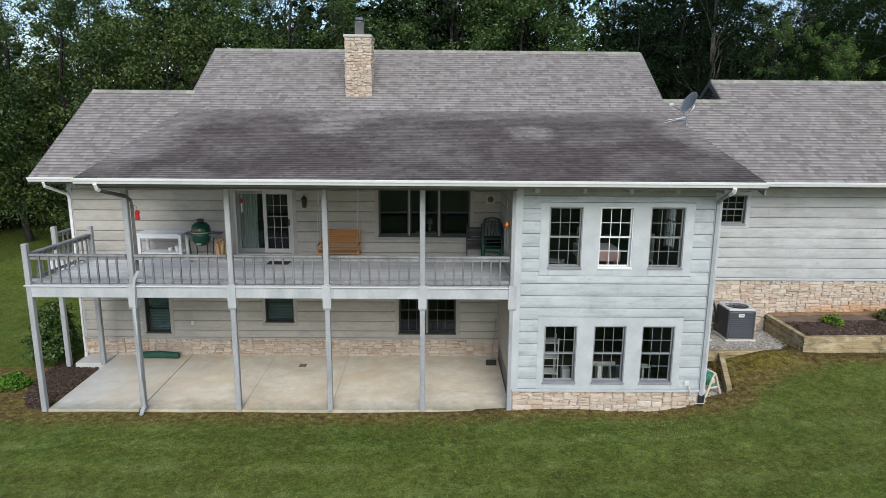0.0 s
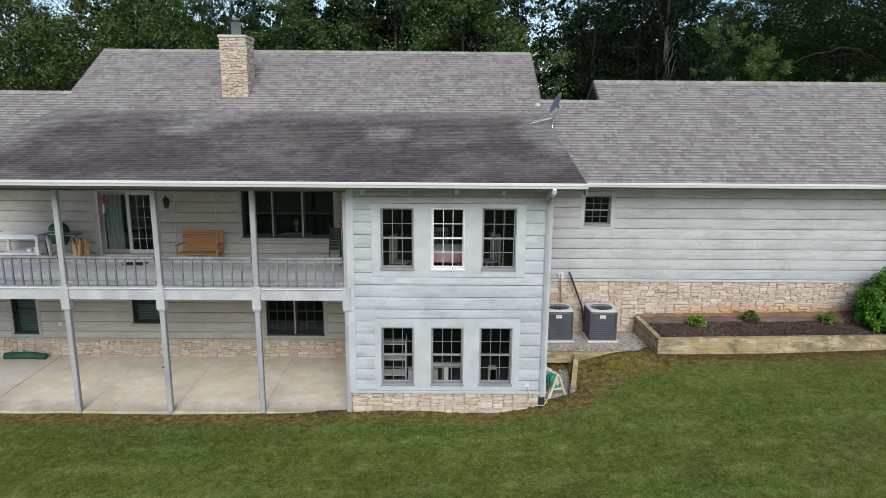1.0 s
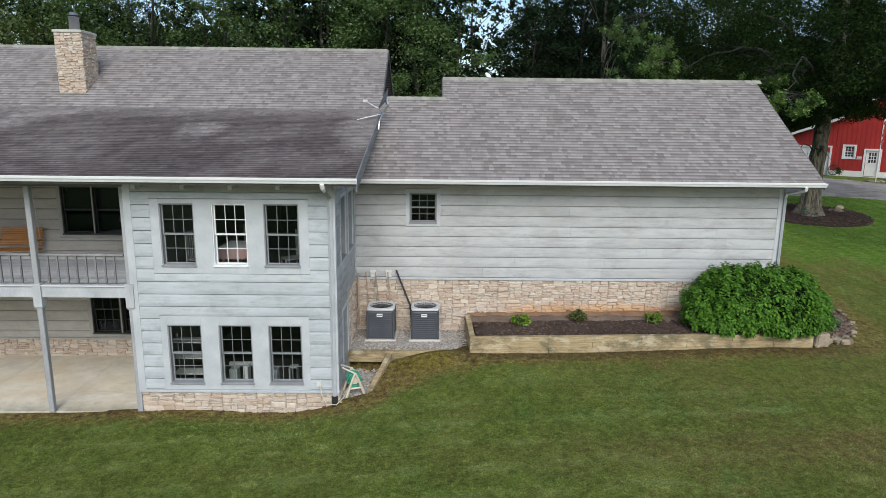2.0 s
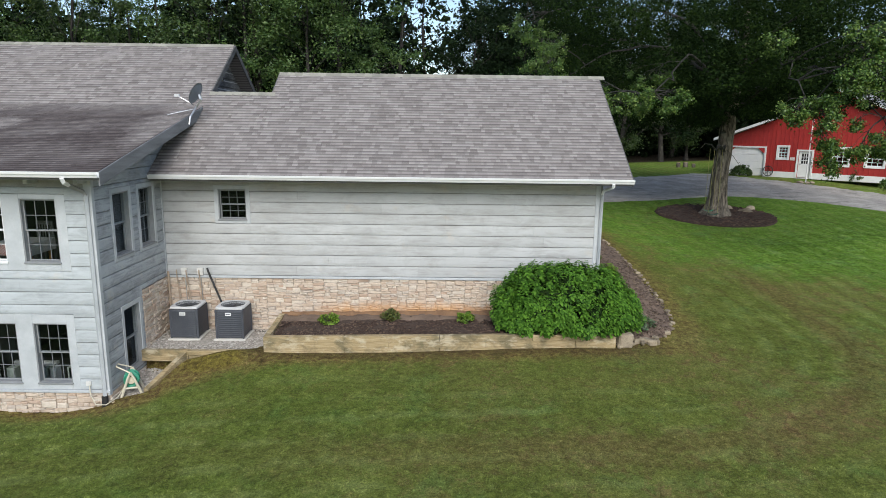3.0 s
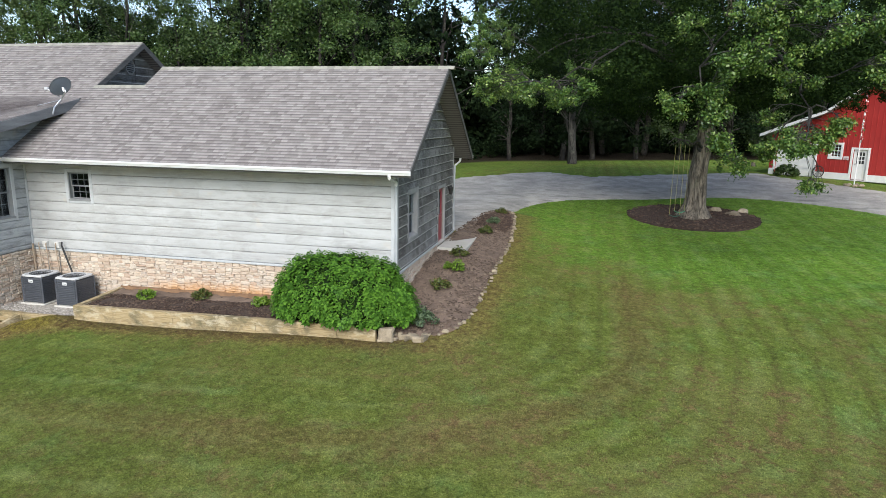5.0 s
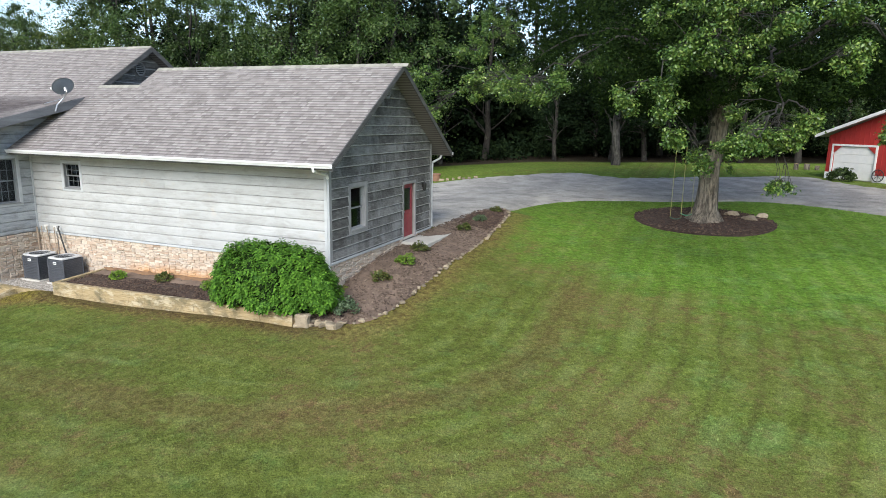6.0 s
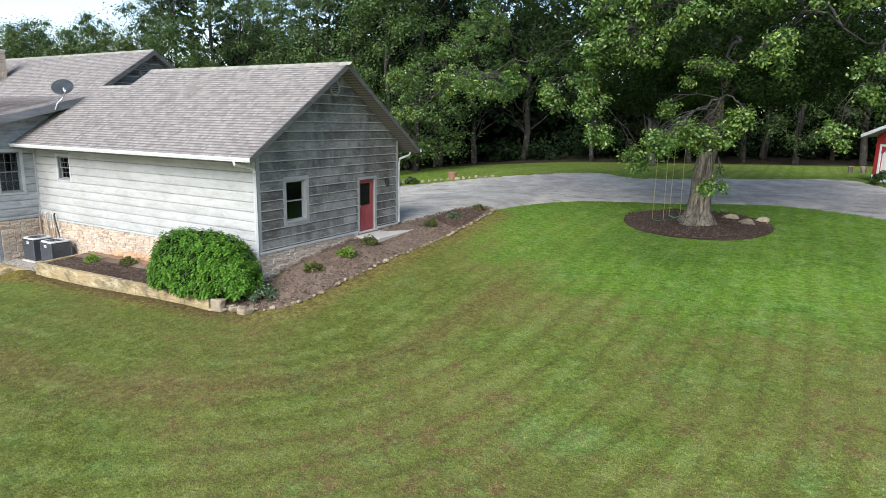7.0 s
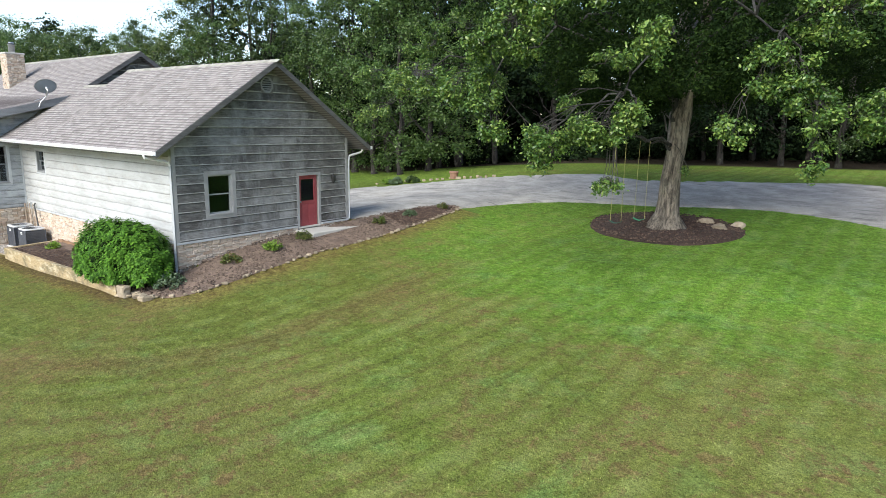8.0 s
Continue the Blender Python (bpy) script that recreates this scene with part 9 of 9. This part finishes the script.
large_shrub(18.15, 16.45, planter_z(18, 16.4) - 0.05, 2.12, 1.25, 1.92, 1500, 200)
for i, (x, y, k) in enumerate(((11.75, 16.75, "lime_leaf"), (13.45, 17.05, "rust_leaf"), (15.5, 16.8, "lime_leaf"))):
    shrub("small_shrub", x, y, planter_z(x, y), 0.28, 0.25, 0.30, 26, 22, 0.04, M[k], "small lime green shrub in the planter mulch" if k == "lime_leaf" else "small bronze-green shrub in the planter mulch", 210 + i, 4, "planter shrubs")
for i, (x, y, k, s) in enumerate(((20.25, 18.9, "rust_leaf", 0.33), (20.35, 20.5, "lime_leaf", 0.36), (20.2, 22.0, "rust_leaf", 0.33), (20.1, 16.9, "grey_leaf", 0.42), (20.35, 16.65, "grey_leaf", 0.38), (20.5, 25.6, "rust_leaf", 0.3), (20.6, 27.4, "grey_leaf", 0.3), (20.6, 29.6, "rust_leaf", 0.28))):
    shrub("small_shrub", x, y, gz(x, y) + 0.05, s, s, s, 26, 22, 0.04, M[k], {"rust_leaf": "small bronze-green shrub in the garage bed", "lime_leaf": "small lime green shrub in the garage bed", "grey_leaf": "small grey-green shrub in the garage bed"}[k], 230 + i, 4, "garage bed shrubs")
shrub("shrub", -10.9, 17.5, gz(-10.9, 17.5), 0.75, 0.8, 2.1, 110, 40, 0.06, M["leaf_c"], "tall leafy shrub at the house corner behind the deck posts", 250, 6)
shrub("shrub", -10.9, 15.6, gz(-10.9, 15.6), 0.4, 0.4, 0.45, 40, 25, 0.045, M["bush_leaf"], "low green shrub in the mulch beside the patio", 252, 4)
shrub("shrub", 37.3, 47.2, gz(37.3, 47.2), 0.8, 0.7, 0.95, 60, 30, 0.07, M["leaf_a"], "dark green shrub by the barn's garage door", 254, 5)
shrub("shrub", 43.4, 43.2, gz(43.4, 43.2), 0.6, 0.6, 1.4, 60, 30, 0.07, M["leaf_c"], "young bushy plant on the grass before the barn", 256, 5)
for i, (x, y) in enumerate(((9.4, 38.2), (10.2, 38.0), (11.1, 38.6))):
    shrub("shrub", x, y, gz(x, y), 0.5, 0.45, 0.5, 40, 25, 0.06, M[("lime_leaf", "grey_leaf", "leaf_a")[i]], "low garden plant along the far drive edge", 258 + i, 4, "drive edge plants")
for i in range(22):
    x = 8.6 + i * 0.33
    rock("edging_stone", x, 38.0 + 0.15 * i + rr.uniform(-0.2, 0.2) + (0.0 if x < 12 else 0.25), rr.uniform(0.12, 0.2), rr.uniform(0.09, 0.14), rr.uniform(0.05, 0.09), rr.uniform(0, 180), "pale stone edging the far side of the drive", "drive edging stones", i, 0.02, "stone")
pot = thing("planter_pot", "squat terracotta block planter by the drive", "pot", "", (13.2, 40.3, gz(13.2, 40.3)))
bm = bmesh.new()
lathe(bm, [(0.22, 0), (0.29, 0.40), (0.32, 0.40), (0.32, 0.49), (0.26, 0.49)], 14)
part("pot", bm, M["terracotta"], pot)


def flagpole():
    """A slim white pole with its flag furled round the upper half, in a ring of stones."""
    x, y = 40.0, 43.4
    t = thing("flagpole", "slim white flagpole with a furled red and white flag", "flagpole", "", (x, y, gz(x, y)))
    part("pole", tubes(([(0, 0, 0), (0, 0, 5.2)], [0.036, 0.026]), seg=8), M["white"], t)
    part("finial", lathe(bmesh.new(), [(0.01, 0.0), (0.045, 0.03), (0.05, 0.07), (0.02, 0.11)], 10, (0, 0, 5.2)), M["steel"], t)
    rr2 = random.Random(15)
    cloth = part("flag", tubes(([(0.03 + 0.03 * math.sin(2.3 * k), -0.02, 2.6 + 0.2 * k) for k in range(13)], [0.05 + 0.025 * math.sin(1.7 * k) for k in range(13)]), seg=8), M["cloth_white"], t, "furled red and white cloth", True)
    for k in range(6):
        z = 2.75 + 0.4 * k
        part("stripe", tubes(([(0.03, -0.025, z), (0.05 + 0.02 * math.sin(k), -0.03, z + 0.22)], 0.066), seg=8), M["cloth_red"], cloth)
    for k in range(7):
        a = k * 2 * math.pi / 7
        ob = new("edging_stone", ROCKS[k % 6])
        ob.matrix_basis = pose(x + 0.42 * math.cos(a), y + 0.42 * math.sin(a), gz(x, y) + 0.06, 0, 0, rr2.uniform(0, 180)) @ Matrix.Diagonal((0.15, 0.11, 0.09, 1))
        tagged(ob, "rough stone in the ring round the flagpole", "stone", "flagpole stones")


flagpole()


# ---- red barn ----
def barn():
    b = thing("barn", "red metal barn with white trim, garage door and grey roof", "barn", "", (36.5, 49.5, 4.0), -45)
    F = Face((0, 0, 0), (1, 0, 0), (0, -1, 0))
    W, D, E, L = 15.0, 9.0, 2.7, 0.3
    AP = 7.15                                    # gable apex along the front
    holes = [(0.72, 3.35, 0.0, 2.08), (4.28, 4.92, 1.39, 2.20), (5.65, 6.50, 0.05, 1.93), (7.73, 8.75, 1.06, 2.19), (9.80, 10.79, 1.06, 2.10)]
    bm = bmesh.new()
    for q in minus((L, W, 0.0, E), holes):
        F.block(bm, *q, -0.15, 0.0)
    pts = [F.at(L, E), F.at(W, E), F.at(W - 3.0, 4.2), F.at(AP, 6.3), F.at(4.0, 4.2)]
    bm.faces.new([bm.verts.new(p) for p in pts])
    box(bm, L, 0.15, 0, L + 0.15, D, E)
    box(bm, W - 0.15, 0.15, 0, W, D, E)
    box(bm, L, D - 0.15, 0, W, D, E)
    body = part("wall", bm, M["red"], b)
    bm = bmesh.new()
    u = 0.45
    while u < W - 0.2:
        top = 2.66 + (u - 0.3) * 0.40 if u <= 4 else 4.16 + (u - 4) * 0.66 if u <= AP else 6.25 - (u - AP) * 0.43
        for q in minus((u - 0.018, u + 0.018, 0.42, top), [(h[0] - 0.1, h[1] + 0.1, h[2], h[3] + 0.1) for h in holes]):
            F.block(bm, *q, 0.0, 0.022)
        u += 0.3
    part("ribs", bm, M["red"], body)
    for q in minus((L, W, 0.0, 0.42), [holes[0], holes[2]]):
        part("base_band", F.made(*q, 0.0, 0.03, 0), M["white"], b, "white painted block base")
    for i, h in enumerate(holes):
        bm = bmesh.new()
        for q in minus((h[0] - 0.12, h[1] + 0.12, max(0.0, h[2] - (0.12 if h[2] > 0.2 else 0)), h[3] + 0.12), [h]):
            F.block(bm, *q, 0.0, 0.05)
        part("trim", bm, M["white"], b, "white painted opening trim")
        if i == 0:
            gd = part("garage_door", F.made(h[0], h[1], 0.02, h[3], -0.12, -0.07, 0), M["white"], b, "white sectional garage door with clipped corners")
            for k in range(4):
                part("panel", F.made(h[0] + 0.02, h[1] - 0.02, 0.04 + k * 0.51, 0.53 + k * 0.51, -0.07, -0.045, 0.012), M["white"], gd)
            for s in (0, 1):
                bm = bmesh.new()
                a = h[0] if s == 0 else h[1]
                k = 0.5 if s == 0 else -0.5
                vs = [F.at(a, h[3]), F.at(a + k, h[3]), F.at(a, h[3] - 0.42)]
                f1 = [bm.verts.new(p + F.n * 0.045) for p in vs]
                f0 = [bm.verts.new(p - F.n * 0.12) for p in vs]
                bm.faces.new(f1)
                bm.faces.new(f0[::-1])
                for j in range(3):
                    bm.faces.new((f1[j], f0[j], f0[(j + 1) % 3], f1[(j + 1) % 3]))
                bmesh.ops.recalc_face_normals(bm, faces=bm.faces)
                part("corner_panel", bm, M["red"], gd)
        elif i == 2:
            dr = part("door", F.made(h[0] + 0.02, h[1] - 0.02, 0.08, h[3] - 0.02, -0.1, -0.05, 0.006), M["white"], b, "white entrance door with a small window")
            part("pane", F.made(h[0] + 0.20, h[1] - 0.20, 1.05, 1.77, -0.05, -0.044, 0), M["black"], dr)
            for k in (1, 2):
                u = h[0] + 0.20 + (h[1] - h[0] - 0.40) * k / 3
                part("glazing_bar", F.made(u - 0.02, u + 0.02, 1.05, 1.77, -0.044, -0.036, 0), M["white"], dr)
                v = 1.05 + 0.72 * k / 3
                part("glazing_bar", F.made(h[0] + 0.20, h[1] - 0.20, v - 0.02, v + 0.02, -0.043, -0.034, 0), M["white"], dr)
            part("handle", F.made(h[0] + 0.12, h[0] + 0.2, 1.0, 1.06, -0.05, 0.0), M["steel"], dr)
        else:
            fr = bmesh.new()
            w = 0.06
            mid = (h[2] + h[3]) / 2
            for q in ((h[0], h[0] + w, h[2], h[3]), (h[1] - w, h[1], h[2], h[3]), (h[0] + w, h[1] - w, h[2], h[2] + w), (h[0] + w, h[1] - w, h[3] - w, h[3]), (h[0] + w, h[1] - w, mid - 0.03, mid + 0.03)):
                F.block(fr, *q, -0.08, -0.02)
            wn_ = part("window", fr, M["white"], b)
            for k in (1, 2):
                u = h[0] + (h[1] - h[0]) * k / 3
                part("glazing_bar", F.made(u - 0.015, u + 0.015, h[2], h[3], -0.06, -0.035, 0), M["white"], wn_)
            for k in (1, 3):
                v = h[2] + (h[3] - h[2]) * k / 4
                part("glazing_bar", F.made(h[0], h[1], v - 0.015, v + 0.015, -0.061, -0.036, 0), M["white"], wn_)
            part("pane", F.made(h[0], h[1], h[2], h[3], -0.075, -0.07, 0), M["glass"], wn_)
    # roof planes: low lean-to, then the steeper main roof
    def plane(pts, name="roof"):
        bm = bmesh.new()
        lo = [Vector(p) for p in pts]
        hexa(bm, [tuple(p) for p in lo], [tuple(p + Vector((0, 0, 0.12))) for p in lo])
        bmesh.ops.recalc_face_normals(bm, faces=bm.faces)
        return part(name, bm, M["barn_roof"], b, "grey ribbed metal barn roof")
    plane([(-0.25, -0.6, 2.62), (4.05, -0.6, 4.22), (4.05, D + 0.5, 4.22), (-0.25, D + 0.5, 2.62)])
    plane([(4.0, -0.6, 4.2), (AP, -0.6, 6.36), (AP, D + 0.5, 6.36), (4.0, D + 0.5, 4.2)])
    plane([(AP, -0.6, 6.36), (W + 0.7, -0.6, 2.6), (W + 0.7, D + 0.5, 2.6), (AP, D + 0.5, 6.36)])
    for (p, q) in (((-0.25, 2.62), (4.05, 4.22)), ((4.0, 4.2), (AP, 6.36)), ((AP, 6.36), (W + 0.7, 2.6))):
        bm = bmesh.new()
        hexa(bm, [(p[0], -0.64, p[1] - 0.06), (q[0], -0.64, q[1] - 0.06), (q[0], -0.605, q[1] - 0.06), (p[0], -0.605, p[1] - 0.06)], [(p[0], -0.64, p[1] + 0.13), (q[0], -0.64, q[1] + 0.13), (q[0], -0.605, q[1] + 0.13), (p[0], -0.605, p[1] + 0.13)])
        part("rake_board", bm, M["white"], b, "white rake board")
    bm = bmesh.new()
    box(bm, L, 0.2, -0.05, W, D, 0.02)
    part("floor", bm, M["concrete_grey"], b)
    plaque = part("plaque", F.made(5.12, 5.42, 1.25, 1.48, 0.024, 0.04, 0.004), M["white"], b, "small white plaque beside the door")
    for v in (1.28, 1.36, 1.44):
        part("plaque_bar", F.made(5.15, 5.39, v - 0.015, v + 0.015, 0.041, 0.044, 0), M["red"], plaque)
    # a wheel leaning by the garage door
    wh = thing("wagon_wheel", "dark old wheel leaning on the barn wall", "wheel", "", (36.5 + 0.7071 * 3.75 - 0.12, 49.5 - 0.7071 * 3.75 - 0.12, 4.05), -45)
    pts = [(0.34 * math.cos(a), 0.02, 0.37 + 0.36 * math.sin(a)) for a in np.linspace(0, 2 * math.pi, 25)]
    part("rim", tubes((pts, 0.03), seg=6), M["black"], wh)
    bm = bmesh.new()
    for k in range(4):
        a = k * math.pi / 4
        tube(bm, [(0.33 * math.cos(a), 0.02, 0.37 + 0.34 * math.sin(a)), (-0.33 * math.cos(a), 0.02, 0.37 - 0.34 * math.sin(a))], 0.012, 5)
    part("spokes", bm, M["black"], wh)


barn()

# ---- shingles ----
def shingle_roof(parent, k, y_eave, z_eave, rects, material, seed, singles=0):
    """Laminated shingles on a slope; rects in x and y. The lowest courses become pieces of their own."""
    U, S, N = slope_axes(k)
    L = math.sqrt(1 + k * k)
    o = Vector((0, y_eave, z_eave + 0.002))
    rs = [(x0, x1, (y0 - y_eave) * L, (y1 - y_eave) * L) for x0, x1, y0, y1 in rects]
    V, Fc = shingle_arrays(o, U, S, N, rs, seed=seed)
    n = min(singles, len(Fc) // 2)
    if n:
        variants = {}
        for i in range(n):
            q = V[i * 6:i * 6 + 6]
            w = q[1] - q[0]
            key = round(float(np.linalg.norm(w)), 2)
            c = q[0]
            if key not in variants:
                me = mesh_np("shingle", q - c, np.array([(0, 1, 2, 3), (3, 2, 4, 5)]), material)
                variants[key] = me
            piece("shingle", variants[key], parent, Matrix.Translation(tuple(c)))
    if n * 6 < len(V):
        ob = new("shingles", mesh_np("shingles", V[n * 6:], Fc[n * 2:] - n * 6, material))
        ob.parent = parent
        ob["kind"] = "stuff"


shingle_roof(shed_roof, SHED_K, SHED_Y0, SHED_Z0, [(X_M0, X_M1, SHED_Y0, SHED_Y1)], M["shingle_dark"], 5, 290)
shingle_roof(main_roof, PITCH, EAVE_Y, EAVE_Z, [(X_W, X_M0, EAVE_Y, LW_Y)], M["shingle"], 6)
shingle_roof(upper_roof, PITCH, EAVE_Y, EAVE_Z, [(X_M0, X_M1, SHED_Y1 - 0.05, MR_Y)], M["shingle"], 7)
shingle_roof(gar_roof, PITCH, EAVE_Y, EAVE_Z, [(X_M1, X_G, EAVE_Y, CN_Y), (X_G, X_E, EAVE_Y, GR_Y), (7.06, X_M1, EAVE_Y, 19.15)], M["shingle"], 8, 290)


# ---- grass, mulch chips, gravel ----
def scatter_grass():
    r = np.random.RandomState(31)
    bands = [(-14, 38, 8.6, 15.7, 430), (19, 42, 15.7, 22, 260), (19.5, 42, 22, 30, 130), (19.5, 42, 30, 37, 60), (-24, -9.4, 13.5, 30, 40)]
    Vs = []
    loops = [BED, RING, DRIVE, LEFTBED]
    boxes = [(-9.4, 7.1, 14.05, 30), (6.9, 19.6, 15.5, 26)]
    for x0, x1, y0, y1, dens in bands:
        n = int((x1 - x0) * (y1 - y0) * dens)
        p = np.stack([r.uniform(x0, x1, n), r.uniform(y0, y1, n)], -1)
        keep = np.ones(n, bool)
        for a, b, c, d in boxes:
            keep &= ~((p[:, 0] > a) & (p[:, 0] < b) & (p[:, 1] > c) & (p[:, 1] < d))
        for lp in loops:
            q = np.array(lp)
            ins = np.zeros(n, bool)
            for (ax, ay), (bx, by) in zip(q, np.roll(q, -1, 0)):
                if ay == by:
                    continue
                c = (ay > p[:, 1]) != (by > p[:, 1])
                ins ^= c & (p[:, 0] < (bx - ax) * (p[:, 1] - ay) / (by - ay) + ax)
            keep &= ~ins
        dry = np.array([noise.noise(Vector((x * 0.55, y * 0.55, 4.0))) for x, y in p])
        keep &= r.uniform(-0.45, 0.9, n) > dry - 0.15
        p = p[keep]
        z = np.array([ground_z(x, y) for x, y in p])
        n = len(p)
        h = r.uniform(0.016, 0.038, n)
        base = np.stack([p[:, 0], p[:, 1], z - 0.01], -1)
        for k in range(3):
            a = r.uniform(0, 2 * math.pi, n)
            off = np.stack([np.cos(a), np.sin(a), np.zeros(n)], -1)
            side = np.stack([-np.sin(a), np.cos(a), np.zeros(n)], -1)
            w = r.uniform(0.006, 0.012, n)[:, None]
            foot = base + off * r.uniform(0, 0.03, n)[:, None]
            lean = r.uniform(0.7, 2.0, n)[:, None]
            tip = foot + off * h[:, None] * lean + np.array([0, 0, 1]) * h[:, None]
            Vs.append(np.stack([foot - side * w, foot + side * w, tip], 1).reshape(-1, 3))
    V = np.concatenate(Vs)
    Fc = np.arange(len(V)).reshape(-1, 3)
    ob = new("grass", mesh_np("grass", V, Fc, M["grass"]))
    tagged(ob, "short mown grass blades and clover over the lawn", "grass", kind="stuff")


scatter_grass()


def scatter_chips(name, loop, height, n, size, material, label, category, seed, thin=0.35):
    """Loose chips or pebbles over a bed."""
    r = np.random.RandomState(seed)
    xs, ys = [p[0] for p in loop], [p[1] for p in loop]
    pts = []
    while len(pts) < n:
        x, y = r.uniform(min(xs), max(xs)), r.uniform(min(ys), max(ys))
        if inside(x, y, loop):
            pts.append((x, y, height(x, y)))
    p = np.array(pts)
    a = r.uniform(0, 2 * math.pi, n)
    s = size * r.uniform(0.5, 1.4, n)[:, None]
    tilt = r.uniform(-0.5, 0.5, n)
    t = np.stack([np.cos(a), np.sin(a), tilt * 0.6], -1)
    b = np.stack([-np.sin(a), np.cos(a), r.uniform(-0.4, 0.4, n)], -1) * thin
    up = np.array([0, 0, 1.0])
    th = s * 0.28
    corners = []
    for k in (0, 1):
        for i, j in ((-1, -1), (1, -1), (1, 1), (-1, 1)):
            corners.append(p + t * s * i * (1 - 0.25 * k) + b * s * j * (1 - 0.25 * k) + up * (th * k * 1.6 - 0.004))
    V = np.stack(corners, 1).reshape(-1, 3)
    f = np.array([(4, 5, 6, 7), (0, 1, 5, 4), (1, 2, 6, 5), (2, 3, 7, 6), (3, 0, 4, 7)])
    Fc = (np.arange(n)[:, None, None] * 8 + f[None]).reshape(-1, 4)
    ob = new(name, mesh_np(name, V, Fc, material))
    tagged(ob, label, category, kind="stuff")


M["chip"] = leaf_mat("bark_chips", [(0.1, (0.020, 0.012, 0.009)), (0.6, (0.060, 0.037, 0.026)), (0.95, (0.17, 0.12, 0.085))], 0.0, 0.9)
M["chip_old"] = leaf_mat("faded_bark_chips", [(0.1, (0.035, 0.024, 0.018)), (0.6, (0.115, 0.082, 0.060)), (0.95, (0.27, 0.21, 0.155))], 0.0, 0.9)
M["pebble"] = leaf_mat("gravel_pebbles", [(0.1, (0.16, 0.14, 0.12)), (0.6, (0.36, 0.33, 0.29)), (0.95, (0.56, 0.53, 0.48))], 0.0, 0.9)
scatter_chips("mulch_chips", [(10.45, 15.74), (19.35, 15.74), (19.3, 16.9), (10.45, 16.9)], planter_z, 3600, 0.038, M["chip"], "loose dark bark chips in the planter", "mulch", 41)
scatter_chips("mulch_chips", BED, lambda x, y: gz(x, y) + 0.06, 4500, 0.038, M["chip_old"], "loose faded bark chips along the garage", "mulch", 42)
BED_END = [(19.95, 26.6), (21.3, 26.2), (21.3, 28.2), (21.1, 29.3), (20.7, 30.3), (20.2, 29.4), (19.9, 28.4)]
scatter_chips("mulch_chips", BED_END, lambda x, y: gz(x, y) + 0.065, 2600, 0.045, M["chip"], "loose fresh dark bark chips at the bed's end", "mulch", 47)
scatter_chips("mulch_chips", RING, lambda x, y: gz(x, y) + 0.07, 3200, 0.055, M["chip"], "loose bark chips under the oak", "mulch", 43)
scatter_chips("mulch_chips", LEFTBED, lambda x, y: gz(x, y) + 0.05, 1500, 0.04, M["chip"], "loose bark chips beside the patio", "mulch", 44)
scatter_chips("pebbles", GRAVEL, lambda x, y: PAD_Z, 3500, 0.025, M["pebble"], "loose grey pebbles under the condensers", "gravel", 45, 0.8)
scatter_chips("pebbles", LOWG, lambda x, y: 0.78 + 0.14 * (y - 14.2), 900, 0.025, M["pebble"], "loose grey pebbles by the basement window", "gravel", 46, 0.8)
